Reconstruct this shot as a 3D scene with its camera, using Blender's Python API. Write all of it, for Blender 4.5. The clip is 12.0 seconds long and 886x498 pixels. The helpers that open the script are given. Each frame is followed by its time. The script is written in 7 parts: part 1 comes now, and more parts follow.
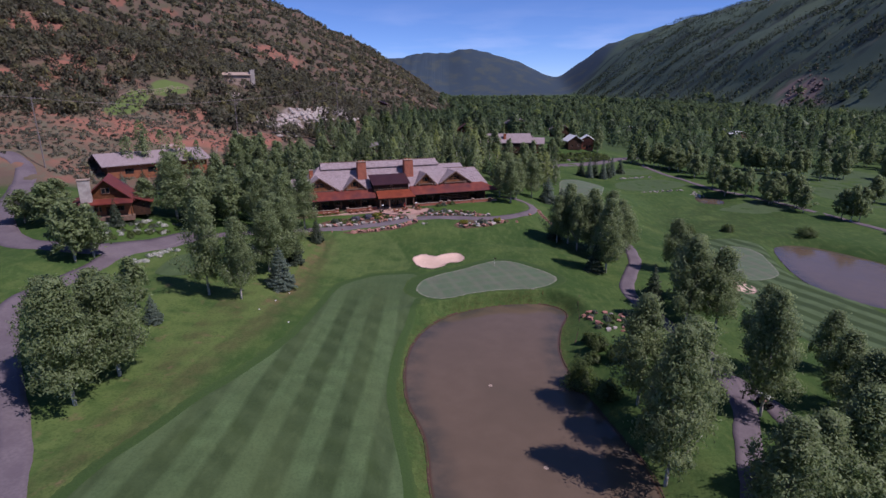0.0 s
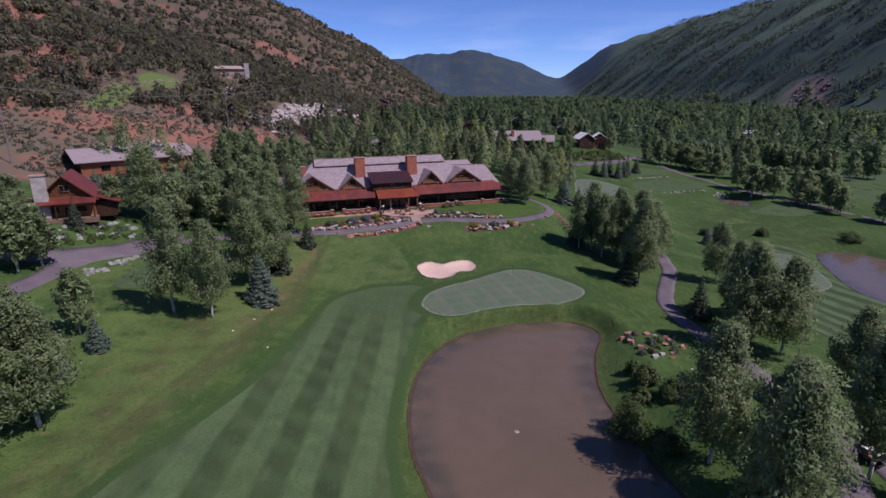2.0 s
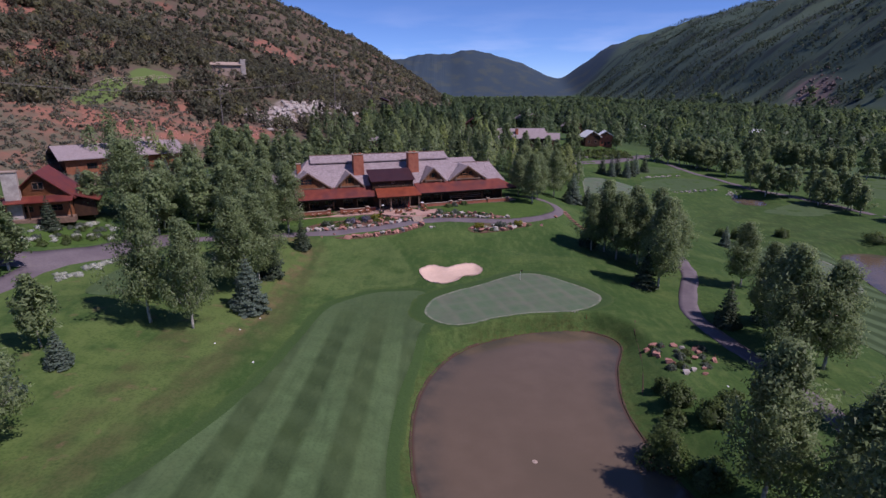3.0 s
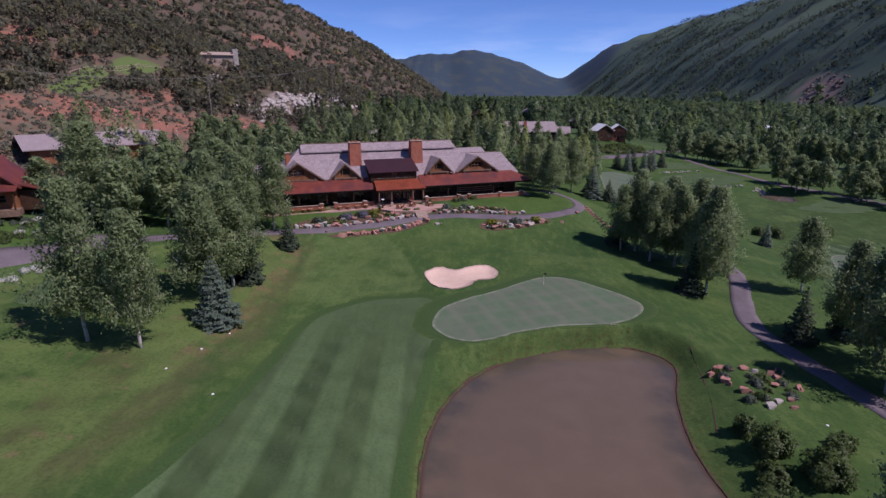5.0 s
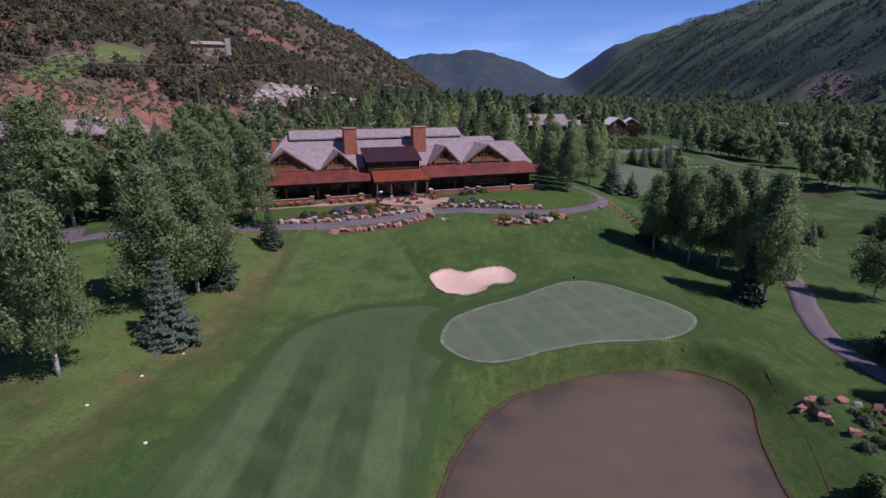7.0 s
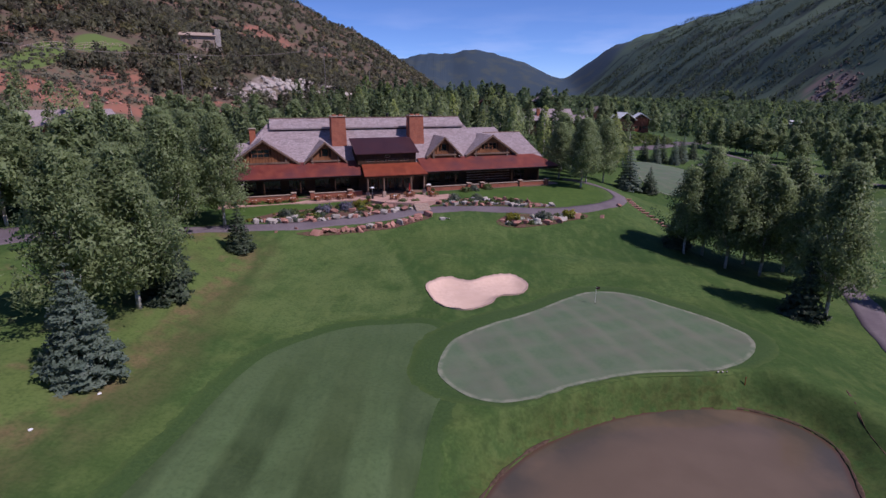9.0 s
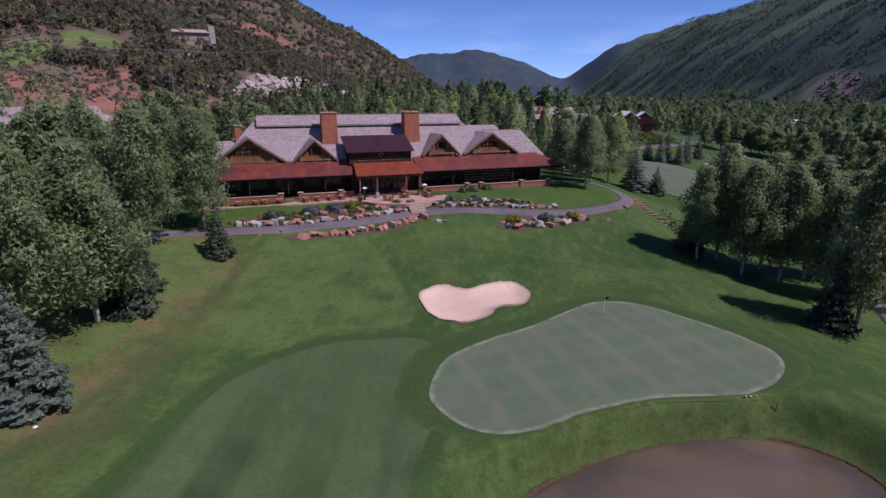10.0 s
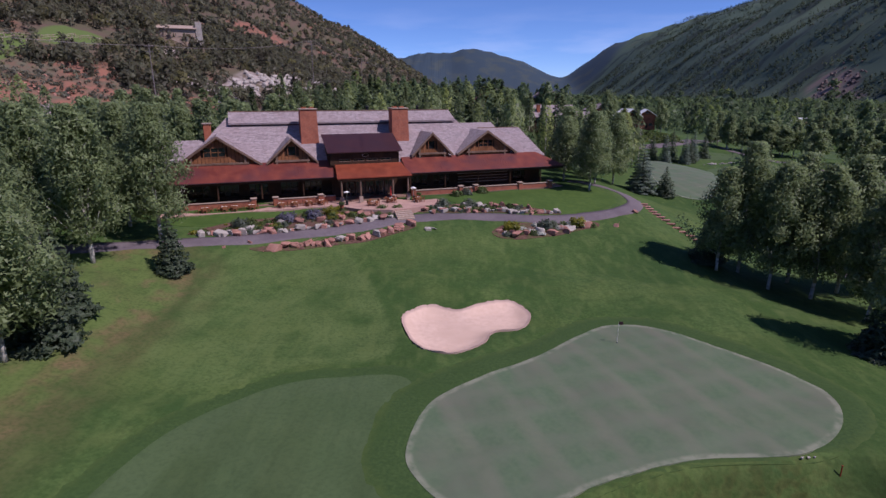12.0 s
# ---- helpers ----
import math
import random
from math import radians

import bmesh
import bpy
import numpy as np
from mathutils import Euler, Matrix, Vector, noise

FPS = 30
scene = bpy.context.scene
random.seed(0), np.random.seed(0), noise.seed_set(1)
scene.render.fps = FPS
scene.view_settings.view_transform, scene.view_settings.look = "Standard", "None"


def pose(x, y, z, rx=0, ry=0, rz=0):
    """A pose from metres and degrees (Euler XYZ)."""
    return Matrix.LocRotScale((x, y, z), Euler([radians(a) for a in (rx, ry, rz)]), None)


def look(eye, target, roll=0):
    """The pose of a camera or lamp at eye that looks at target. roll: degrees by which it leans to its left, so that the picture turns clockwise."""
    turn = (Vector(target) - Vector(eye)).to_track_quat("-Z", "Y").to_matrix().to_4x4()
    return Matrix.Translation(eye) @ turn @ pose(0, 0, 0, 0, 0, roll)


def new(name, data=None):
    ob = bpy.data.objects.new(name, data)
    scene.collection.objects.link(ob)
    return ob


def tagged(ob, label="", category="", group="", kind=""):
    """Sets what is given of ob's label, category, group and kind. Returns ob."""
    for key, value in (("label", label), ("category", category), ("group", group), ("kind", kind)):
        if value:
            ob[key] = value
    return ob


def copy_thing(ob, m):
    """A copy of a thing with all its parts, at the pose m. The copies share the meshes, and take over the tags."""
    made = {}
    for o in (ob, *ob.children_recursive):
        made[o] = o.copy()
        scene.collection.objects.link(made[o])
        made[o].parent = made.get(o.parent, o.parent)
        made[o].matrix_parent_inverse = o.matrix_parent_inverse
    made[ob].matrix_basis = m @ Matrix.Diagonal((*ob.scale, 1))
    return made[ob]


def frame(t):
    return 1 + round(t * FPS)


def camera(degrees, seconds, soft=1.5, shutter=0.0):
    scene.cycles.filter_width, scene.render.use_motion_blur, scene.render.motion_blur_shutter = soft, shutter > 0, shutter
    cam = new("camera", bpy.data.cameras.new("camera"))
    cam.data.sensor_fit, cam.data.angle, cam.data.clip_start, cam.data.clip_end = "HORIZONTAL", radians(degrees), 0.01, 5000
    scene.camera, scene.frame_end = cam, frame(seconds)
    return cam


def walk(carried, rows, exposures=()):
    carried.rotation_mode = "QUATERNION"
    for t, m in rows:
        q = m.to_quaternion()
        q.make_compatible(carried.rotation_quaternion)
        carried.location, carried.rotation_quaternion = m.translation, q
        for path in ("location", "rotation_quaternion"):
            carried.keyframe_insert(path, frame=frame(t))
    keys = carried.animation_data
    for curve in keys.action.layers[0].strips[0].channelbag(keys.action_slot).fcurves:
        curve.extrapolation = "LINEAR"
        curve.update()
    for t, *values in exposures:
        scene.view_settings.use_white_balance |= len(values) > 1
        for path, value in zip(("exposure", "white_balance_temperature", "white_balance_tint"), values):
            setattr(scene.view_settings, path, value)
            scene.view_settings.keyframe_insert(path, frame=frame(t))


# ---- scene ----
from mathutils.geometry import delaunay_2d_cdt as delaunay

cam = camera(78.7, 12.0)
METRES, EYE, TILT, LEAN, TURN = 90.0, 45.0, -16.5, 0.0, 0.0
ROWS = [
    (0.0, 0.0, 0.0, 0.0, 0.0, 0.0, -0.0),
    (0.5, -0.0052, 0.0486, 0.0046, 0.01, 0.04, -0.03),
    (1.0, -0.0107, 0.1009, 0.009, 0.03, 0.07, -0.05),
    (1.5, -0.0158, 0.1525, 0.0123, 0.07, 0.1, -0.07),
    (2.0, -0.0206, 0.2038, 0.0148, 0.09, 0.15, -0.14),
    (2.5, -0.0253, 0.2546, 0.0173, 0.11, 0.17, -0.14),
    (3.0, -0.0301, 0.3045, 0.019, 0.13, 0.21, -0.15),
    (5.0, -0.049, 0.4965, 0.017, 0.2, 0.29, -0.16),
    (5.5, -0.0528, 0.5411, 0.0175, 0.22, 0.31, -0.2),
    (6.0, -0.0572, 0.5848, 0.0171, 0.25, 0.33, -0.2),
    (6.5, -0.0615, 0.6281, 0.0152, 0.25, 0.34, -0.23),
    (7.0, -0.0635, 0.6698, 0.0143, 0.26, 0.35, -0.25),
    (9.0, -0.062, 0.8215, 0.0214, 0.29, 0.4, -0.32),
    (9.5, -0.0587, 0.8552, 0.0253, 0.33, 0.4, -0.32),
    (10.0, -0.0545, 0.8875, 0.03, 0.33, 0.41, -0.33),
    (10.5, -0.0509, 0.9182, 0.0356, 0.34, 0.44, -0.32),
    (11.0, -0.0481, 0.9457, 0.0407, 0.32, 0.43, -0.27),
    (11.5, -0.0447, 0.9704, 0.0456, 0.23, 0.39, -0.18),
    (12.0, -0.0402, 0.992, 0.0499, 0.2, 0.38, -0.14),
]
walk(cam, [(t, pose(0, 0, EYE, TILT, LEAN, TURN) @ pose(METRES * x, METRES * y, METRES * z, 90 + pitch, roll, yaw)) for t, x, y, z, yaw, pitch, roll in ROWS],
     exposures=[(0.0, -0.06, 6120, 31), (12.0, -0.06, 6120, 31)])

# ---- light: clear morning sun from the east, blue sky ----
SUN_EAST, SUN_HIGH = 114.0, 53.0   # degrees: turn from straight ahead to the right, and height
world = bpy.data.worlds.new("sky")
scene.world = world
world.use_nodes = True
wn = world.node_tree
sky = wn.nodes.new("ShaderNodeTexSky")
sky.sky_type = "NISHITA"
sky.sun_disc = False
sky.sun_elevation = radians(SUN_HIGH)
sky.sun_rotation = radians(SUN_EAST)
sky.altitude = 4500
sky.air_density, sky.dust_density, sky.ozone_density = 1.0, 0.0, 10.0
# thin cirrus, stretched level
wco = wn.nodes.new("ShaderNodeTexCoord")
wmap = wn.nodes.new("ShaderNodeMapping")
wmap.inputs["Scale"].default_value = (3.0, 3.0, 17.0)
wnoise = wn.nodes.new("ShaderNodeTexNoise")
wnoise.inputs["Scale"].default_value, wnoise.inputs["Detail"].default_value = 1.6, 7.0
wramp = wn.nodes.new("ShaderNodeMapRange")
wramp.inputs["From Min"].default_value, wramp.inputs["From Max"].default_value, wramp.inputs["To Max"].default_value = 0.52, 0.85, 0.22
wmix = wn.nodes.new("ShaderNodeMix")
wmix.data_type = "RGBA"
wmix.inputs["B"].default_value = (9.0, 9.3, 10.0, 1)
wn.links.new(wco.outputs["Generated"], wmap.inputs["Vector"])
wn.links.new(wmap.outputs["Vector"], wnoise.inputs["Vector"])
wn.links.new(wnoise.outputs["Fac"], wramp.inputs["Value"])
wsep = wn.nodes.new("ShaderNodeSeparateXYZ")
wlow = wn.nodes.new("ShaderNodeMapRange")
wlow.inputs["From Min"].default_value, wlow.inputs["From Max"].default_value, wlow.inputs["To Min"].default_value, wlow.inputs["To Max"].default_value = 0.07, 0.15, 1.0, 0.0
wmul = wn.nodes.new("ShaderNodeMath")
wmul.operation = "MULTIPLY"
wn.links.new(wco.outputs["Generated"], wsep.inputs[0])
wn.links.new(wsep.outputs[2], wlow.inputs["Value"])
wn.links.new(wramp.outputs["Result"], wmul.inputs[0])
wn.links.new(wlow.outputs["Result"], wmul.inputs[1])
wn.links.new(wmul.outputs[0], wmix.inputs["Factor"])
wn.links.new(sky.outputs["Color"], wmix.inputs["A"])
wn.links.new(wmix.outputs["Result"], wn.nodes["Background"].inputs["Color"])
wn.nodes["Background"].inputs["Strength"].default_value = 0.126
sun = new("sun", bpy.data.lights.new("sun", "SUN"))
sun.data.energy, sun.data.angle, sun.data.color = 4.1, radians(0.6), (1.0, 0.95, 0.87)
sun_way = Vector((math.sin(radians(SUN_EAST)) * math.cos(radians(SUN_HIGH)), math.cos(radians(SUN_EAST)) * math.cos(radians(SUN_HIGH)), math.sin(radians(SUN_HIGH))))
sun.matrix_world = look(sun_way * 300, (0, 0, 0))


# ---- materials ----
def surface(name, one, two, size=1.0, three=None, size3=8.0, rough=0.8, metal=0.0, bump=0.0, bump_size=None, island=0.0, each=0.0, spec=0.3, cut=(0.35, 0.65), cut3=(0.45, 0.7)):
    """Two colours mixed by noise of that size in metres, a third in larger patches, with relief and uneven gloss."""
    m = bpy.data.materials.new(name)
    m.use_nodes = True
    t = m.node_tree
    bsdf = t.nodes["Principled BSDF"]
    co = t.nodes.new("ShaderNodeTexCoord").outputs["Object"]

    def noise_of(s, detail=5.0):
        n = t.nodes.new("ShaderNodeTexNoise")
        n.inputs["Scale"].default_value = 1.0 / s
        n.inputs["Detail"].default_value = detail
        t.links.new(co, n.inputs["Vector"])
        return n.outputs["Fac"]

    def ramp_of(v, a, b):
        r = t.nodes.new("ShaderNodeMapRange")
        r.inputs["From Min"].default_value, r.inputs["From Max"].default_value = a, b
        t.links.new(v, r.inputs["Value"])
        return r.outputs["Result"]

    def mix_of(f, a, b):
        x = t.nodes.new("ShaderNodeMix")
        x.data_type = "RGBA"
        for socket, value in ((x.inputs["Factor"], f), (x.inputs["A"], a), (x.inputs["B"], b)):
            if isinstance(value, tuple):
                socket.default_value = (*value, 1)
            elif isinstance(value, float):
                socket.default_value = value
            else:
                t.links.new(value, socket)
        return x.outputs["Result"]

    fine = noise_of(size)
    col = mix_of(ramp_of(fine, *cut), one, two)
    if three:
        col = mix_of(ramp_of(noise_of(size3), *cut3), col, three)
    if island or each:
        info = t.nodes.new("ShaderNodeNewGeometry").outputs["Random Per Island"] if island else t.nodes.new("ShaderNodeObjectInfo").outputs["Random"]
        k = island or each
        hs = t.nodes.new("ShaderNodeHueSaturation")
        hs.inputs["Saturation"].default_value = 1.0
        t.links.new(ramp_to(t, info, 1 - k, 1 + k), hs.inputs["Value"])
        t.links.new(col, hs.inputs["Color"])
        col = hs.outputs["Color"]
    t.links.new(col, bsdf.inputs["Base Color"])
    t.links.new(ramp_to(t, fine, max(rough - 0.12, 0.02), min(rough + 0.1, 1.0)), bsdf.inputs["Roughness"])
    bsdf.inputs["Metallic"].default_value = metal
    bsdf.inputs["Specular IOR Level"].default_value = spec
    if bump:
        b = t.nodes.new("ShaderNodeBump")
        b.inputs["Strength"].default_value = 1.0
        b.inputs["Distance"].default_value = bump
        t.links.new(noise_of(bump_size or size, 6.0), b.inputs["Height"])
        t.links.new(b.outputs["Normal"], bsdf.inputs["Normal"])
    return m


def ramp_to(t, v, a, b):
    r = t.nodes.new("ShaderNodeMapRange")
    r.inputs["To Min"].default_value, r.inputs["To Max"].default_value = a, b
    t.links.new(v, r.inputs["Value"])
    return r.outputs["Result"]


def over(m, fac_of, colour):
    """Lays one more colour over a material, by a factor that fac_of(tree, object coordinates) builds."""
    t = m.node_tree
    bsdf = t.nodes["Principled BSDF"]
    src = bsdf.inputs["Base Color"].links[0].from_socket
    co = t.nodes.new("ShaderNodeTexCoord").outputs["Object"]
    x = t.nodes.new("ShaderNodeMix")
    x.data_type = "RGBA"
    t.links.new(fac_of(t, co), x.inputs["Factor"])
    t.links.new(src, x.inputs["A"])
    if isinstance(colour, tuple):
        x.inputs["B"].default_value = (*colour, 1)
    else:
        t.links.new(colour(t, co), x.inputs["B"])
    t.links.new(x.outputs["Result"], bsdf.inputs["Base Color"])
    return m


def attr(name, a=0.0, b=1.0):
    """A factor read from the mesh's own zones, broken up by noise."""
    def build(t, co):
        n = t.nodes.new("ShaderNodeAttribute")
        n.attribute_name = name
        r = t.nodes.new("ShaderNodeMapRange")
        r.interpolation_type = "SMOOTHSTEP"
        r.inputs["From Min"].default_value, r.inputs["From Max"].default_value = a, b
        t.links.new(n.outputs["Fac"], r.inputs["Value"])
        return r.outputs["Result"]
    return build


def mathnode(t, op, a, b=None):
    n = t.nodes.new("ShaderNodeMath")
    n.operation = op
    for k, v in enumerate((a, b)):
        if v is None:
            continue
        if isinstance(v, (int, float)):
            n.inputs[k].default_value = v
        else:
            t.links.new(v, n.inputs[k])
    return n.outputs[0]


def noisy(t, co, size, detail=4.0, stretch=(1, 1, 1)):
    mp = t.nodes.new("ShaderNodeMapping")
    mp.inputs["Scale"].default_value = [s / size for s in stretch]
    t.links.new(co, mp.inputs["Vector"])
    n = t.nodes.new("ShaderNodeTexNoise")
    n.inputs["Scale"].default_value = 1.0
    n.inputs["Detail"].default_value = detail
    t.links.new(mp.outputs["Vector"], n.inputs["Vector"])
    return n.outputs["Fac"]


def clampramp(t, v, a, b, to0=0.0, to1=1.0):
    r = t.nodes.new("ShaderNodeMapRange")
    r.inputs["From Min"].default_value, r.inputs["From Max"].default_value = a, b
    r.inputs["To Min"].default_value, r.inputs["To Max"].default_value = to0, to1
    t.links.new(v, r.inputs["Value"])
    return r.outputs["Result"]


def patches(size, a, b, most=1.0, detail=4.0, stretch=(1, 1, 1)):
    return lambda t, co: clampramp(t, noisy(t, co, size, detail, stretch), a, b, 0.0, most)


def bands(turn, width, shift=0.0, soft=0.12, most=1.0, wob=0.25, mid=0.0):
    """Mowing or boarding bands: alternating strips of that width along a direction turned by turn degrees from north."""
    def build(t, co):
        sep = t.nodes.new("ShaderNodeSeparateXYZ")
        t.links.new(co, sep.inputs[0])
        c, s = math.cos(radians(turn)), math.sin(radians(turn))
        across = mathnode(t, "ADD", mathnode(t, "MULTIPLY", sep.outputs[0], c), mathnode(t, "MULTIPLY", sep.outputs[1], s))
        across = mathnode(t, "ADD", across, mathnode(t, "MULTIPLY", mathnode(t, "SUBTRACT", noisy(t, co, 6.0), 0.5), wob * width))
        wave = mathnode(t, "SINE", mathnode(t, "MULTIPLY", mathnode(t, "ADD", across, shift), math.pi / width))
        return mathnode(t, "MULTIPLY", clampramp(t, wave, mid - soft * 3, mid + soft * 3, 0.0, most), clampramp(t, noisy(t, co, 3.5), 0.25, 0.6, 0.35, 1.0))
    return build


M = {}
M["rough"] = surface("rough_grass", (0.035, 0.073, 0.017), (0.076, 0.128, 0.033), 0.24, (0.045, 0.089, 0.021), 7.0, rough=0.9, bump=0.04, bump_size=0.35, spec=0.15)
M["fairway"] = surface("fairway_grass", (0.031, 0.053, 0.019), (0.043, 0.070, 0.025), 0.30, (0.044, 0.072, 0.023), 7.0, rough=0.85, bump=0.015, spec=0.2)
M["collar"] = surface("collar_grass", (0.034, 0.068, 0.019), (0.050, 0.090, 0.025), 0.25, (0.040, 0.078, 0.020), 4.0, rough=0.88, bump=0.03, spec=0.2)
M["green"] = surface("putting_green", (0.082, 0.126, 0.070), (0.098, 0.144, 0.080), 0.4, (0.116, 0.132, 0.090), 4.0, rough=0.8, bump=0.004, spec=0.25)
M["lawn"] = surface("lawn_grass", (0.048, 0.092, 0.018), (0.068, 0.116, 0.024), 0.8, (0.040, 0.080, 0.014), 6.0, rough=0.88, bump=0.03, spec=0.2)
M["sand"] = surface("bunker_sand", (0.60, 0.425, 0.335), (0.66, 0.48, 0.385), 0.5, (0.56, 0.395, 0.31), 4.0, rough=0.95, bump=0.02, spec=0.1)
M["asphalt"] = surface("path_asphalt", (0.136, 0.113, 0.124), (0.168, 0.140, 0.151), 0.4, (0.115, 0.092, 0.106), 5.0, rough=0.9, bump=0.004, spec=0.2)
M["paving"] = surface("pink_flagstone", (0.40, 0.24, 0.20), (0.50, 0.33, 0.27), 0.5, (0.36, 0.22, 0.19), 2.0, rough=0.85, bump=0.01, spec=0.2)
M["mulch"] = surface("bed_mulch", (0.085, 0.045, 0.036), (0.15, 0.085, 0.066), 0.35, (0.070, 0.090, 0.030), 1.2, rough=0.95, bump=0.06, spec=0.1)
M["shake"] = surface("weathered_shake", (0.275, 0.222, 0.228), (0.39, 0.325, 0.328), 0.35, (0.30, 0.24, 0.243), 3.0, rough=0.9, bump=0.02, spec=0.15)
over(M["shake"], patches(0.12, 0.45, 0.75, 0.6, 3.0, (0.12, 1, 1)), (0.22, 0.175, 0.18))
M["shingle"] = surface("split_shakes", (0.285, 0.230, 0.238), (0.375, 0.312, 0.318), 0.25, (0.30, 0.235, 0.24), 2.6, rough=0.9, bump=0.012, spec=0.15, island=0.15)
M["rust"] = surface("rusted_roof_metal", (0.150, 0.032, 0.024), (0.220, 0.052, 0.032), 1.6, (0.105, 0.032, 0.034), 4.5, rough=0.55, metal=0.15, bump=0.004, spec=0.4)
M["rust_dark"] = surface("dark_roof_metal", (0.045, 0.017, 0.022), (0.066, 0.024, 0.028), 1.4, (0.050, 0.022, 0.028), 4.0, rough=0.5, metal=0.2, bump=0.003, spec=0.4)
M["rust_bright"] = surface("orange_rusted_roof_metal", (0.215, 0.044, 0.020), (0.280, 0.064, 0.028), 1.2, (0.180, 0.040, 0.020), 3.5, rough=0.55, metal=0.15, bump=0.004, spec=0.4)
M["brick"] = surface("red_brick", (0.30, 0.092, 0.050), (0.40, 0.140, 0.080), 0.35, (0.25, 0.080, 0.050), 1.3, rough=0.9, bump=0.01, spec=0.2, each=0.14)
M["mortar"] = surface("mortar", (0.20, 0.12, 0.09), (0.26, 0.16, 0.12), 0.3, rough=0.95, bump=0.004)
M["masonry"] = surface("brick_courses", (0.33, 0.100, 0.060), (0.43, 0.150, 0.092), 0.25, (0.27, 0.085, 0.056), 1.2, rough=0.9, bump=0.01, spec=0.2)


def courses(high, most, soft=0.25):
    """Level joints every high metres."""
    def build(t, co):
        sep = t.nodes.new("ShaderNodeSeparateXYZ")
        t.links.new(co, sep.inputs[0])
        z = mathnode(t, "ADD", sep.outputs[2], mathnode(t, "MULTIPLY", noisy(t, co, 1.2), high * 0.35))
        f = mathnode(t, "FRACT", mathnode(t, "DIVIDE", z, high))
        return clampramp(t, f, 1.0 - soft, 1.0, 0.0, most)
    return build


over(M["masonry"], courses(0.16, 0.8, 0.35), (0.24, 0.14, 0.11))
over(M["shake"], courses(0.19, 0.75, 0.45), (0.19, 0.148, 0.155))
M["log"] = surface("dark_stained_log", (0.040, 0.020, 0.012), (0.070, 0.034, 0.018), 0.35, (0.030, 0.016, 0.011), 1.8, rough=0.7, bump=0.012, spec=0.25)
M["cedar"] = surface("cedar_boards", (0.235, 0.096, 0.044), (0.320, 0.138, 0.062), 0.3, (0.180, 0.070, 0.032), 1.2, rough=0.7, bump=0.01, spec=0.25)
M["trim"] = surface("timber_trim", (0.17, 0.105, 0.075), (0.25, 0.165, 0.12), 0.3, (0.13, 0.08, 0.06), 1.5, rough=0.8, bump=0.006)
M["timber"] = surface("furniture_timber", (0.23, 0.085, 0.042), (0.31, 0.125, 0.060), 0.2, (0.18, 0.065, 0.035), 0.6, rough=0.6, bump=0.003)
M["stone_cap"] = surface("wall_cap_stone", (0.34, 0.25, 0.20), (0.43, 0.33, 0.27), 0.3, rough=0.9, bump=0.008)
M["glass"] = surface("window_glass", (0.012, 0.014, 0.016), (0.016, 0.018, 0.022), 2.0, rough=0.14, spec=0.6)
M["steel"] = surface("brushed_steel", (0.45, 0.45, 0.46), (0.55, 0.55, 0.56), 0.2, rough=0.35, metal=0.9)
M["white"] = surface("white_paint", (0.74, 0.74, 0.72), (0.80, 0.80, 0.79), 0.4, rough=0.5)
M["black"] = surface("black_plastic", (0.010, 0.010, 0.012), (0.018, 0.018, 0.020), 0.3, rough=0.5)
M["red"] = surface("red_cloth", (0.42, 0.025, 0.020), (0.50, 0.035, 0.028), 0.3, rough=0.8)
M["pole_wood"] = surface("grey_pole_wood", (0.16, 0.14, 0.14), (0.24, 0.21, 0.20), 0.4, rough=0.9)
M["boulder_red"] = surface("red_sandstone", (0.32, 0.150, 0.118), (0.46, 0.250, 0.200), 0.4, (0.26, 0.115, 0.092), 1.2, rough=0.92, bump=0.04, each=0.22)
M["boulder_pale"] = surface("pale_granite", (0.34, 0.30, 0.27), (0.45, 0.41, 0.37), 0.5, (0.30, 0.26, 0.24), 1.5, rough=0.92, bump=0.04, each=0.15)
# cliff rock with the shade of the mountain foot put into its darker colours
M["cliff"] = surface("shaded_cliff_rock", (0.150, 0.108, 0.098), (0.215, 0.165, 0.152), 2.0, (0.120, 0.078, 0.068), 9.0, rough=0.95, bump=0.2)
M["bark_pale"] = surface("aspen_bark", (0.40, 0.38, 0.34), (0.52, 0.50, 0.45), 0.6, (0.10, 0.09, 0.08), 0.5, rough=0.85, bump=0.01)
M["bark_dark"] = surface("spruce_bark", (0.045, 0.032, 0.024), (0.075, 0.055, 0.042), 0.3, rough=0.95, bump=0.015)
def leaf(name, one, two, three, island=0.35):
    m = surface(name, one, two, 1.6, three, 4.0, rough=0.5, island=island, spec=0.3)
    over(m, attr("tint", 0.0, 1.0), tuple(0.50 * c for c in three))
    over(m, attr("gold", 0.0, 1.0), tuple(c * k for c, k in zip(two, (1.35, 1.25, 0.85))))
    t = m.node_tree
    bsdf = t.nodes["Principled BSDF"]
    tr = t.nodes.new("ShaderNodeBsdfTranslucent")
    mx = t.nodes.new("ShaderNodeMixShader")
    mx.inputs[0].default_value = 0.55
    t.links.new(bsdf.inputs["Base Color"].links[0].from_socket, tr.inputs["Color"])
    t.links.new(bsdf.outputs[0], mx.inputs[1])
    t.links.new(tr.outputs[0], mx.inputs[2])
    t.links.new(mx.outputs[0], t.nodes["Material Output"].inputs["Surface"])
    return m


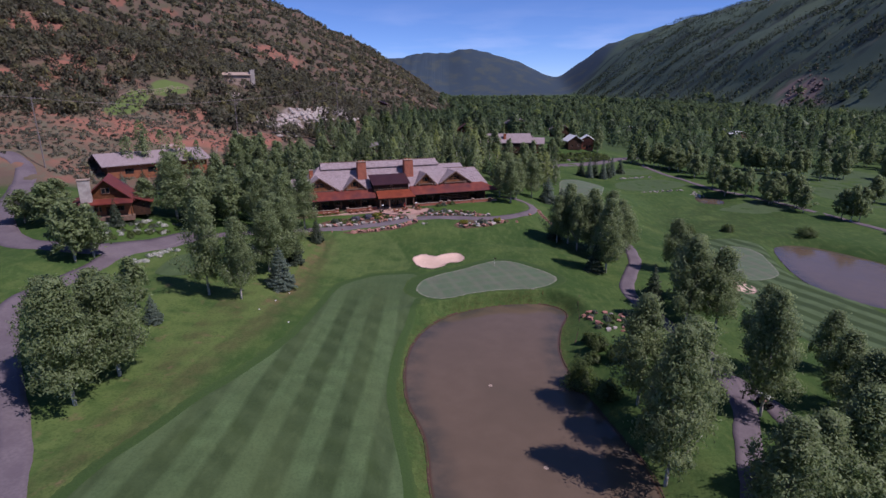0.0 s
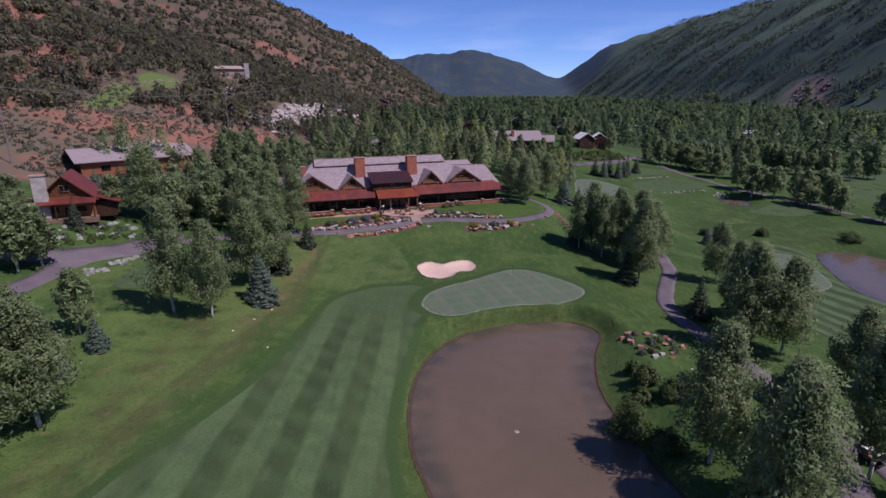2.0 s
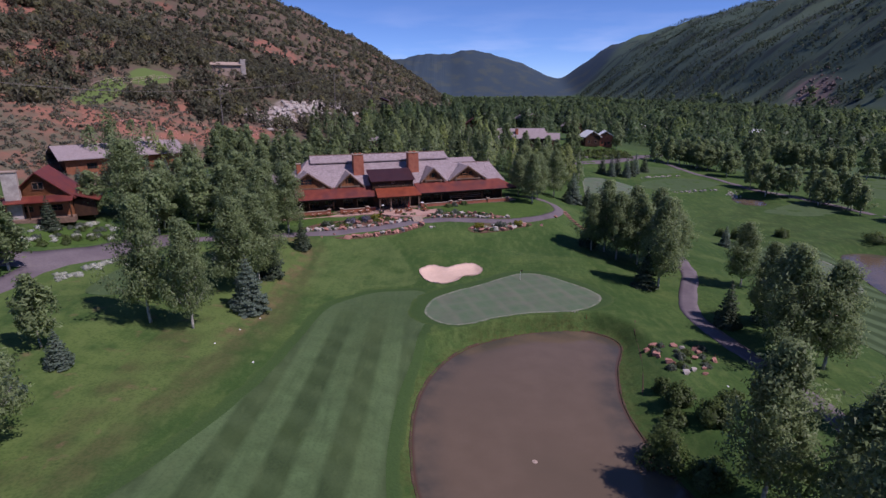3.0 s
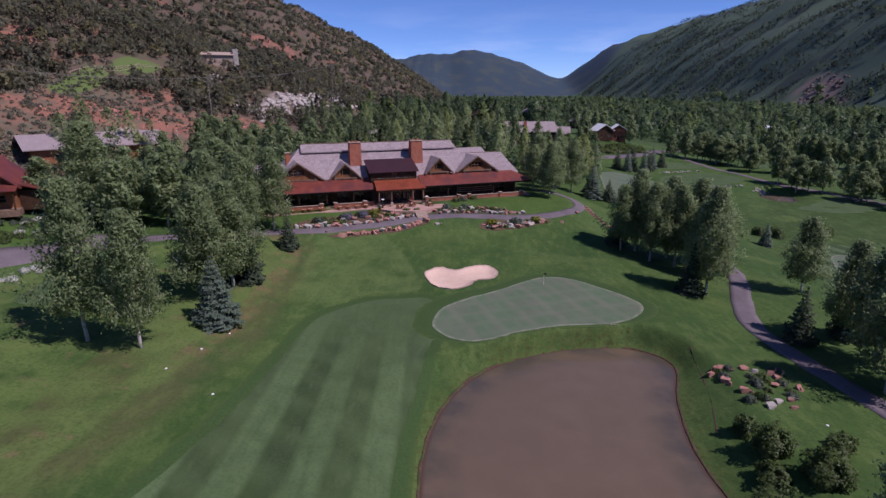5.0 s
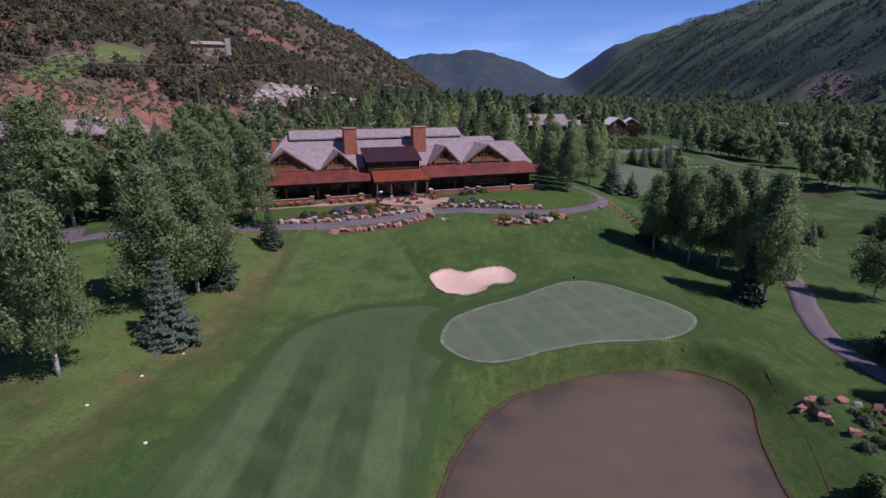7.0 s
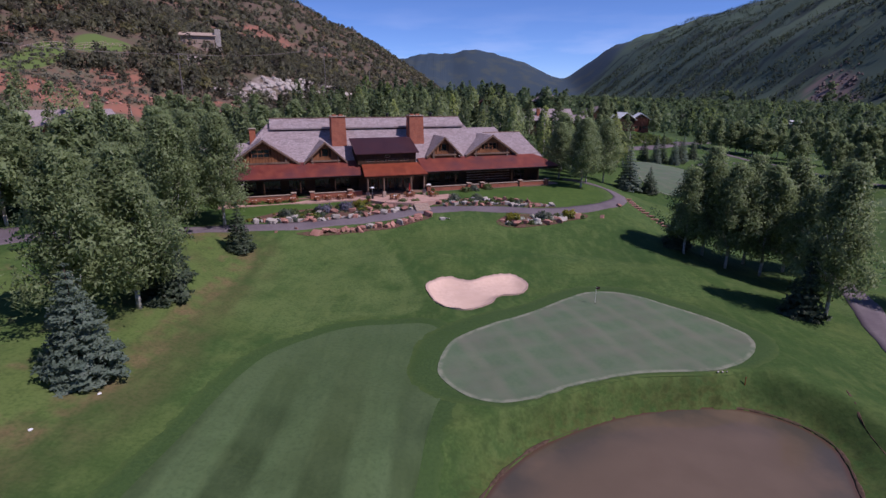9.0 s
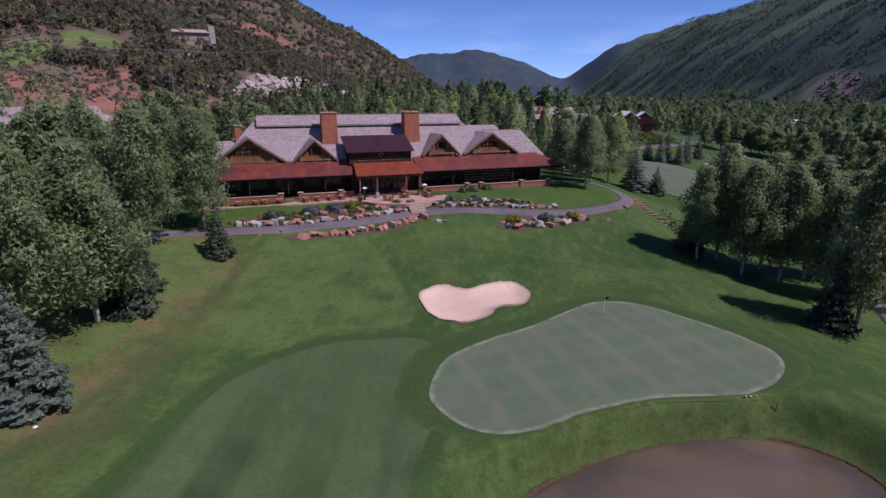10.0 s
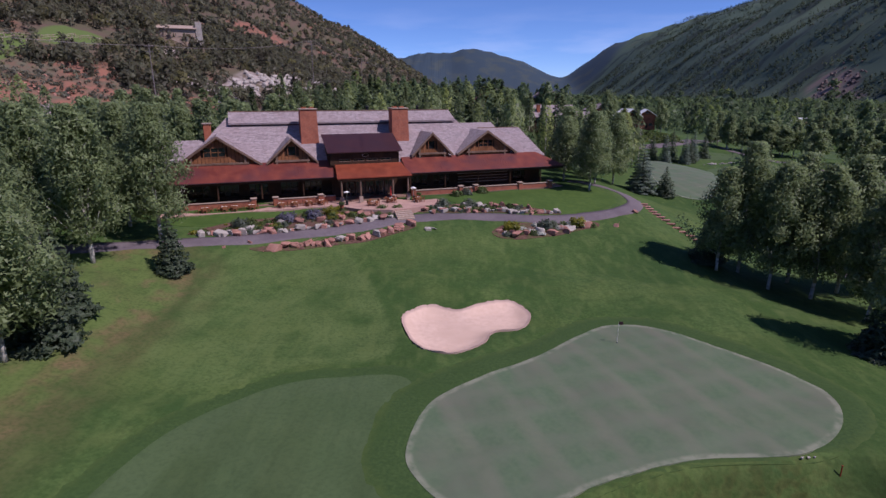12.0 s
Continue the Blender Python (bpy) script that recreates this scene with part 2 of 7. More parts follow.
M["aspen"] = leaf("aspen_leaves", (0.215, 0.276, 0.126), (0.290, 0.362, 0.174), (0.174, 0.230, 0.108), 0.28)
M["spruce"] = leaf("spruce_needles", (0.080, 0.114, 0.068), (0.118, 0.158, 0.096), (0.070, 0.098, 0.060), 0.3)
M["blue_spruce"] = leaf("blue_spruce_needles", (0.150, 0.205, 0.158), (0.215, 0.275, 0.210), (0.125, 0.175, 0.130), 0.3)
M["shrub"] = leaf("shrub_leaves", (0.100, 0.140, 0.046), (0.150, 0.205, 0.066), (0.080, 0.115, 0.042))
M["sage"] = leaf("silver_shrub_leaves", (0.12, 0.15, 0.11), (0.18, 0.21, 0.16), (0.09, 0.12, 0.08))
M["lavender"] = leaf("violet_shrub_leaves", (0.150, 0.145, 0.205), (0.20, 0.185, 0.26), (0.13, 0.15, 0.14))
M["yellow"] = leaf("yellow_shrub_leaves", (0.22, 0.22, 0.030), (0.32, 0.30, 0.045), (0.12, 0.16, 0.03))
M["blossom"] = leaf("white_blossom", (0.62, 0.63, 0.56), (0.74, 0.74, 0.68), (0.26, 0.31, 0.19), 0.2)
M["juniper"] = leaf("juniper_foliage", (0.126, 0.134, 0.084), (0.175, 0.178, 0.112), (0.136, 0.122, 0.086), 0.22)
M["wood_far"] = leaf("far_wood_leaves", (0.120, 0.180, 0.084), (0.172, 0.240, 0.112), (0.096, 0.148, 0.078), 0.3)
M["sage_far"] = leaf("sagebrush_leaves", (0.170, 0.175, 0.130), (0.225, 0.228, 0.175), (0.150, 0.145, 0.105))
M["water"] = surface("muddy_pond_water", (0.126, 0.091, 0.063), (0.138, 0.100, 0.070), 3.0, (0.118, 0.087, 0.060), 14.0, rough=0.10, bump=0.010, bump_size=0.6, spec=0.38)
M["water"].node_tree.nodes["Principled BSDF"].inputs["IOR"].default_value = 1.33


# ---- heights ----
def smooth(a, b, v):
    """0 below a, 1 above b, smooth between."""
    t = np.clip((v - a) / (b - a), 0.0, 1.0)
    return t * t * (3 - 2 * t)


def bump(x, y, cx, cy, rx, ry, turn=0.0):
    """A round mound of height 1."""
    c, s = np.cos(turn), np.sin(turn)
    u, v = (x - cx) * c + (y - cy) * s, -(x - cx) * s + (y - cy) * c
    return np.exp(-(u / rx) ** 2 - (v / ry) ** 2)


def ripple(x, y, size, seed=0.0):
    """Soft uneven ground, between -1 and 1, with forms about size metres wide."""
    k = 2 * np.pi / size
    total = 0.0
    for n, (a, w) in enumerate(((1.0, 1.0), (0.55, 1.9), (0.3, 3.7), (0.16, 7.1))):
        p, q = seed + 1.7 * n, 2.3 * n + seed * 0.7
        total = total + a * np.sin(k * w * (x * np.cos(p) + y * np.sin(p)) + q + 1.3 * np.sin(k * w * 0.6 * (y * np.cos(p) - x * np.sin(p)) + p))
    return total / 2.0


def hill_west(x, y):
    foot = np.minimum(-112 + 0.62 * (y - 200), 0.0) + 42 * smooth(500, 1000, y)
    foot = np.where(y < 200, -112 + 0.25 * (y - 200), foot)
    d = np.maximum(foot - x, 0.0)
    steep = 0.40 + 0.40 * smooth(420, 1500, y)
    rise = steep * (d - 25 * (1 - np.exp(-d / 25)))
    rise = 400 * (1 - np.exp(-rise / 400))
    fall = 1 - 0.5 * smooth(1900, 3200, y)
    gully = ripple(x + 0.4 * y, y - 0.3 * x, 260, 0.4)
    fine = ripple(x, y, 60, 2.1)
    return rise * fall * (1 + 0.10 * gully) + 2.2 * fine * smooth(8, 60, d)


def mountain_east(x, y):
    foot = 674 + 0.03 * (y - 1000)
    d = np.maximum(x - foot, 0.0)
    rise = 1.08 * (d - 60 * (1 - np.exp(-d / 60)))
    top = (570 - 0.02 * (y - 1500)) * (1 - 0.06 * np.exp(-((y - 2150) / 520) ** 2))
    rise = top * (1 - np.exp(-rise / top * 1.1))
    fall = 1 - smooth(3500, 5400, y)
    spur = ripple(x * 0.30 + y * 0.1, y + 0.45 * x, 620, 1.2)
    return np.maximum(rise * fall * (1 + 0.11 * spur * smooth(0, 300, d)), 0) + (16 * ripple(x + 0.5 * y, y, 330, 2.2) + 5 * ripple(x, y, 120, 0.9) + 4 * ripple(0.18 * x, y + 0.35 * x, 210, 3.3)) * smooth(30, 260, d) * fall + 52 * bump(x, y, 950, 3850, 190, 450) + 62 * bump(x, y, 1220, 3800, 200, 420)


def mountain_north(x, y):
    a = bump(x, y, 205, 3950, 560, 420)
    b = bump(x, y, -260, 4100, 320, 380)
    return 300 * a * (1 + 0.05 * ripple(x, y, 400, 3.0)) + 30 * b


def ground_height(x, y):
    """The height of the land at x, y, in metres; numbers or arrays."""
    x, y = np.asarray(x, float), np.asarray(y, float)
    near = 1 - smooth(330, 600, np.hypot(x, y - 120))
    # the clubhouse stands on a low shelf that falls to the lawn in front
    edge = y - 0.30 * (x + 20)
    shelf = 6.3 * smooth(136, 181, edge) * (1 - smooth(22, 62, x + 0.10 * (y - 180)))
    # the bank under the trees on the west
    bank = 4.6 * smooth(-17, -44, x + 0.14 * (y - 100)) * (1 - smooth(140, 180, edge))
    # the eastern fairways lie lower, the cabin and its road stand on a higher bench
    low_east = -2.4 * smooth(26, 50, x) - 4.3 * smooth(60, 90, x) * smooth(300, 215, y)
    bench = (2.0 * smooth(-44, -62, x) + 5.4 * smooth(-68, -90, x)) * (1 - 0.45 * smooth(140, 200, y)) * (1 - smooth(220, 290, y))
    back = 4.0 * smooth(200, 330, y) * (1 - smooth(40, 95, x))
    z = (shelf + bank + low_east + bench + back) * near + 4.5 * bump(x, y, 84, 352, 30, 26) + 5.0 * bump(x, y, 95, 450, 40, 40) + 5.6 * np.exp(-(np.hypot((x - 62) / 24, (y - 234) / 37)) ** 4)
    z = z + 0.9 * bump(x, y, -3, 151, 13, 4.5, 0.15) + 0.7 * bump(x, y, 21, 149, 11, 5, -0.3) + 0.6 * bump(x, y, -24, 140, 9, 12) - 0.5 * bump(x, y, 8, 156, 20, 3.5, 0.2)
    z = z + (0.25 * ripple(x, y, 38, 0.3) + 0.08 * ripple(x, y, 11, 1.0)) * near
    z = z - 2.6 * (1 - near) * smooth(-20, 60, x) + 12.0 * bump(x, y, 64, 398, 62, 56, -0.5)
    return z + hill_west(x, y) + mountain_east(x, y) + mountain_north(x, y)


# ---- the land ----
def closed_curve(points, per=8):
    """A smooth closed line through a few points."""
    p, out = np.array(points, float), []
    n = len(p)
    for i in range(n):
        a, b, c, d = p[i - 1], p[i], p[(i + 1) % n], p[(i + 2) % n]
        for k in range(per):
            t = k / per
            out.append(0.5 * (2 * b + (c - a) * t + (2 * a - 5 * b + 4 * c - d) * t * t + (3 * b - a - 3 * c + d) * t ** 3))
    return np.array(out)


def open_curve(points, step=1.5):
    """A smooth open line through a few points, in even steps."""
    p = np.array(points, float)
    p = np.vstack([2 * p[0] - p[1], p, 2 * p[-1] - p[-2]])
    out = []
    for i in range(1, len(p) - 2):
        a, b, c, d = p[i - 1:i + 3]
        n = max(2, int(np.linalg.norm(c - b) / step))
        for k in range(n):
            t = k / n
            out.append(0.5 * (2 * b + (c - a) * t + (2 * a - 5 * b + 4 * c - d) * t * t + (3 * b - a - 3 * c + d) * t ** 3))
    out.append(p[-2])
    return np.array(out)


def beyond(x, y, line):
    """Signed distance from points to a closed line: minus inside."""
    x, y = np.atleast_1d(x).astype(float), np.atleast_1d(y).astype(float)
    best = np.full(x.shape, 1e9)
    inside = np.zeros(x.shape, bool)
    for (x0, y0), (x1, y1) in zip(line, np.roll(line, -1, 0)):
        dx, dy = x1 - x0, y1 - y0
        t = np.clip(((x - x0) * dx + (y - y0) * dy) / (dx * dx + dy * dy + 1e-9), 0, 1)
        best = np.minimum(best, np.hypot(x - x0 - t * dx, y - y0 - t * dy))
        crosses = (y0 > y) != (y1 > y)
        inside ^= crosses & (x < dx * (y - y0) / (dy if dy else 1e-9) + x0)
    return np.where(inside, -best, best)


POND_Z, POND2_Z = -2.9, -8.9
POND = closed_curve([(19, 117), (10, 115), (1, 109.5), (-4.4, 101), (-6.7, 90), (-5.9, 77), (-2.6, 66), (-1.2, 54), (2, 42), (13, 35), (24, 42), (27, 57), (25, 69), (22.6, 82), (22.1, 92), (24.2, 102), (27.4, 111), (24.6, 115.6)])
POND_EAST = closed_curve([(117.5, 183.5), (128.5, 185.5), (137, 175), (142, 160), (136, 138), (122, 124), (111.5, 127.5), (106.6, 138), (105.6, 150), (110, 167)])
POND_SMALL = closed_curve([(122, 255), (125, 263), (131.5, 264), (134.5, 256), (130, 247), (123, 246.5)])
GREEN = closed_curve([(-6.3, 119.5), (-4.6, 125.6), (0, 129.5), (5.2, 132.9), (9.7, 137.4), (13.7, 140.4), (18, 140.2), (22.4, 136.6), (27.2, 130.4), (28.2, 126), (25.6, 121.6), (20.5, 118.6), (13.6, 118.3), (7.2, 116.2), (2, 113.6), (-2.4, 113.4), (-5.3, 116.2)])
BUNKER = closed_curve([(-8.3, 141), (-7.3, 143.5), (-4.9, 144.8), (-2, 143.9), (0.6, 145.4), (4.2, 146.4), (6, 143.2), (4.6, 139.2), (1.5, 138), (0.2, 135.4), (-3, 133.3), (-6.4, 135)])
BUNKER_EAST = closed_curve([(76.6, 137.6), (74.6, 132), (76.8, 129.2), (80.2, 130.4), (83.2, 134.4), (83.4, 138.4), (80.4, 141.6)])
FAIRWAY = closed_curve([(-7.0, 129.2), (-12.5, 129.4), (-19, 127), (-24, 119), (-25.6, 105), (-26.8, 92), (-30, 76), (-35, 60), (-39, 44), (-40, 20), (-22, 12), (-8, 24), (-4.6, 50), (-7.2, 66), (-9.2, 78), (-9.2, 92), (-7.6, 104), (-6.4, 112), (-4.6, 117.5), (-5.4, 123.5)])
COLLAR = closed_curve([(-9.5, 119), (-7.4, 127.6), (-1, 132.5), (4.2, 135.6), (9, 140.4), (13.4, 142.8), (18.6, 142.6), (24.6, 138.2), (29.6, 131.6), (30.8, 125.6), (27.2, 120.6), (20.8, 118.05), (13.7, 117.75), (7.5, 115.6), (2.2, 112.9), (-2.8, 112.4), (-7.4, 114.4)])
FAIRWAY_EAST = closed_curve([(70, 120.6), (74.5, 144), (84, 168), (93.5, 184), (104, 187), (109.5, 178), (106, 166), (102.3, 150), (102.5, 137), (106, 124), (104, 106), (97, 80), (82, 77.4), (75.1, 99.9)])
GREEN_EAST = closed_curve([(96, 177), (102, 175), (103.5, 168), (101, 158), (97, 147.5), (88, 142.6), (83.6, 146), (86, 158), (91.5, 171)])


def land(x, y):
    """The height of the ground with ponds and bunkers cut in."""
    x, y = np.atleast_1d(x).astype(float), np.atleast_1d(y).astype(float)
    z = ground_height(x, y)
    for line, level, lean in ((POND, POND_Z, None), (POND_EAST, POND2_Z, 0.5), (POND_SMALL, POND2_Z + 2.4, 0.4)):
        c = line.mean(0)
        near = np.hypot(x - c[0], y - c[1]) < np.hypot(*(line - c).T).max() + 25
        if near.any():
            d = beyond(x[near], y[near], line)
            if lean is None:
                lean = 0.36 + 1.7 * bump(x[near], y[near], 10, 117, 22, 8)
            bank = level + np.where(d > 0, 0.05 + 0.16 * np.minimum(d, 0.8) + lean * np.maximum(d - 0.8, 0), np.maximum(-2.0, d * 0.6))
            s = z[near]
            k = 0.9
            h = np.clip(0.5 + 0.5 * (s - bank) / k, 0, 1)
            cut = np.where(d > 0, s + (bank - s) * h - k * h * (1 - h) * 0.6, bank)
            if line is POND:
                cut = np.where(d > 0, s + (cut - s) * smooth(0.2, 2.4, beyond(x[near], y[near], GREEN)), cut)
            z[near] = cut
    for line, deep in ((BUNKER, 0.55), (BUNKER_EAST, 0.5)):
        c = line.mean(0)
        near = np.hypot(x - c[0], y - c[1]) < 16
        if near.any():
            d = beyond(x[near], y[near], line)
            z[near] += np.where(d > 0, 0.16 * np.exp(-d / 1.2), 0.16 - deep * smooth(0, -1.6, d) - 0.10)
    return z


def mesh_object(name, verts, faces, materials, parent=None, round_off=False):
    me = bpy.data.meshes.new(name)
    me.from_pydata([tuple(map(float, v)) for v in verts], [], [tuple(map(int, f)) for f in faces])
    for m in materials if isinstance(materials, (list, tuple)) else [materials]:
        me.materials.append(m)
    if round_off:
        me.polygons.foreach_set("use_smooth", [True] * len(me.polygons))
    me.update()
    ob = new(name, me)
    ob.parent = parent
    return ob


def grown(a, b, fine, out, growth):
    """Grid lines, evenly spaced between a and b and ever wider up to out on both sides."""
    mid = list(np.arange(a, b + 0.01, fine))
    lo, step = [a], fine
    while lo[-1] > out[0]:
        step *= growth
        lo.append(lo[-1] - step)
    hi, step = [mid[-1]], fine
    while hi[-1] < out[1]:
        step *= growth
        hi.append(hi[-1] + step)
    return np.array(lo[:0:-1] + mid + hi[1:])


gx = np.union1d(grown(-62, 62, 1.0, (-3200, 3600), 1.042), np.arange(-12.5, 34, 1.0))
gy = np.union1d(grown(40, 185, 1.0, (-1500, 4700), 1.032), np.arange(107.5, 122, 1.0))
GX, GY = np.meshgrid(gx, gy)
GZ = land(GX.ravel(), GY.ravel()).reshape(GX.shape)
GZ -= 0.20 * smooth(1.5, 0.2, beyond(GX.ravel(), GY.ravel(), FAIRWAY)).reshape(GX.shape)
for line in (GREEN, COLLAR, BUNKER, BUNKER_EAST, FAIRWAY, FAIRWAY_EAST, GREEN_EAST):
    GZ -= 0.22 * smooth(-0.2, -1.3, beyond(GX.ravel(), GY.ravel(), line)).reshape(GX.shape) * (np.hypot(GX - 20, GY - 100) < 200)
cols, rows_n = len(gx), len(gy)
idx = np.arange(cols * rows_n).reshape(rows_n, cols)
quads = np.stack([idx[:-1, :-1], idx[:-1, 1:], idx[1:, 1:], idx[1:, :-1]], -1).reshape(-1, 4)
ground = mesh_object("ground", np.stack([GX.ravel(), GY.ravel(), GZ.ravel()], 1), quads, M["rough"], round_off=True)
tagged(ground, "rough green grass rising to scrubby red hills and wooded mountains", "ground", kind="structure")


def zone(ob, name, values):
    ob.data.attributes.new(name, "FLOAT", "POINT").data.foreach_set("value", np.asarray(values, float).ravel())


HW, HE, HN = hill_west(GX, GY), mountain_east(GX, GY), mountain_north(GX, GY)
over(M["rough"], patches(16.0, 0.46, 0.66, 0.55, 5.0, (1, 0.45, 1)), (0.086, 0.139, 0.044))
over(M["rough"], patches(5.0, 0.54, 0.72, 0.5, 3.0, (0.5, 1, 1)), (0.029, 0.067, 0.020))
over(M["rough"], patches(2.4, 0.50, 0.66, 0.5, 6.0, (1, 0.3, 1)), (0.090, 0.139, 0.040))
over(M["rough"], patches(0.7, 0.46, 0.62, 0.5, 4.0), (0.032, 0.067, 0.017))
over(M["rough"], patches(11.0, 0.50, 0.64, 0.55, 7.0), (0.029, 0.069, 0.017))
over(M["rough"], patches(7.0, 0.56, 0.70, 0.5, 7.0, (0.6, 1, 1)), (0.088, 0.123, 0.034))
over(M["rough"], patches(22.0, 0.50, 0.60, 0.55, 3.0, (1, 0.6, 1)), (0.030, 0.068, 0.016))
over(M["rough"], patches(13.0, 0.54, 0.66, 0.6, 6.0, (0.7, 1, 1)), (0.100, 0.142, 0.040))
zone(ground, "hill", smooth(1.0, 6.0, HW))
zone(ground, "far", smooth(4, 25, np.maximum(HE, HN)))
BANK = closed_curve([(-40, 40), (-39, 62), (-38.5, 76), (-36, 90), (-34, 104), (-32.5, 116), (-33.5, 130), (-33, 143), (-36, 151), (-46.0, 150.0), (-59.7, 135.0), (-70.3, 117.9), (-72.7, 97.3), (-62.4, 75.9), (-52.9, 56.9), (-48.0, 38.0)])
zone(ground, "bank", smooth(1.2, -1.2, beyond(GX.ravel(), GY.ravel(), BANK)))
GROVE = closed_curve([(33, 150), (36, 143), (40, 134), (45, 133), (50, 140), (56, 150), (60, 163), (48, 167), (37, 167), (32, 160)])
zone(ground, "grove", smooth(1.5, -1.5, beyond(GX.ravel(), GY.ravel(), GROVE)))
edge_of_bank = np.abs(beyond(GX.ravel(), GY.ravel(), BANK) + 1.0)
zone(ground, "margin", smooth(2.4, 0.3, edge_of_bank) * (GX.ravel() > -45) * smooth(94, 104, GY.ravel()))
zone(ground, "dry", smooth(6.5, 0.5, beyond(GX.ravel(), GY.ravel(), BANK)) * (GX.ravel() > -45))
LAWN = closed_curve([(-8.4, 135.7), (-11.3, 146.1), (-16.2, 157), (-22, 161), (-29.7, 158), (-31.5, 150), (-31, 136.8), (-29.5, 128), (-23.1, 127), (-17.1, 131), (-10.5, 132.5)])
zone(ground, "lawn", smooth(0.5, -0.7, beyond(GX.ravel(), GY.ravel(), LAWN)))
zone(ground, "dark_meadow", bump(GX, GY, 112, 205, 50, 34, 0.9))
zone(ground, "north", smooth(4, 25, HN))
zone(ground, "shore", np.exp(-np.maximum(beyond(GX.ravel(), GY.ravel(), POND), 0) / 2.0))
zone(ground, "woods", smooth(215, 260, GY + 0.2 * GX) * (1 - smooth(20, 60, GX)) + smooth(330, 420, GY))
over(M["rough"], lambda t, co: mathnode(t, "MULTIPLY", attr("dry", 0.05, 0.8)(t, co), patches(4.0, 0.28, 0.58, 0.8, 7.0)(t, co)), (0.086, 0.090, 0.035))
over(M["rough"], attr("woods", 0.2, 0.9), (0.045, 0.076, 0.026))
over(M["rough"], lambda t, co: mathnode(t, "MULTIPLY", attr("grove", 0.2, 0.8)(t, co), patches(3.0, 0.45, 0.7, 0.6)(t, co)), (0.081, 0.116, 0.040))
over(M["rough"], lambda t, co: mathnode(t, "MULTIPLY", attr("bank", 0.2, 0.9)(t, co), patches(5.0, 0.36, 0.58, 0.85)(t, co)), (0.104, 0.152, 0.042))
over(M["rough"], lambda t, co: mathnode(t, "MULTIPLY", attr("bank", 0.2, 0.9)(t, co), patches(2.2, 0.60, 0.74, 0.7)(t, co)), (0.17, 0.120, 0.066))
over(M["rough"], lambda t, co: mathnode(t, "MULTIPLY", attr("lawn", 0.0, 1.0)(t, co), patches(5.0, 0.28, 0.58, 0.75, 7.0)(t, co)), (0.104, 0.150, 0.048))
# darker patches in the rough meadow on the low eastern ground
over(M["rough"], lambda t, co: mathnode(t, "MULTIPLY", attr("dark_meadow", 0.2, 0.7)(t, co), patches(5.0, 0.36, 0.60, 0.8, 7.0)(t, co)), (0.038, 0.065, 0.018))
over(M["rough"], lambda t, co: mathnode(t, "MULTIPLY", attr("margin", 0.1, 0.9)(t, co), patches(1.8, 0.38, 0.62, 0.75, 7.0)(t, co)), (0.165, 0.112, 0.060))
over(M["rough"], lambda t, co: mathnode(t, "MULTIPLY", attr("shore", 0.06, 0.45)(t, co), patches(3.0, 0.36, 0.66, 0.65, 7.0)(t, co)), (0.078, 0.110, 0.029))
over(M["rough"], lambda t, co: mathnode(t, "MULTIPLY", attr("shore", 0.25, 0.9)(t, co), patches(0.9, 0.44, 0.64, 0.6, 5.0)(t, co)), (0.108, 0.096, 0.029))
over(M["rough"], lambda t, co: mathnode(t, "MULTIPLY", attr("shore", 0.04, 0.4)(t, co), patches(0.9, 0.50, 0.68, 0.5, 7.0)(t, co)), (0.029, 0.050, 0.014))
over(M["rough"], patches(0.30, 0.44, 0.66, 0.42, 5.0), (0.030, 0.060, 0.014))
over(M["rough"], patches(1.3, 0.50, 0.68, 0.38, 8.0, (1, 0.4, 1)), (0.110, 0.150, 0.046))
over(M["rough"], patches(0.9, 0.56, 0.70, 0.40, 8.0), (0.034, 0.064, 0.018))
RED = np.maximum.reduce([bump(GX, GY, -128, 262, 34, 13, 0.55), bump(GX, GY, -103, 287, 22, 8, 0.8), bump(GX, GY, -150, 246, 22, 9, 0.4), bump(GX, GY, -131, 292, 9, 14, 0.3), bump(GX, GY, -196, 300, 10, 18, 0.2), bump(GX, GY, -220, 452, 22, 34), bump(GX, GY, -192, 506, 18, 40), bump(GX, GY, -200, 690, 30, 60), bump(GX, GY, -240, 330, 25, 22), bump(GX, GY, -205, 268, 22, 12)])
PALE = np.maximum.reduce([bump(GX, GY, -90, 345, 11, 32, -0.35), bump(GX, GY, -76, 405, 10, 40, -0.2), bump(GX, GY, -112, 318, 7, 10), bump(GX, GY, -120, 252, 9, 4, 0.6), bump(GX, GY, -128, 340, 6, 12), bump(GX, GY, 765, 1215, 42, 95, -0.3), bump(GX, GY, 742, 1120, 14, 60, -0.2)])
MEADOW = np.maximum(bump(GX, GY, -158, 280, 7, 27, 0.05), bump(GX, GY, -153.5, 318, 9, 19, -0.1))
zone(ground, "red", RED)
zone(ground, "pale", PALE)
zone(ground, "meadow", MEADOW)
zone(ground, "sagebrush", smooth(-84, -112, GX) * smooth(178, 204, GY) * (1 - smooth(24, 34, HW)) * (1 - smooth(280, 320, GY)))
H = M["rough"]
over(H, attr("hill", 0.1, 0.7), (0.125, 0.086, 0.066))
over(H, lambda t, co: mathnode(t, "MULTIPLY", attr("hill", 0.1, 0.6)(t, co), patches(14.0, 0.40, 0.60, 0.85)(t, co)), (0.100, 0.090, 0.056))
over(H, lambda t, co: mathnode(t, "MULTIPLY", attr("hill", 0.1, 0.6)(t, co), patches(30.0, 0.58, 0.66, 0.8)(t, co)), (0.22, 0.098, 0.068))
over(H, attr("sagebrush", 0.1, 0.7), (0.150, 0.100, 0.070))
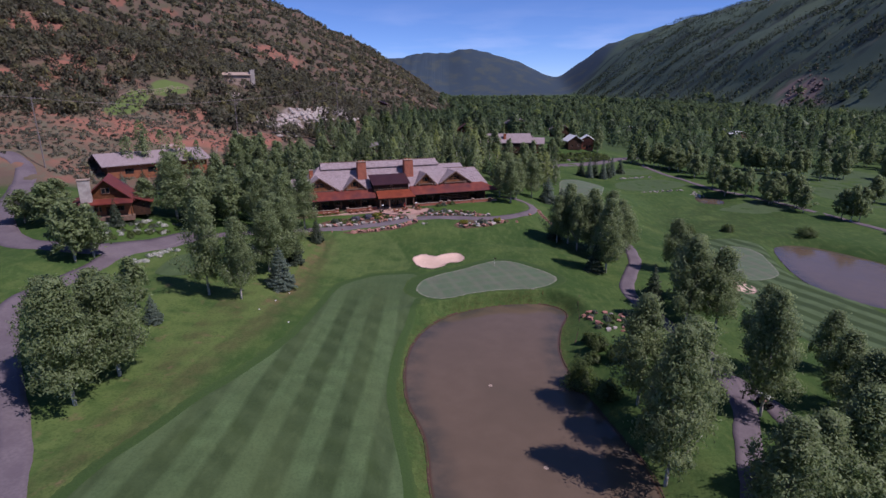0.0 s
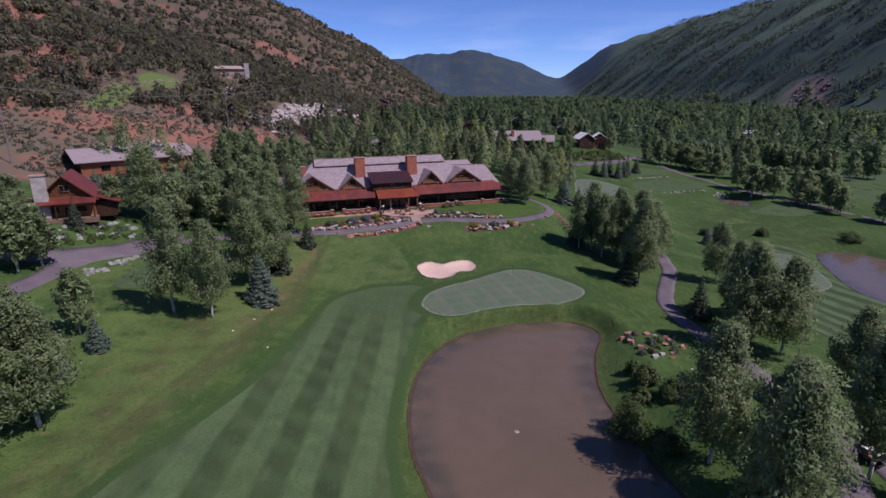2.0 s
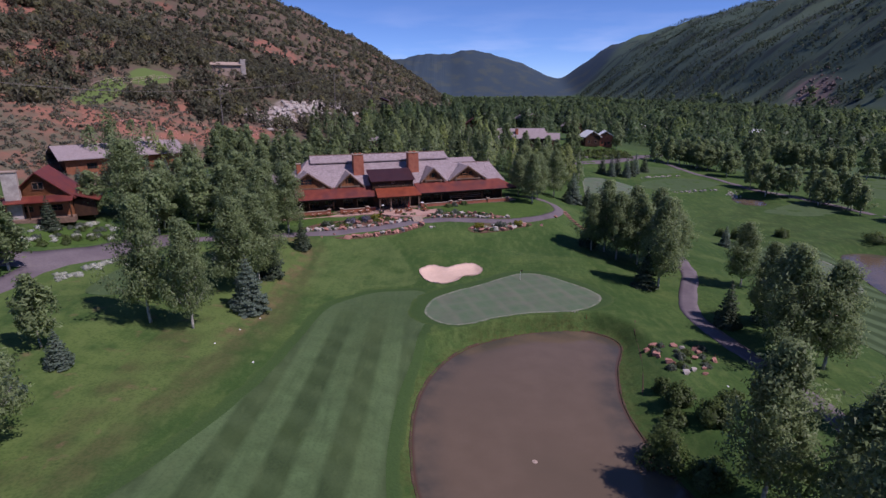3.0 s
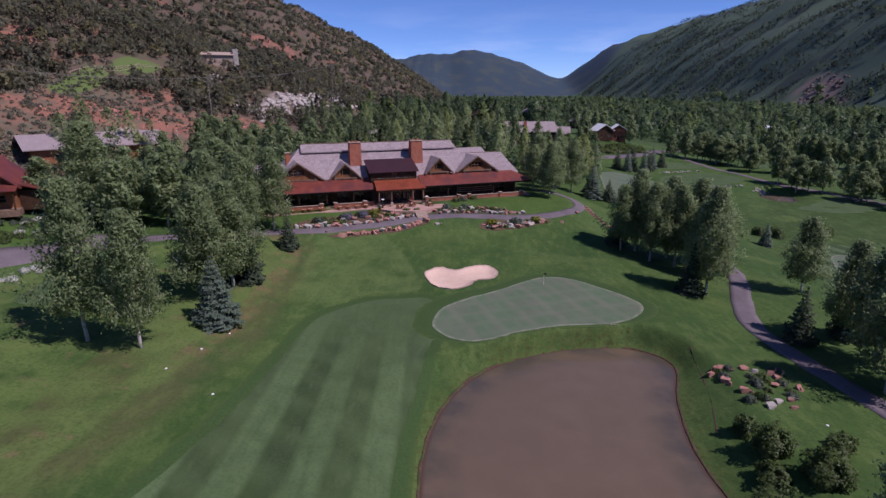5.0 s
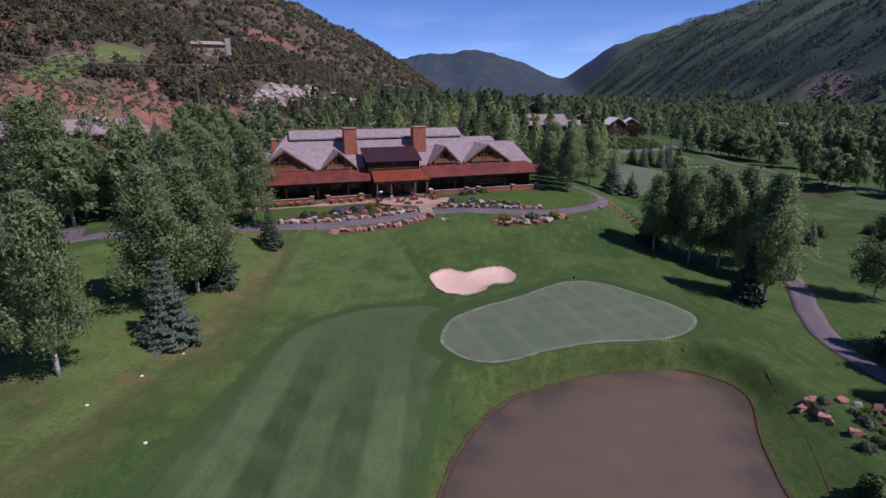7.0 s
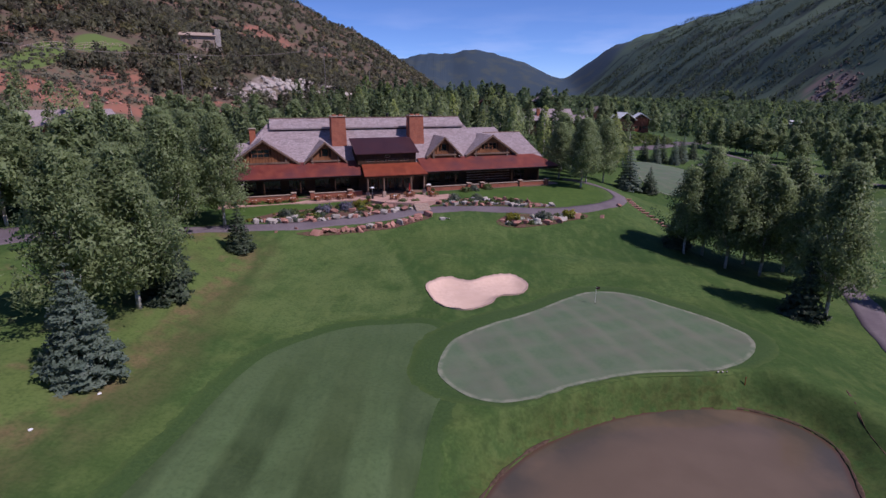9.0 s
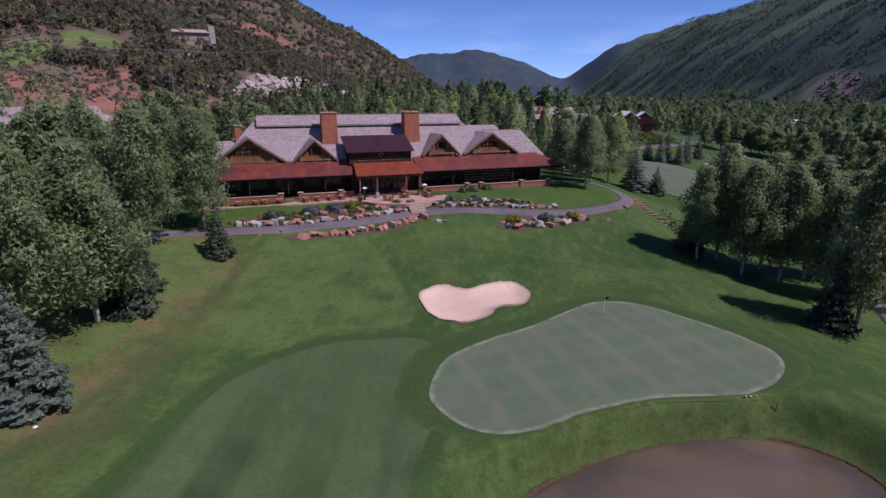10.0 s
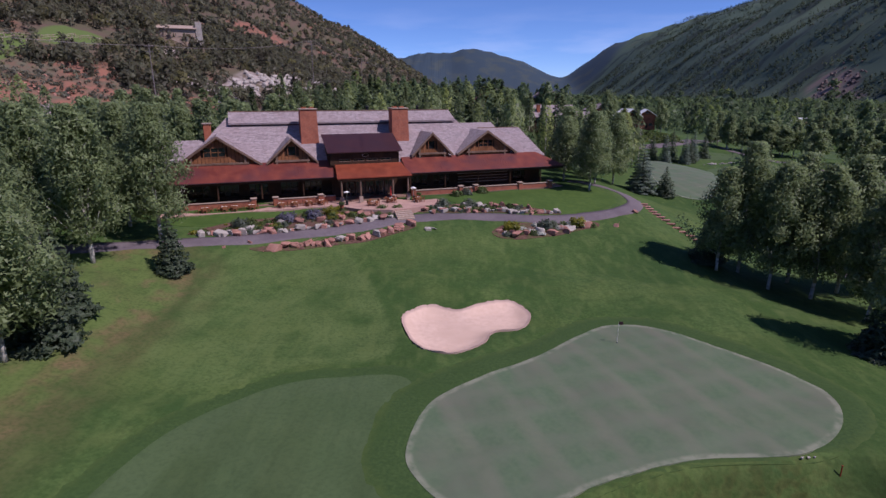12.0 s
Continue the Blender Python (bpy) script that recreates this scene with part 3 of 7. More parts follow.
over(H, lambda t, co: mathnode(t, "MULTIPLY", attr("sagebrush", 0.1, 0.6)(t, co), patches(3.0, 0.42, 0.60, 0.8)(t, co)), (0.120, 0.118, 0.080))
over(H, lambda t, co: mathnode(t, "MULTIPLY", attr("sagebrush", 0.1, 0.6)(t, co), patches(13.0, 0.55, 0.66, 0.8)(t, co)), (0.23, 0.110, 0.078))
over(H, lambda t, co: mathnode(t, "MULTIPLY", attr("red", 0.28, 0.55)(t, co), patches(6.0, 0.36, 0.55, 0.9, 6.0)(t, co)), (0.28, 0.122, 0.085))
over(H, lambda t, co: mathnode(t, "MULTIPLY", attr("pale", 0.30, 0.6)(t, co), patches(7.0, 0.36, 0.52, 0.95)(t, co)), (0.40, 0.34, 0.32))
over(H, attr("meadow", 0.45, 0.6), (0.105, 0.150, 0.045))
# far mountains: some of the distance haze is mixed into these base colours as blue
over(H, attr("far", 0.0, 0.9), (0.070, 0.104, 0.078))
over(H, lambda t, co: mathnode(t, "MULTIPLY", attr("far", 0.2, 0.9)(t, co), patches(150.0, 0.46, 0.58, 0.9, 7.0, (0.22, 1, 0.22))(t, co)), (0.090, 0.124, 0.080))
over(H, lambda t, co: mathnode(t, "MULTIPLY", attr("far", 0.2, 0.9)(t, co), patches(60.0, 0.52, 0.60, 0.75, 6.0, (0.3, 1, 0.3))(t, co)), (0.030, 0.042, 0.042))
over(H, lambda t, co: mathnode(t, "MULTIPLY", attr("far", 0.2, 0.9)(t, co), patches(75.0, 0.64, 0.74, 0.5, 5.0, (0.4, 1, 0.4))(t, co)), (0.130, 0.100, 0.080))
# north mountain: blue haze painted over its own green
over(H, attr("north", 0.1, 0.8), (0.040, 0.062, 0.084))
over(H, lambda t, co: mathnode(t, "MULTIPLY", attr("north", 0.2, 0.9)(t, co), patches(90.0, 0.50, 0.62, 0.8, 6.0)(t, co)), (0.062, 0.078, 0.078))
over(H, lambda t, co: mathnode(t, "MULTIPLY", mathnode(t, "MULTIPLY", attr("far", 0.2, 0.9)(t, co), attr("pale", 0.3, 0.7)(t, co)), patches(22.0, 0.38, 0.54, 0.9, 8.0, (0.3, 1, 0.3))(t, co)), (0.215, 0.152, 0.140))


def sheet(name, line, material, lift, step=1.0, label="", dig=None, under=None, sink=0.0):
    """A surface inside a closed line that follows the ground, lift metres above it."""
    from_x, from_y = line.min(0)
    to_x, to_y = line.max(0)
    px, py = np.meshgrid(np.arange(from_x, to_x, step), np.arange(from_y, to_y, step))
    px, py = px.ravel(), py.ravel()
    keep = beyond(px, py, line) < -0.3 * step
    inner = np.stack([px[keep], py[keep]], 1)
    everything = np.vstack([line, inner])
    n = len(line)
    out = delaunay([Vector(p) for p in everything], [(k, (k + 1) % n) for k in range(n)], [], 1, 0.001)
    flat = np.array([tuple(v) for v in out[0]])
    deep = -beyond(flat[:, 0], flat[:, 1], line)
    z = land(flat[:, 0], flat[:, 1]) + lift if dig is None else np.full(len(flat), dig)
    if under is not None:
        for cover in under:
            z -= 0.12 * smooth(0.1, -1.0, beyond(flat[:, 0], flat[:, 1], cover))
    z -= sink * smooth(0.5, 0.0, deep)
    faces = [tuple(f) for f in out[2]]
    verts = np.column_stack([flat, z])
    if dig is None:
        # a skirt down into the soil round the edge
        once = {}
        for f in faces:
            for a, b in zip(f, f[1:] + f[:1]):
                once[(a, b)] = once.get((a, b), 0) + 1
        rim_edges = [e for e in once if (e[1], e[0]) not in once]
        rim_verts = sorted({v for e in rim_edges for v in e})
        m = len(rim_verts)
        high = {v: len(verts) + k for k, v in enumerate(rim_verts)}
        verts = np.vstack([verts, verts[rim_verts], verts[rim_verts] - np.array([0, 0, 0.35])])
        faces += [(high[b], high[a], high[a] + m, high[b] + m) for a, b in rim_edges]
        deep = np.concatenate([deep, np.zeros(2 * m)])
    ob = mesh_object(name, verts, faces, material, round_off=True)
    zone(ob, "rim", deep)
    return tagged(ob, label, name.replace("_", " "), kind="structure")


def ribbon(name, points, width, material, lift, label, category="path", most=1e9):
    """A path of that width along a smooth line, with a low edge, following the ground."""
    p = open_curve(points, 1.2)
    d = np.gradient(p, axis=0)
    d /= np.linalg.norm(d, axis=1)[:, None]
    side = np.stack([d[:, 1], -d[:, 0]], 1)
    wob = 0.06 * np.sin(np.arange(len(p)) * 0.9) + 0.04 * np.sin(np.arange(len(p)) * 2.3)
    lines = []
    for k in (-1.0, -1.0, -0.5, 0.0, 0.5, 1.0, 1.0):
        lines.append(p + side * (k * (width / 2 + wob))[:, None])
    n = len(p)
    xy = np.vstack(lines)
    z = np.minimum(land(xy[:, 0], xy[:, 1]), most).reshape(7, n) + lift
    z[0] -= lift + 0.1
    z[6] -= lift + 0.1
    faces = [(j * n + i, (j + 1) * n + i, (j + 1) * n + i + 1, j * n + i + 1) for j in range(6) for i in range(n - 1)]
    faces = [f[::-1] for f in faces]
    return tagged(mesh_object(name, np.column_stack([xy, z.ravel()]), faces, material, round_off=True), label, category, kind="structure")


def stripes_fade(t, co):
    sep = t.nodes.new("ShaderNodeSeparateXYZ")
    t.links.new(co, sep.inputs[0])
    strips = bands(0.0, 3.05, 0.4, 0.12, 0.95, 0.14)(t, co)
    close = clampramp(t, sep.outputs[1], 120, 105)
    plain = mathnode(t, "MULTIPLY", clampramp(t, sep.outputs[1], 105, 120, 0.0, 0.55), clampramp(t, noisy(t, co, 5.0, 6.0, (1, 0.25, 1)), 0.3, 0.6, 0.6, 1.0))
    return mathnode(t, "ADD", mathnode(t, "MULTIPLY", strips, close), plain)


M["fairway_east"] = M["fairway"].copy()
over(M["fairway"], stripes_fade, (0.086, 0.138, 0.056))
over(M["fairway"], lambda t, co: mathnode(t, "MULTIPLY", mathnode(t, "MULTIPLY", attr("rim", 0.0, 0.5)(t, co), attr("rim", 3.0, 2.2)(t, co)), patches(6.0, 0.3, 0.6, 0.3)(t, co)), (0.082, 0.122, 0.056))
over(M["fairway_east"], bands(23, 2.9, 0.0, 0.15, 0.85, 0.2), (0.092, 0.138, 0.062))
over(M["collar"], patches(0.30, 0.44, 0.66, 0.40, 5.0), (0.026, 0.054, 0.014))
M["fringe"] = M["collar"].copy()
over(M["fringe"], lambda t, co: mathnode(t, "MULTIPLY", attr("rim", 1.1, 0.0)(t, co), patches(0.8, 0.25, 0.6, 1.0)(t, co)), (0.058, 0.094, 0.024))
over(M["fairway"], bands(61, 2.6, 0.0, 0.25, 0.38, 0.5), (0.072, 0.110, 0.046))
over(M["fairway"], patches(0.7, 0.5, 0.7, 0.2, 3.0, (1, 0.1, 1)), (0.028, 0.050, 0.018))
over(M["fairway"], patches(9.0, 0.48, 0.66, 0.4, 5.0, (1, 0.3, 1)), (0.076, 0.110, 0.042))
over(M["fairway"], patches(0.35, 0.46, 0.68, 0.32, 5.0), (0.034, 0.060, 0.022))
over(M["fairway"], patches(1.0, 0.54, 0.70, 0.28, 8.0, (1, 0.35, 1)), (0.092, 0.132, 0.052))
over(M["green"], lambda t, co: mathnode(t, "MAXIMUM", bands(18.0, 1.25, 0, 0.18, 0.30, 0.6, 0.55)(t, co), bands(-72.0, 1.9, 0, 0.18, 0.40, 0.7, 0.5)(t, co)), (0.138, 0.164, 0.110))
over(M["green"], bands(18.0, 2.5, 1.0, 0.12, 0.28, 0.4, 0.75), (0.200, 0.172, 0.138))
over(M["green"], patches(3.2, 0.46, 0.70, 0.25, 7.0), (0.150, 0.142, 0.106))
over(M["green"], lambda t, co: mathnode(t, "MULTIPLY", attr("rim", 0.62, 0.25)(t, co), patches(1.0, 0.34, 0.60, 0.75)(t, co)), (0.235, 0.245, 0.175))
over(M["sand"], attr("rim", 0.5, 0.1), (0.44, 0.31, 0.26))
def widened(line, by):
    """The same closed line, moved outwards by that many metres."""
    d = np.roll(line, -1, 0) - np.roll(line, 1, 0)
    d /= np.linalg.norm(d, axis=1)[:, None] + 1e-9
    out = np.stack([d[:, 1], -d[:, 0]], 1)
    trial = line + out * by
    area = lambda q: abs(np.sum(q[:, 0] * np.roll(q[:, 1], -1) - q[:, 1] * np.roll(q[:, 0], -1)))
    return trial if area(trial) > area(line) else line - out * by


sheet("fairway_fringe", widened(FAIRWAY, 2.1), M["fringe"], 0.012, 1.0, "dark short grass fringe along the fairway", under=(FAIRWAY, COLLAR), sink=0.04)
sheet("fairway", FAIRWAY, M["fairway"], 0.024, 1.0, "striped mown fairway grass beside the pond", under=(COLLAR,))
sheet("collar", COLLAR, M["fringe"], 0.028, 1.0, "short dark grass collar round the putting green", under=(GREEN,), sink=0.04)
sheet("putting_green", GREEN, M["green"], 0.045, 1.0, "pale close-mown putting green with cross-cut pattern")
sheet("bunker", BUNKER, M["sand"], 0.10, 0.7, "pink sand bunker beside the putting green")
sheet("bunker", BUNKER_EAST, M["sand"], 0.04, 0.8, "pale sand bunker beside the second green")
over(M["water"], lambda t, co: mathnode(t, "MULTIPLY", attr("rim", 5.0, 0.6)(t, co), patches(4.0, 0.30, 0.60, 0.8, 5.0)(t, co)), (0.058, 0.054, 0.045))
over(M["water"], attr("rim", 0.55, 0.05), (0.085, 0.050, 0.034))
sheet("water", POND, M["water"], 0.0, 0.9, "still muddy brown pond", dig=POND_Z)
sheet("water", POND_EAST, M["water"], 0.0, 5.0, "still brown pond beside the second green", dig=POND2_Z)
sheet("water", POND_SMALL, M["water"], 0.0, 5.0, "small dark pond between fairways", dig=POND2_Z + 2.4)
sheet("fairway", FAIRWAY_EAST, M["fairway_east"], 0.035, 1.5, "striped mown fairway on the low ground")
sheet("putting_green", GREEN_EAST, M["green"], 0.09, 1.5, "pale second putting green by the far pond")
sheet("putting_green", closed_curve([(50, 207), (47.6, 216), (50.5, 232), (54, 247), (60, 255), (70, 256), (73.5, 247), (69.5, 232), (62, 213), (55.5, 206)]), M["green"], 0.09, 2.0, "pale practice green behind the clubhouse")
sheet("fairway", closed_curve([(89, 269), (91, 282), (104, 290), (119, 291), (127, 281), (118, 272), (102, 267)]), M["fairway"], 0.035, 2.5, "mown tee ground among flower beds")
sheet("fairway", closed_curve([(90, 305), (95, 314), (110, 321), (125, 321), (124, 311), (108, 304)]), M["fairway"], 0.035, 2.5, "mown tee ground below the lane")
sheet("fairway", closed_curve([(122.1, 232.9), (132.1, 240.4), (150.9, 251.5), (166.3, 244.9), (158.2, 237.9), (138.7, 227.2)]), M["fairway"], 0.035, 2.5, "mown fairway strip past the small pond")
sheet("fairway", closed_curve([(155, 330), (178.4, 262.1), (203.0, 219.0), (234.2, 173.9), (328.7, 185.8), (287.8, 267.1), (230, 340)]), M["fairway"], 0.035, 4.0, "mown fairway between rows of trees")
sheet("putting_green", closed_curve([(-62.6, 111.1), (-64.0, 121.5), (-60.6, 127.1), (-55.9, 123.5), (-54.4, 116.6), (-57.5, 110.3)]), M["fairway"], 0.05, 1.5, "small mown practice green on the bank")
M["soil"] = surface("wet_bank_soil", (0.060, 0.036, 0.026), (0.105, 0.066, 0.046), 0.3, (0.050, 0.050, 0.022), 2.0, rough=0.9, bump=0.03, spec=0.2)
ribbon("bank_edge", widened(POND, 0.15), 0.26, M["soil"], 0.03, "dark eroded soil edge of the pond", "bank", POND_Z + 0.10)
ribbon("drain_line", [(31.5, 116), (30.2, 112.5), (29.6, 108.8), (28.5, 104), (27.4, 100.2), (26.1, 96.4), (25.0, 93.5)], 0.10, M["soil"], 0.008, "narrow bare earth drain line in the grass", "trench")
HOUSE_PATH = [(-73.4, 125.3), (-63.4, 137.1), (-49.6, 148.3), (-37.2, 156), (-29, 160.2), (-22.4, 163.3), (-16.3, 166.4), (-9, 170.2), (-2.5, 171.6), (6.7, 172.6), (14.3, 173.6), (21.4, 176), (27.5, 179.2), (31.6, 185.5), (31.2, 192), (27, 196.5), (22, 199)]
ribbon("cart_path", HOUSE_PATH, 2.9, M["asphalt"], 0.07, "grey asphalt cart path curving past the clubhouse")
ribbon("cart_path", [(57.0, 178.0), (57.8, 164.0), (55.2, 148), (49.6, 135.5), (45.2, 124), (45.4, 112), (48, 98), (48.6, 84), (46.5, 73), (42.6, 65), (38, 55), (33, 42), (28, 10), (26, -60)], 3.6, M["asphalt"], 0.07, "grey-violet asphalt cart path between trees")
ribbon("cart_path", [(49, 82), (51.4, 74.5), (52, 66), (56, 54), (60.0, 44.0), (68, 10), (74, -60)], 3.4, M["asphalt"], 0.06, "branch of the asphalt cart path")
ribbon("cart_path", [(-74.5, 124), (-75.5, 118), (-75.4, 110), (-76.3, 98), (-75.9, 88.5), (-70.5, 79.5), (-59.7, 66.0), (-52.0, 56.6), (-46.5, 48.6), (-42, 39), (-38, 15), (-36, -60)], 3.4, M["asphalt"], 0.06, "asphalt cart path along the bank")
ribbon("road", [(-63.4, 141.5), (-67.9, 138.8), (-73, 128.5), (-79, 119.8), (-86, 115.5), (-92, 115.2), (-99, 119), (-107, 127), (-118.5, 142), (-135, 170), (-145, 187), (-150.5, 194.5), (-159, 199.5), (-172, 198), (-195, 186)], 6.0, M["asphalt"], 0.09, "pale asphalt entrance road", "road")
ribbon("cart_path", [(122, 340), (127.5, 305), (131, 288), (135, 273.9), (147.8, 255.8), (158.5, 238.7), (165.4, 220.3), (167.6, 203), (172, 170)], 3.2, M["asphalt"], 0.08, "thin cart path across the far fairways")
ribbon("road", [(40, 301), (51.7, 305.6), (70, 318.7), (87, 326), (101, 334), (121.6, 354), (140, 376)], 5.0, M["asphalt"], 0.08, "asphalt lane below the timber houses", "road")


# ---- building tools ----
def part(name, bm, material, parent, label="", round_off=False):
    """Links a bmesh as one mesh under a thing or a part."""
    me = bpy.data.meshes.new(name)
    bmesh.ops.recalc_face_normals(bm, faces=bm.faces)
    bm.to_mesh(me)
    bm.free()
    me.materials.append(material)
    if round_off:
        me.polygons.foreach_set("use_smooth", [True] * len(me.polygons))
    ob = new(name, me)
    ob.parent = parent
    if label:
        tagged(ob, label)
    return ob


def thing(name, at, turn, label, category, group="", kind=""):
    root = new(name)
    root.matrix_world = pose(*at, 0, 0, turn)
    return tagged(root, label, category, group, kind)


def box(x0, x1, y0, y1, z0, z1, bm=None, bevel=0.0):
    bm = bm or bmesh.new()
    made = bmesh.ops.create_cube(bm, size=1)["verts"]
    for v in made:
        v.co = Vector(((x0 + x1) / 2 + v.co.x * (x1 - x0), (y0 + y1) / 2 + v.co.y * (y1 - y0), (z0 + z1) / 2 + v.co.z * (z1 - z0)))
    if bevel:
        edges = list({e for v in made for e in v.link_edges})
        bmesh.ops.bevel(bm, geom=edges, offset=bevel, segments=1, affect="EDGES")
    return bm


def tube(a, b, r0, r1, bm=None, sides=8):
    """A tapered round bar from a to b."""
    bm = bm or bmesh.new()
    a, b = Vector(a), Vector(b)
    q = (b - a).to_track_quat("Z", "Y")
    rings = []
    for at, r in ((a, r0), (b, r1)):
        rings.append([bm.verts.new(at + q @ Vector((r * math.cos(6.2832 * k / sides), r * math.sin(6.2832 * k / sides), 0))) for k in range(sides)])
    for k in range(sides):
        bm.faces.new((rings[0][k], rings[0][(k + 1) % sides], rings[1][(k + 1) % sides], rings[1][k]))
    bm.faces.new(rings[0][::-1])
    bm.faces.new(rings[1])
    return bm


def slab(corners, thick, bm=None):
    """A flat plate with these upper corners, thick metres deep, straight down."""
    bm = bm or bmesh.new()
    top = [bm.verts.new(c) for c in corners]
    low = [bm.verts.new((c[0], c[1], c[2] - thick)) for c in corners]
    bm.faces.new(top)
    bm.faces.new(low[::-1])
    n = len(top)
    for k in range(n):
        bm.faces.new((top[k], low[k], low[(k + 1) % n], top[(k + 1) % n]))
    return bm


def wall_with_holes(u0, u1, z0, z1, holes, v, thick, bm=None):
    """An upright wall along u at depth v with square openings (u0, u1, z0, z1) going through it."""
    bm = bm or bmesh.new()
    us = sorted({u0, u1, *[h for o in holes for h in o[:2]]})
    zs = sorted({z0, z1, *[h for o in holes for h in o[2:]]})
    for a, b in zip(us, us[1:]):
        for c, d in zip(zs, zs[1:]):
            if not any(o[0] - 1e-4 <= a and b <= o[1] + 1e-4 and o[2] - 1e-4 <= c and d <= o[3] + 1e-4 for o in holes):
                box(a, b, v, v + thick, c, d, bm)
    bmesh.ops.remove_doubles(bm, verts=bm.verts, dist=0.0005)
    return bm


def ground_at(x, y):
    return float(land(x, y)[0])


def window(name, parent, u0, u1, z0, z1, v, bars=3, rows=1, frame_mat=None):
    """A window with a frame, glazing bars and a pane, facing the front."""
    w = part(name, box(u0 + 0.06, u1 - 0.06, v + 0.10, v + 0.14, z0 + 0.06, z1 - 0.06), M["glass"], parent)
    bm = bmesh.new()
    for a, b, c, d in ((u0, u1, z0, z0 + 0.09), (u0, u1, z1 - 0.09, z1), (u0, u0 + 0.09, z0 + 0.09, z1 - 0.09), (u1 - 0.09, u1, z0 + 0.09, z1 - 0.09)):
        box(a, b, v - 0.03, v + 0.12, c, d, bm)
    for k in range(1, bars):
        u = u0 + (u1 - u0) * k / bars
        box(u - 0.035, u + 0.035, v + 0.0, v + 0.115, z0 + 0.09, z1 - 0.09, bm)
    for k in range(1, rows):
        z = z0 + (z1 - z0) * k / rows
        box(u0 + 0.09, u1 - 0.09, v + 0.005, v + 0.11, z - 0.03, z + 0.03, bm)
    part("window_frame", bm, frame_mat or M["cedar"], w)
    return w


# ---- the clubhouse: u runs along its front, v to its back, z from its floor ----
HOUSE_AT, HOUSE_TURN = (-12.0, 181.3, 6.4), 20.7
house = thing("clubhouse", HOUSE_AT, HOUSE_TURN, "long timber lodge with grey shake roofs and rusted porch roofs", "building")


def house_point(u, v, z=0.0):
    return Matrix.Translation(HOUSE_AT) @ Matrix.Rotation(radians(HOUSE_TURN), 4, "Z") @ Vector((u, v, z))


# body under the roofs
part("wall", box(-36, 31, 4.2, 22, -0.9, 5.7), M["log"], house, "dark stained log walls")
part("foundation", box(-36.5, 31.5, -0.6, 22.3, -2.2, -0.02), M["mortar"], house)
# main shingled roof and its raised ridge
SL = 0.72
RZ = 8.85 + SL * 6.0


def roof(name, corners, thick=0.28, mat="shake", parent=house, label=""):
    return part(name, slab(corners, thick), M[mat], parent, label)


roof("roof", [(-35.0, 3.6, 5.32), (21, 3.6, 5.32), (15.6, 14.5, RZ), (-27.2, 14.5, RZ)], label="weathered grey cedar shake roof")
roof("roof", [(15.6, 14.5, RZ - 0.01), (21, 3.6, 5.31), (24.5, 14.5, 7.6), (24.5, 22, 6.2), (17, 22, 6.2)], label="hipped end of the shake roof")
roof("roof", [(-35.0, 25.4, 5.32), (-27.2, 14.5, RZ), (15.6, 14.5, RZ), (20, 25.4, 5.32)][::-1], label="back slope of the shake roof")
part("ridge_band", box(-26.4, 15.2, 12.6, 16.4, 11.2, 12.25), M["rust_dark"], house, "dark band under the raised ridge")
roof("ridge_roof", [(-26.9, 12.2, 12.3), (15.7, 12.2, 12.3), (15.0, 14.5, 14.25), (-26.7, 14.5, 14.25)], 0.2, label="raised shake ridge roof")
roof("ridge_roof", [(-26.9, 16.8, 12.3), (15.7, 16.8, 12.3), (15.0, 14.5, 14.25), (-26.7, 14.5, 14.25)][::-1], 0.2)
part("ridge_cap", box(-26.8, 15.1, 14.3, 14.7, 14.2, 14.36), M["trim"], house)
for u in (-1.6, 8.6):
    vent = part("roof_vent", tube((u, 14.9, 14.1), (u, 14.9, 14.95), 0.32, 0.26), M["black"], house)
    part("vent_cap", tube((u, 14.9, 14.95), (u, 14.9, 15.15), 0.5, 0.3), M["black"], vent)
roof("roof", [(-35.0, 3.61, 5.31), (-27.2, 14.5, RZ - 0.01), (-35.0, 25.39, 5.31)][::-1], label="hipped west end of the shake roof")
# lower west wing behind the tree
roof("roof", [(-40, 6, 6.9), (-27.6, 6, 6.9), (-27.6, 12, 9.6), (-40, 12, 9.6)], label="low west wing roof of shakes")
roof("roof", [(-40, 18, 6.9), (-27.6, 18, 6.9), (-27.6, 12, 9.6), (-40, 12, 9.6)][::-1])
part("wall", box(-39.5, -27.7, 6.6, 17.4, -0.9, 6.75), M["log"], house)
sm = part("chimney", box(-30.9, -29.7, 11, 12.2, 8.6, 12.4, bevel=0.05), M["brick"], house, "small brick chimney on the west wing")
part("chimney_cap", box(-31.05, -29.55, 10.85, 12.35, 12.4, 12.55), M["stone_cap"], sm)
# east wing: its own ridge, lower than the main one
roof("roof", [(12, 3.7, 5.72), (31.6, 3.7, 5.72), (29.8, 12, 10.65), (12, 12, 10.65)], label="east wing shake roof")
roof("roof", [(12, 20.3, 5.72), (31.6, 20.3, 5.72), (29.8, 12, 10.65), (12, 12, 10.65)][::-1])
roof("roof", [(31.6, 3.7, 5.7), (32.4, 12, 5.6), (31.6, 20.3, 5.7), (29.8, 12, 10.62)], 0.2)
part("ridge_cap", box(20.5, 29.8, 11.85, 12.15, 10.62, 10.76), M["trim"], house)
roof("roof", [(18, 17.5, 10.2), (27.5, 17.5, 10.2), (27.5, 20.5, 11.3), (18, 20.5, 11.3)], 0.25, label="small back roof behind the east wing")


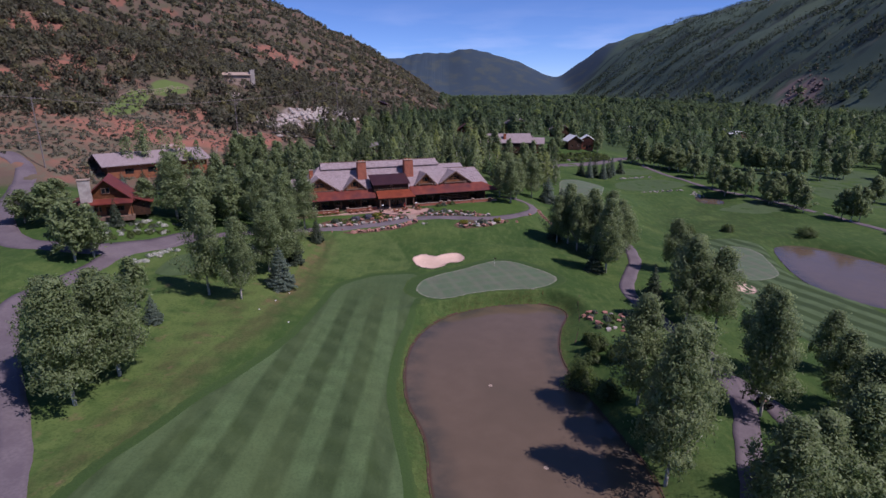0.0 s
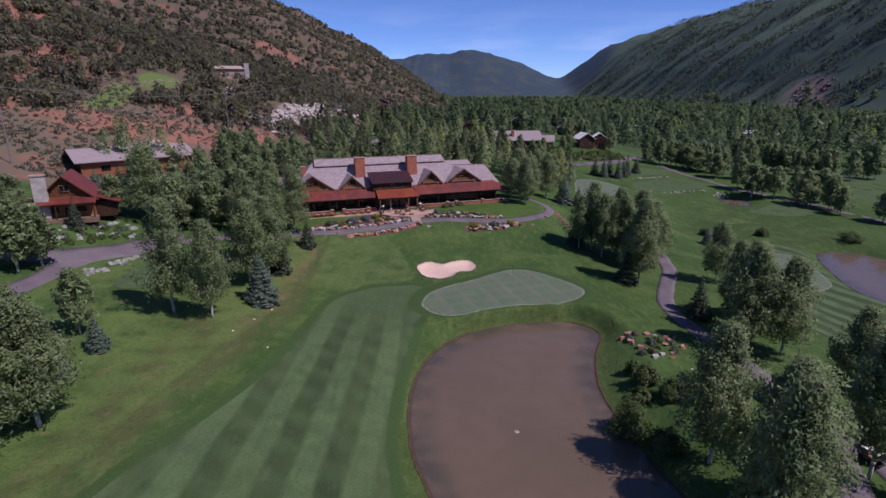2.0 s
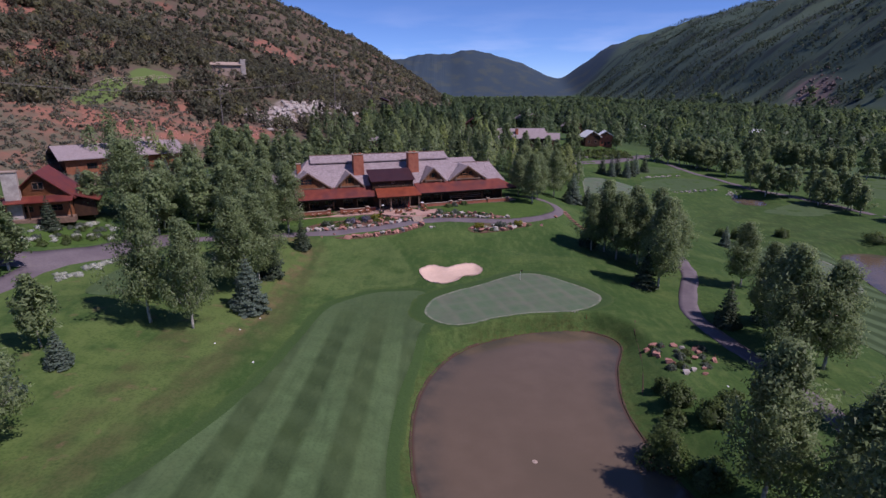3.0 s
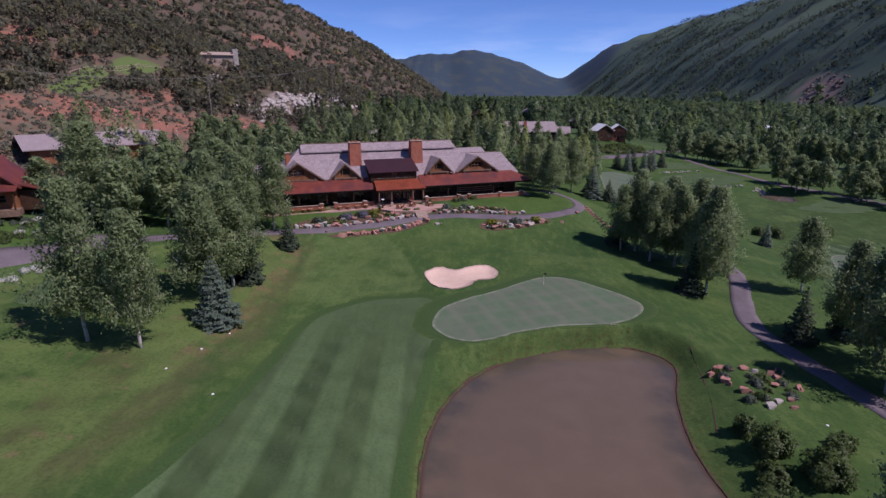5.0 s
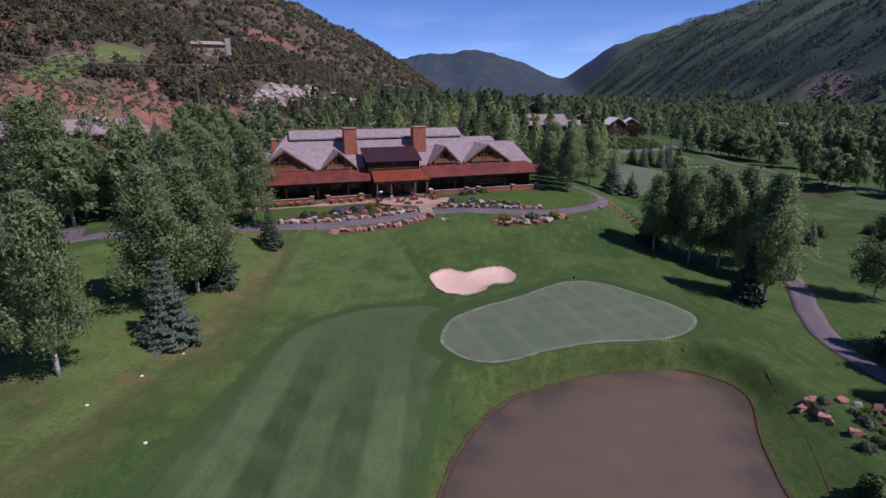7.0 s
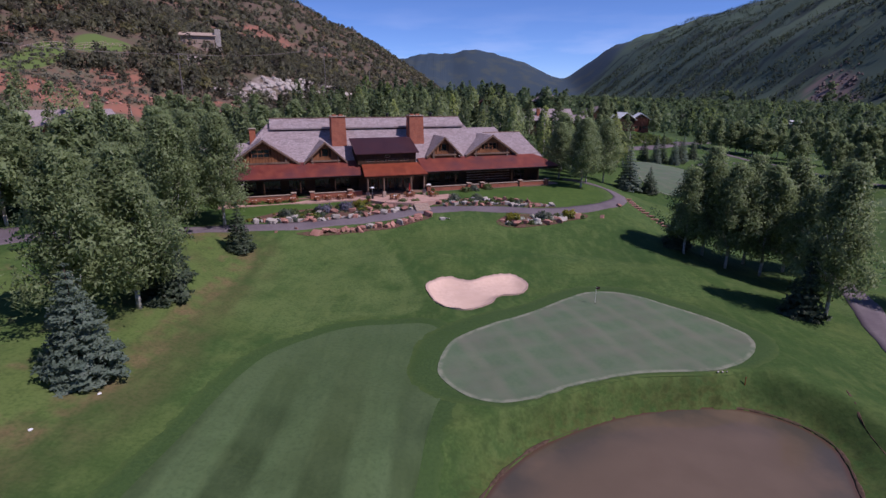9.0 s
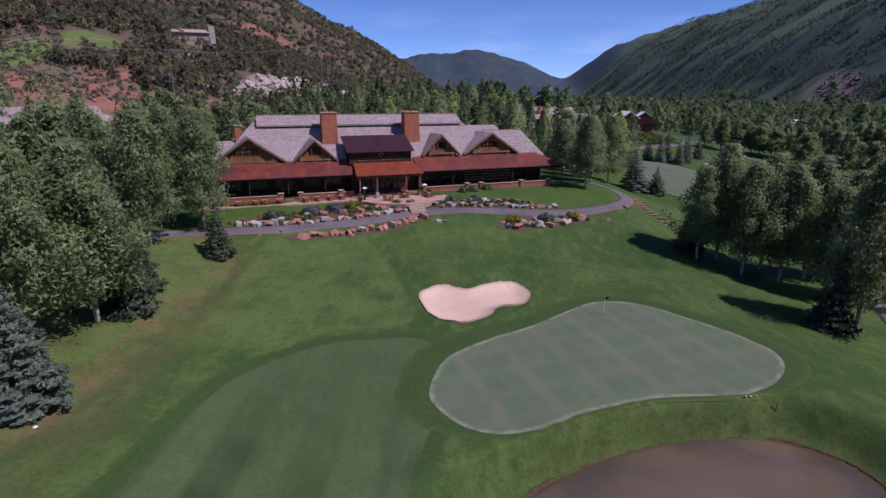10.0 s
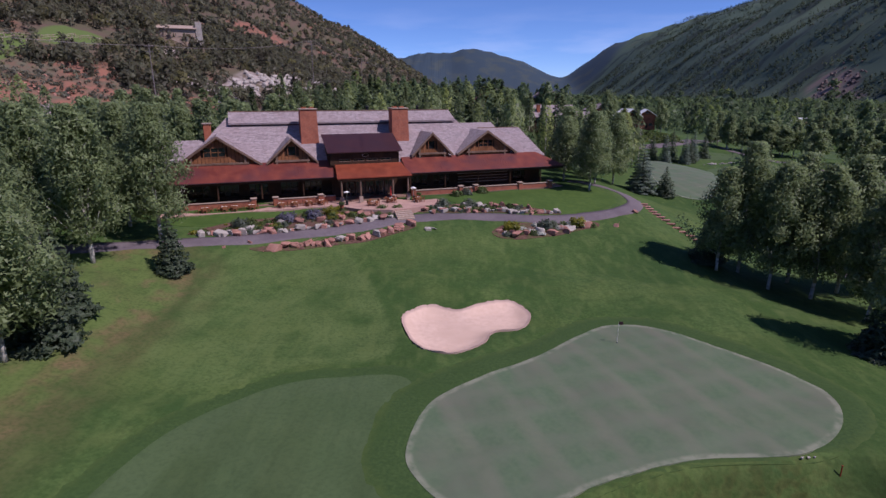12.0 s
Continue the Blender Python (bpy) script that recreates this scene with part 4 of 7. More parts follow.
def shingles(parent, low_a, low_b, top_b, top_a, seed, step=0.36):
    """Overlapping courses of split shakes of uneven width on a roof slope between a lower and an upper edge."""
    r = np.random.default_rng(seed)
    la, lb, ta, tb = (np.array(c, float) for c in (low_a, low_b, top_a, top_b))
    up = (ta + tb - la - lb) / 2
    n = max(2, int(np.linalg.norm(up) / step))
    nrm = np.cross(lb - la + tb - ta, up)
    nrm = nrm / np.linalg.norm(nrm)
    nrm = nrm if nrm[2] > 0 else -nrm
    vs, fs = [], []
    for k in range(n):
        e0, e1 = k / n, (k + 1.25) / n
        a, b = la + (ta - la) * e0, lb + (tb - lb) * e0
        c, d = la + (ta - la) * min(e1, 1), lb + (tb - lb) * min(e1, 1)
        wide = np.linalg.norm(b - a)
        if wide < 0.3:
            continue
        cuts = [0.0]
        while cuts[-1] < wide:
            cuts.append(cuts[-1] + r.uniform(0.25, 0.75))
        cuts = np.minimum(np.array(cuts), wide) / wide
        for p, q in zip(cuts, cuts[1:]):
            if q - p < 1e-4:
                continue
            lift, slip = r.uniform(0.045, 0.085), up * (r.uniform(-0.03, 0.03) * step / np.linalg.norm(up))
            w0, w1 = a + (b - a) * p - slip, a + (b - a) * q - slip
            w2, w3 = c + (d - c) * q, c + (d - c) * p
            m = len(vs)
            vs += [w0 + nrm * 0.005, w1 + nrm * 0.005, w1 + nrm * lift, w0 + nrm * lift, w2 + nrm * 0.02, w3 + nrm * 0.02]
            fs += [(m, m + 1, m + 2, m + 3), (m + 3, m + 2, m + 4, m + 5)]
    ob = mesh_object("shingles", vs, fs, M["shingle"], parent)
    return tagged(ob, "overlapping weathered grey cedar shakes", kind="stuff")


shingles(house, (-35.0, 3.6, 5.34), (21, 3.6, 5.34), (15.6, 14.5, RZ), (-27.2, 14.5, RZ), 201)
shingles(house, (-26.9, 12.2, 12.32), (15.7, 12.2, 12.32), (15.0, 14.5, 14.26), (-26.7, 14.5, 14.26), 202)
shingles(house, (21, 3.7, 5.74), (31.6, 3.7, 5.74), (29.8, 12, 10.66), (12, 12, 10.66), 203)
shingles(house, (-40, 6, 6.92), (-33.4, 6, 6.92), (-30.6, 12, 9.62), (-40, 12, 9.62), 204)


def gable(u, half, apex, base, front, back, win):
    """A gabled dormer that faces the front: two roof slopes, rakes, a boarded face and a window."""
    g = new("gable_dormer")
    g.parent = house
    tagged(g, "timber gable dormer with shake roof and cedar boards")
    over_hang = 0.6
    for s in (-1, 1):
        c = [(u, front - over_hang, apex), (u + s * half, front - over_hang, base), (u + s * half, front + 0.6, base), (u, back, apex)]
        if s < 0:
            c = c[::-1]
        part("dormer_roof", slab(c, 0.22), M["shake"], g)
        shingles(g, (u + s * half, front - over_hang, base + 0.01), (u + s * half, front + 0.6, base + 0.01), (u, back, apex + 0.01), (u, front - over_hang, apex + 0.01), int(300 + u + s))
        r = slab([(u, front - over_hang - 0.14, apex + 0.10), (u + s * (half + 0.15), front - over_hang - 0.14, base + 0.02), (u + s * (half + 0.15), front - over_hang + 0.05, base + 0.02), (u, front - over_hang + 0.05, apex + 0.10)], 0.42)
        part("rake_board", r, M["trim"], g)
    k = (apex - base) / half
    w0, w1, z0, z1 = win
    # boards, each cut to the slope, stopping above and below the window
    n = int(half * 2 / 0.55)
    for j in range(n):
        a, b = u - half + (j + 0.06) * 2 * half / n, u - half + (j + 0.94) * 2 * half / n
        if abs((a + b) / 2 - u) > half * 0.80:
            continue
        tops = [apex - 0.3 - k * abs(q - u) for q in (a, b)]
        spans = [(base - 0.5, None)] if b < w0 or a > w1 else [(base - 0.5, z0), (z1, None)]
        for lo, hi in spans:
            top = tops if hi is None else (hi, hi)
            if min(top) <= lo + 0.05:
                continue
            bm = bmesh.new()
            f = [bm.verts.new(c) for c in ((a, front, lo), (b, front, lo), (b, front, top[1]), (a, front, top[0]))]
            q = [bm.verts.new((v.co.x, front + 0.12, v.co.z)) for v in f]
            bm.faces.new(f)
            bm.faces.new(q[::-1])
            for i in range(4):
                bm.faces.new((f[i], q[i], q[(i + 1) % 4], f[(i + 1) % 4]))
            part("board", bm, M["cedar"], g)
    bm = bmesh.new()
    f = [bm.verts.new(c) for c in ((u - half * 0.95, front + 0.2, base - 0.4), (u + half * 0.95, front + 0.2, base - 0.4), (u, front + 0.2, apex - 0.3))]
    bm.faces.new(f)
    part("gable_backing", bm, M["log"], g)
    window("window", g, w0, w1, z0, z1, front - 0.02, 3 if w1 - w0 > 2 else 1, 2 if w1 - w0 > 2 else 1)
    for q in (-0.62, 0.62):
        part("post", box(u + q * half - 0.16, u + q * half + 0.16, front - 0.45, front - 0.15, base - 0.5, apex - 0.45 - k * abs(q) * half), M["trim"], g)
    part("tie_beam", box(u - half * 0.7, u + half * 0.7, front - 0.5, front - 0.2, base + 0.05, base + 0.35), M["trim"], g)
    return g


gable(-28.8, 6.6, 10.75, 6.15, 4.4, 11.5, (-31.0, -27.6, 7.4, 9.0))
gable(-17.2, 4.1, 10.15, 6.25, 4.2, 10.2, (-17.9, -16.5, 7.2, 8.9))
gable(7.9, 3.9, 10.55, 6.6, 4.2, 10.6, (7.2, 8.6, 7.5, 9.1))
gable(19.1, 6.1, 10.65, 6.55, 4.4, 11.9, (17.4, 20.4, 7.6, 9.0))


def chimney(u, w, label):
    """A tall battered brick stack with a stone cap and three flues; its courses are single bricks."""
    c = part("chimney", bmesh.new(), M["masonry"], house, label)
    bm = bmesh.new()
    low, top = (u, 8.3, 5.5), 14.7
    x0, x1, y0, y1 = u - w / 2, u + w / 2, 8.6, 11.0
    corners = [(x0 - 0.12, y0 - 0.35), (x1 + 0.12, y0 - 0.35), (x1 + 0.12, y1), (x0 - 0.12, y1)]
    upper = [(x0 + 0.02, y0 + 0.02), (x1 - 0.02, y0 + 0.02), (x1 - 0.02, y1 - 0.02), (x0 + 0.02, y1 - 0.02)]
    a = [bm.verts.new((*p, 6.5)) for p in corners]
    b = [bm.verts.new((*p, top)) for p in upper]
    for k in range(4):
        bm.faces.new((a[k], a[(k + 1) % 4], b[(k + 1) % 4], b[k]))
    bm.faces.new(b)
    bm.to_mesh(c.data)
    bm.free()
    part("chimney_cap", box(x0 - 0.14, x1 + 0.14, y0 - 0.14, y1 + 0.14, top, top + 0.18, bevel=0.04), M["stone_cap"], c)
    for k in range(2):
        part("flue", box(x0 + 0.4 + k * 1.3, x0 + 1.2 + k * 1.3, 9.3, 10.2, top + 0.18, top + 0.42), M["brick"], c)
    return c


chimney(-13.5, 2.9, "tall red brick chimney, wider at its foot")
chimney(3.2, 3.1, "tall red brick chimney, wider at its foot")

# raised entrance dormer with a dark metal shed roof
shed = new("entrance_dormer")
shed.parent = house
tagged(shed, "raised entrance dormer with dark metal shed roof")
part("shed_roof", slab([(-11.7, 1.3, 7.85), (1.4, 1.3, 7.85), (1.4, 7.6, 10.45), (-11.7, 7.6, 10.45)], 0.16), M["rust_dark"], shed, "dark red metal roof with standing seams")
bm = bmesh.new()
for k in range(33):
    u = -11.6 + k * 0.404
    slab([(u, 1.3, 7.872), (u + 0.04, 1.3, 7.872), (u + 0.04, 7.6, 10.472), (u, 7.6, 10.472)], 0.02, bm)
part("roof_seams", bm, M["rust_dark"], shed)
for u in (-11.2, 0.75):
    f = bmesh.new()
    a = [f.verts.new(c) for c in ((u, 1.9, 5.5), (u, 7.0, 5.5), (u, 7.0, 10.05), (u, 1.9, 7.9))]
    f.faces.new(a)
    bmesh.ops.solidify(f, geom=f.faces[:], thickness=0.2)
    part("side_wall", f, M["log"], shed)
part("front_wall", wall_with_holes(-11.2, 0.95, 5.6, 7.8, [(-9.6 + k * 2.35, -7.6 + k * 2.35, 6.15, 6.62) for k in range(4)], 2.0, 0.25), M["log"], shed)
for k in range(4):
    window("window", shed, -9.6 + k * 2.35, -7.6 + k * 2.35, 6.15, 6.62, 2.05, 2, 1, M["trim"])
ring = bmesh.new()
for k in range(20):
    a, b = 6.2832 * k / 20, 6.2832 * (k + 1) / 20
    tube((-5.1 + 0.55 * math.cos(a), 1.93, 7.15 + 0.26 * math.sin(a)), (-5.1 + 0.55 * math.cos(b), 1.93, 7.15 + 0.26 * math.sin(b)), 0.05, 0.05, ring, 6)
part("oval_emblem", ring, M["stone_cap"], shed, "pale oval emblem ring")

# entrance canopy, posts, doors
canopy = new("entrance_canopy")
canopy.parent = house
tagged(canopy, "orange rusted canopy roof over the entrance doors")
part("canopy_roof", slab([(-10.9, -2.6, 4.0), (2.0, -2.6, 4.0), (1.2, 2.1, 5.75), (-10.4, 2.1, 5.75)], 0.14), M["rust_bright"], canopy, "orange rusted metal canopy roof")
bm = bmesh.new()
for k in range(26):
    u = -10.7 + k * 0.49
    slab([(u, -2.6, 4.022), (u + 0.04, -2.6, 4.022), (u * 0.95 - 0.15 + 0.04, 2.1, 5.772), (u * 0.95 - 0.15, 2.1, 5.772)], 0.02, bm)
part("roof_seams", bm, M["rust_bright"], canopy)
part("fascia_beam", box(-10.7, 1.8, -2.45, -2.15, 3.5, 3.84), M["log"], canopy)
for u in (-10.2, -7.0, -1.4, 1.3):
    p = part("post", tube((u, -2.2, 0.75), (u, -2.2, 3.52), 0.17, 0.15), M["trim"], canopy, "peeled timber post")
    part("post_base", box(u - 0.33, u + 0.33, -2.53, -1.87, -0.3, 0.76, bevel=0.04), M["stone_cap"], p)
part("doorway_wall", wall_with_holes(-11.0, 1.8, -0.1, 3.9, [(-8.6 + k * 1.75, -7.05 + k * 1.75, 0.05, 2.6) for k in range(5)], 2.6, 0.3), M["log"], canopy)
for k in range(5):
    d = window("door", canopy, -8.6 + k * 1.75, -7.05 + k * 1.75, 0.05, 2.6, 2.66, 2, 1, M["trim"])
    part("handle", tube((-7.9 + k * 1.75, 2.60, 1.0), (-7.9 + k * 1.75, 2.60, 1.4), 0.02, 0.02), M["steel"], d)


def porch(name, u0, u1, hip_end, doors, label):
    """A porch: a low metal roof on posts, a boarded log wall with windows behind, log courses."""
    p = new(name)
    p.parent = house
    tagged(p, label)
    top_end = u1 - 4.2 if hip_end else u1
    part("porch_roof", slab([(u0, -0.1, 4.0), (u1, -0.1, 4.0), (top_end, 4.3, 6.3), (u0, 4.3, 6.3)], 0.12), M["rust"], p, "rusted red metal porch roof")
    if hip_end:
        part("porch_roof", slab([(u1, -0.1, 3.99), (u1, 16, 3.99), (top_end, 16, 6.3), (top_end, 4.3, 6.3)], 0.12), M["rust"], p)
    bm = bmesh.new()
    n = int((u1 - u0) / 0.6)
    for k in range(n):
        u = u0 + 0.1 + k * 0.6
        high = min(1.0, (u1 - u) / 4.2) if hip_end else 1.0
        slab([(u, -0.1, 4.02), (u + 0.04, -0.1, 4.02), (u + 0.04, -0.1 + 4.4 * high, 4.02 + 2.3 * high), (u, -0.1 + 4.4 * high, 4.02 + 2.3 * high)], 0.02, bm)
    part("roof_seams", bm, M["rust"], p)
    part("gutter", tube((u0, -0.16, 3.9), (u1, -0.16, 3.9), 0.07, 0.07), M["rust_dark"], p)
    part("beam", box(u0 + 0.2, u1 - 0.3, 0.05, 0.35, 3.45, 3.84), M["log"], p)
    k = 0
    u = u0 + 0.6
    while u < u1 - 0.3:
        part("post", tube((u, 0.35, 0.95), (u, 0.35, 3.46), 0.13, 0.12), M["log"], p)
        u += 6.6
    wins = [(a, b, 0.9, 3.0) for a, b in doors]
    part("porch_wall", wall_with_holes(u0 + 0.1, u1 - (3.2 if hip_end else 0.1), -0.05, 5.9, wins, 3.9, 0.28), M["log"], p)
    for a, b in doors:
        window("window", p, a, b, 0.9, 3.0, 3.95, 3, 2, M["log"])
    for z in np.arange(0.2, 0.85, 0.32):
        part("log_course", tube((u0 + 0.1, 3.88, z), (u1 - (3.2 if hip_end else 0.1), 3.88, z), 0.16, 0.16), M["log"], p)
    part("floor_deck", box(u0, u1 - 0.2, -0.1, 3.9, -0.2, -0.03), M["paving"], p)
    return p


porch("west_porch", -36.5, -10.6, False, [(-34, -30.5), (-29.5, -26), (-24.6, -21.4), (-19.5, -16.5), (-15.5, -12.4)], "covered west porch with rusted metal roof")
porch("east_porch", 1.9, 34.0, True, [(3.4, 7.0), (8.0, 11.4), (24.6, 27.4)], "covered east porch with rusted metal roof")
lg = bmesh.new()
for k in range(5):
    tube((13.0, 3.84, 0.9 + k * 0.55), (23.5, 3.84, 0.9 + k * 0.55), 0.22, 0.22, lg, 10)
part("log_wall", lg, M["log"], house, "dark round logs with pale chinking")
for k in range(4):
    part("chinking", box(13.0, 23.5, 3.70, 3.84, 1.12 + k * 0.55, 1.22 + k * 0.55), M["stone_cap"], house)


# low brick walls with piers
def low_wall(u0, u1, piers, label):
    w = thing("garden_wall", house_point((u0 + u1) / 2, -0.35), HOUSE_TURN, label, "wall")
    c = (u0 + u1) / 2
    g = -0.35
    part("wall_core", box(u0 - c, u1 - c, -0.14, 0.14, g, 0.80), M["masonry"], w)
    part("coping", box(u0 - c - 0.02, u1 - c + 0.02, -0.24, 0.24, 0.80, 0.92, bevel=0.02), M["stone_cap"], w)
    for u in piers:
        p = part("pier", box(u - c - 0.38, u - c + 0.38, -0.4, 0.36, g, 1.12, bevel=0.03), M["masonry"], w, "square brick pier")
        part("pier_cap", box(u - c - 0.5, u - c + 0.5, -0.52, 0.48, 1.12, 1.27, bevel=0.03), M["stone_cap"], p)
    return w


low_wall(2.4, 31.0, (2.8, 11.9, 14.9, 24.1, 30.6), "low brick garden wall with stone coping and piers")
low_wall(-35, -23.7, (-34.6, -24.1), "low brick wall beside the west terrace")
low_wall(-21.1, -11.0, (-20.7, -13.4), "low brick wall beside the west terrace")


# ---- plants ----
rng = np.random.default_rng(7)


def cards(centres, sizes, seed_rng, flat=0.0, long=1.5, out=None, loose=0.6):
    """Small leaf sprays: one pointed plate at each centre. out: the way each faces, more or less; loose: how much it strays."""
    n = len(centres)
    if out is None:
        g = seed_rng.normal(size=(n, 3))
    else:
        g = out / (np.linalg.norm(out, axis=1)[:, None] + 1e-6) + loose * seed_rng.normal(size=(n, 3))
    if out is not None:
        g *= np.where(np.sum(g * out, 1) < 0, -1.0, 1.0)[:, None]
    g /= np.linalg.norm(g, axis=1)[:, None] + 1e-6
    a = seed_rng.normal(size=(n, 3))
    a[:, 2] *= 1 - flat if flat >= 0 else 1 - 2 * flat
    a -= g * np.sum(a * g, 1)[:, None]
    a /= np.linalg.norm(a, axis=1)[:, None] + 1e-6
    b = np.cross(g, a)
    s = np.asarray(sizes)[:, None]
    c = np.asarray(centres)
    v = np.stack([c - a * s * long * 0.5 - b * s * 0.42, c + a * s * long * 0.6, c - a * s * long * 0.36 + b * s * 0.5], 1).reshape(-1, 3)
    f = np.arange(3 * n).reshape(n, 3)
    # leaves catch the light as the rounded mass that they belong to, with some sparkle of their own
    soft = g if out is None else out / (np.linalg.norm(out, axis=1)[:, None] + 1e-6) + 0.9 * g
    soft = soft / (np.linalg.norm(soft, axis=1)[:, None] + 1e-6)
    return v, f, np.repeat(soft, 3, 0)


def quick_mesh(name, v, f, normals, material):
    me = bpy.data.meshes.new(name)
    v, f = np.asarray(v, np.float32), np.asarray(f, np.int32)
    me.vertices.add(len(v))
    me.vertices.foreach_set("co", v.ravel())
    k = f.shape[1]
    me.loops.add(f.size)
    me.loops.foreach_set("vertex_index", f.ravel())
    me.polygons.add(len(f))
    me.polygons.foreach_set("loop_start", np.arange(0, f.size, k, dtype=np.int32))
    me.polygons.foreach_set("loop_total", np.full(len(f), k, np.int32))
    me.materials.append(material)
    me.update(calc_edges=True)
    me.validate()
    if normals is not None:
        me.polygons.foreach_set("use_smooth", np.ones(len(f), bool))
        me.normals_split_custom_set_from_vertices(np.asarray(normals, np.float32))
    return me


def broadleaf_mesh(seed, clumps, per, size, height=18.0, radius=4.2, start=0.20):
    """Leaves of a tall aspen: clumps of sprays round a narrow egg-shaped crown with gaps and a ragged edge."""
    r = np.random.default_rng(seed)
    pts, sz, ways = [], [], []
    lobes = r.uniform(0, 6.283, 5)
    for k in range(clumps):
        t = r.uniform() ** 0.95
        z = start + (1 - start) * t
        prof = math.sin(math.pi * min(1.0, t * 0.90 + 0.10) ** 0.62) ** 0.85
        ang = r.uniform(0, 6.283)
        wide = prof * (0.78 + 0.20 * math.sin(3 * ang + lobes[0] + 4 * t) + 0.20 * math.sin(2 * ang + lobes[2] + 9 * t) + 0.16 * math.sin(21 * t + lobes[1] + ang))
        d = wide * radius * math.sqrt(r.uniform(0.10, 1.08))
        c = np.array([d * math.cos(ang), d * math.sin(ang), z * height])
        spread = r.uniform(0.45, 1.05) * radius / 4.2
        q = r.normal(size=(per, 3)) * np.array([spread, spread, spread * 1.5]) * 0.58
        pts.append(c + q)
        ways.append(q * 1.3 / spread + np.array([c[0], c[1], 0]) * 0.9 / radius + np.array([0, 0, 0.55]))
        sz.append(size * r.uniform(0.6, 1.25, per))
    pts, sz, ways = np.vstack(pts), np.concatenate(sz), np.vstack(ways)
    keep = (pts[:, 2] > start * height * 0.75) & (pts[:, 2] < height * 1.01)
    return cards(pts[keep], sz[keep], r, -0.5, 1.8, out=ways[keep], loose=0.75)


def trunk_bm(height, r0, seed, limbs, start=0.12, lean=0.3):
    r = np.random.default_rng(seed)
    bm = bmesh.new()
    pts = [Vector((0, 0, -0.6))]
    for k in range(1, 8):
        t = k / 7
        pts.append(Vector((lean * r.normal() * t, lean * r.normal() * t, height * 0.9 * t)))
    for k in range(7):
        tube(pts[k], pts[k + 1], r0 * (1 - k / 7.6), r0 * (1 - (k + 1) / 7.6), bm, 7)
    for k in range(limbs):
        t = r.uniform(start + 0.05, 0.85)
        i = min(int(t * 7), 6)
        a = pts[i].lerp(pts[i + 1], t * 7 - i)
        ang = r.uniform(0, 6.283)
        ln = height * 0.16 * (1.1 - t) + 0.8
        mid = a + Vector((math.cos(ang) * ln * 0.6, math.sin(ang) * ln * 0.6, ln * 0.45))
        end = a + Vector((math.cos(ang) * ln, math.sin(ang) * ln, ln * 1.0))
        tube(a, mid, r0 * 0.30 * (1 - t * 0.6), r0 * 0.2 * (1 - t * 0.6), bm, 5)
        tube(mid, end, r0 * 0.2 * (1 - t * 0.6), r0 * 0.06, bm, 5)
    return bm


PARK = Vector((0, -400, -60))


def broadleaf(seed, clumps, per, size, limbs):
    root = thing("aspen_tree", PARK, 0, "tall aspen with pale trunk and dense grey-green crown", "tree", "aspens of the golf course")
    part("trunk", trunk_bm(18.0, 0.24, seed, limbs), M["bark_pale"], root, "pale bark trunk", True)
    new("crown", quick_mesh("crown", *broadleaf_mesh(seed, clumps, per, size), M["aspen"])).parent = root
    return root


def spruce_mesh(seed, height=9.0, radius=2.7, whorls=15, size=0.38, per=14):
    """Needle sprays on level, slightly drooping branches that get shorter upwards."""
    r = np.random.default_rng(seed)
    pts, sz = [], []
    for k in range(whorls):
        t = k / (whorls - 1)
        z = height * (0.03 + 0.95 * t)
        reach = radius * (1 - t) ** 0.85 * r.uniform(0.85, 1.1) + 0.12
        n = int(5 + 9 * (1 - t))
        off = r.uniform(0, 6.283)
        for j in range(n):
            ang = off + 6.283 * j / n + r.normal() * 0.15
            ln = reach * r.uniform(0.72, 1.08)
            m = max(6, int(ln * per))
            s = np.sqrt(r.uniform(0.02, 1, m)) * ln
            w = r.normal(size=m) * 0.21 * (0.4 + s / radius)
            x = s * math.cos(ang) - w * math.sin(ang)
            y = s * math.sin(ang) + w * math.cos(ang)
            zz = z - 0.24 * s + 0.10 * s * s / max(ln, 0.5) + r.normal(size=m) * 0.07
            pts.append(np.stack([x, y, np.maximum(zz, 0.1)], 1))
            sz.append(size * r.uniform(0.6, 1.1, m) * (0.6 + 0.4 * (1 - t)))
    p = np.vstack(pts)
    return cards(p, np.concatenate(sz), r, 0.55, 1.7, p * np.array([0.6, 0.6, 0]) / (np.linalg.norm(p[:, :2], axis=1)[:, None] + 0.3) + np.array([0, 0, 0.5]), 0.75)


def spruce(seed, mat, label, whorls=15, size=0.38, per=14):
    root = thing("spruce_tree", PARK, 0, label, "tree", "spruces of the golf course")
    part("trunk", tube((0, 0, -0.5), (0, 0, 8.6), 0.17, 0.03, None, 7), M["bark_dark"], root, "", True)
    new("crown", quick_mesh("crown", *spruce_mesh(seed, 9.0, 2.7, whorls, size, per), M[mat])).parent = root
    return root


def shrub_mesh(seed, n, size, rx=1.0, rz=0.8):
    r = np.random.default_rng(seed)
    d = r.normal(size=(n, 3))
    d /= np.linalg.norm(d, axis=1)[:, None]
    d[:, 2] = np.abs(d[:, 2])
    lump = 1 + 0.22 * np.sin(4 * np.arctan2(d[:, 1], d[:, 0]) + seed) + 0.15 * np.sin(7 * d[:, 2] + seed)
    p = d * (r.uniform(0.35, 1.0, n) ** 0.6 * lump)[:, None] * np.array([rx, rx, rz])
    return cards(p + np.array([0, 0, 0.08]), size * r.uniform(0.6, 1.2, n), r, 0.0, 1.4, p + np.array([0, 0, 0.25]), 0.45)


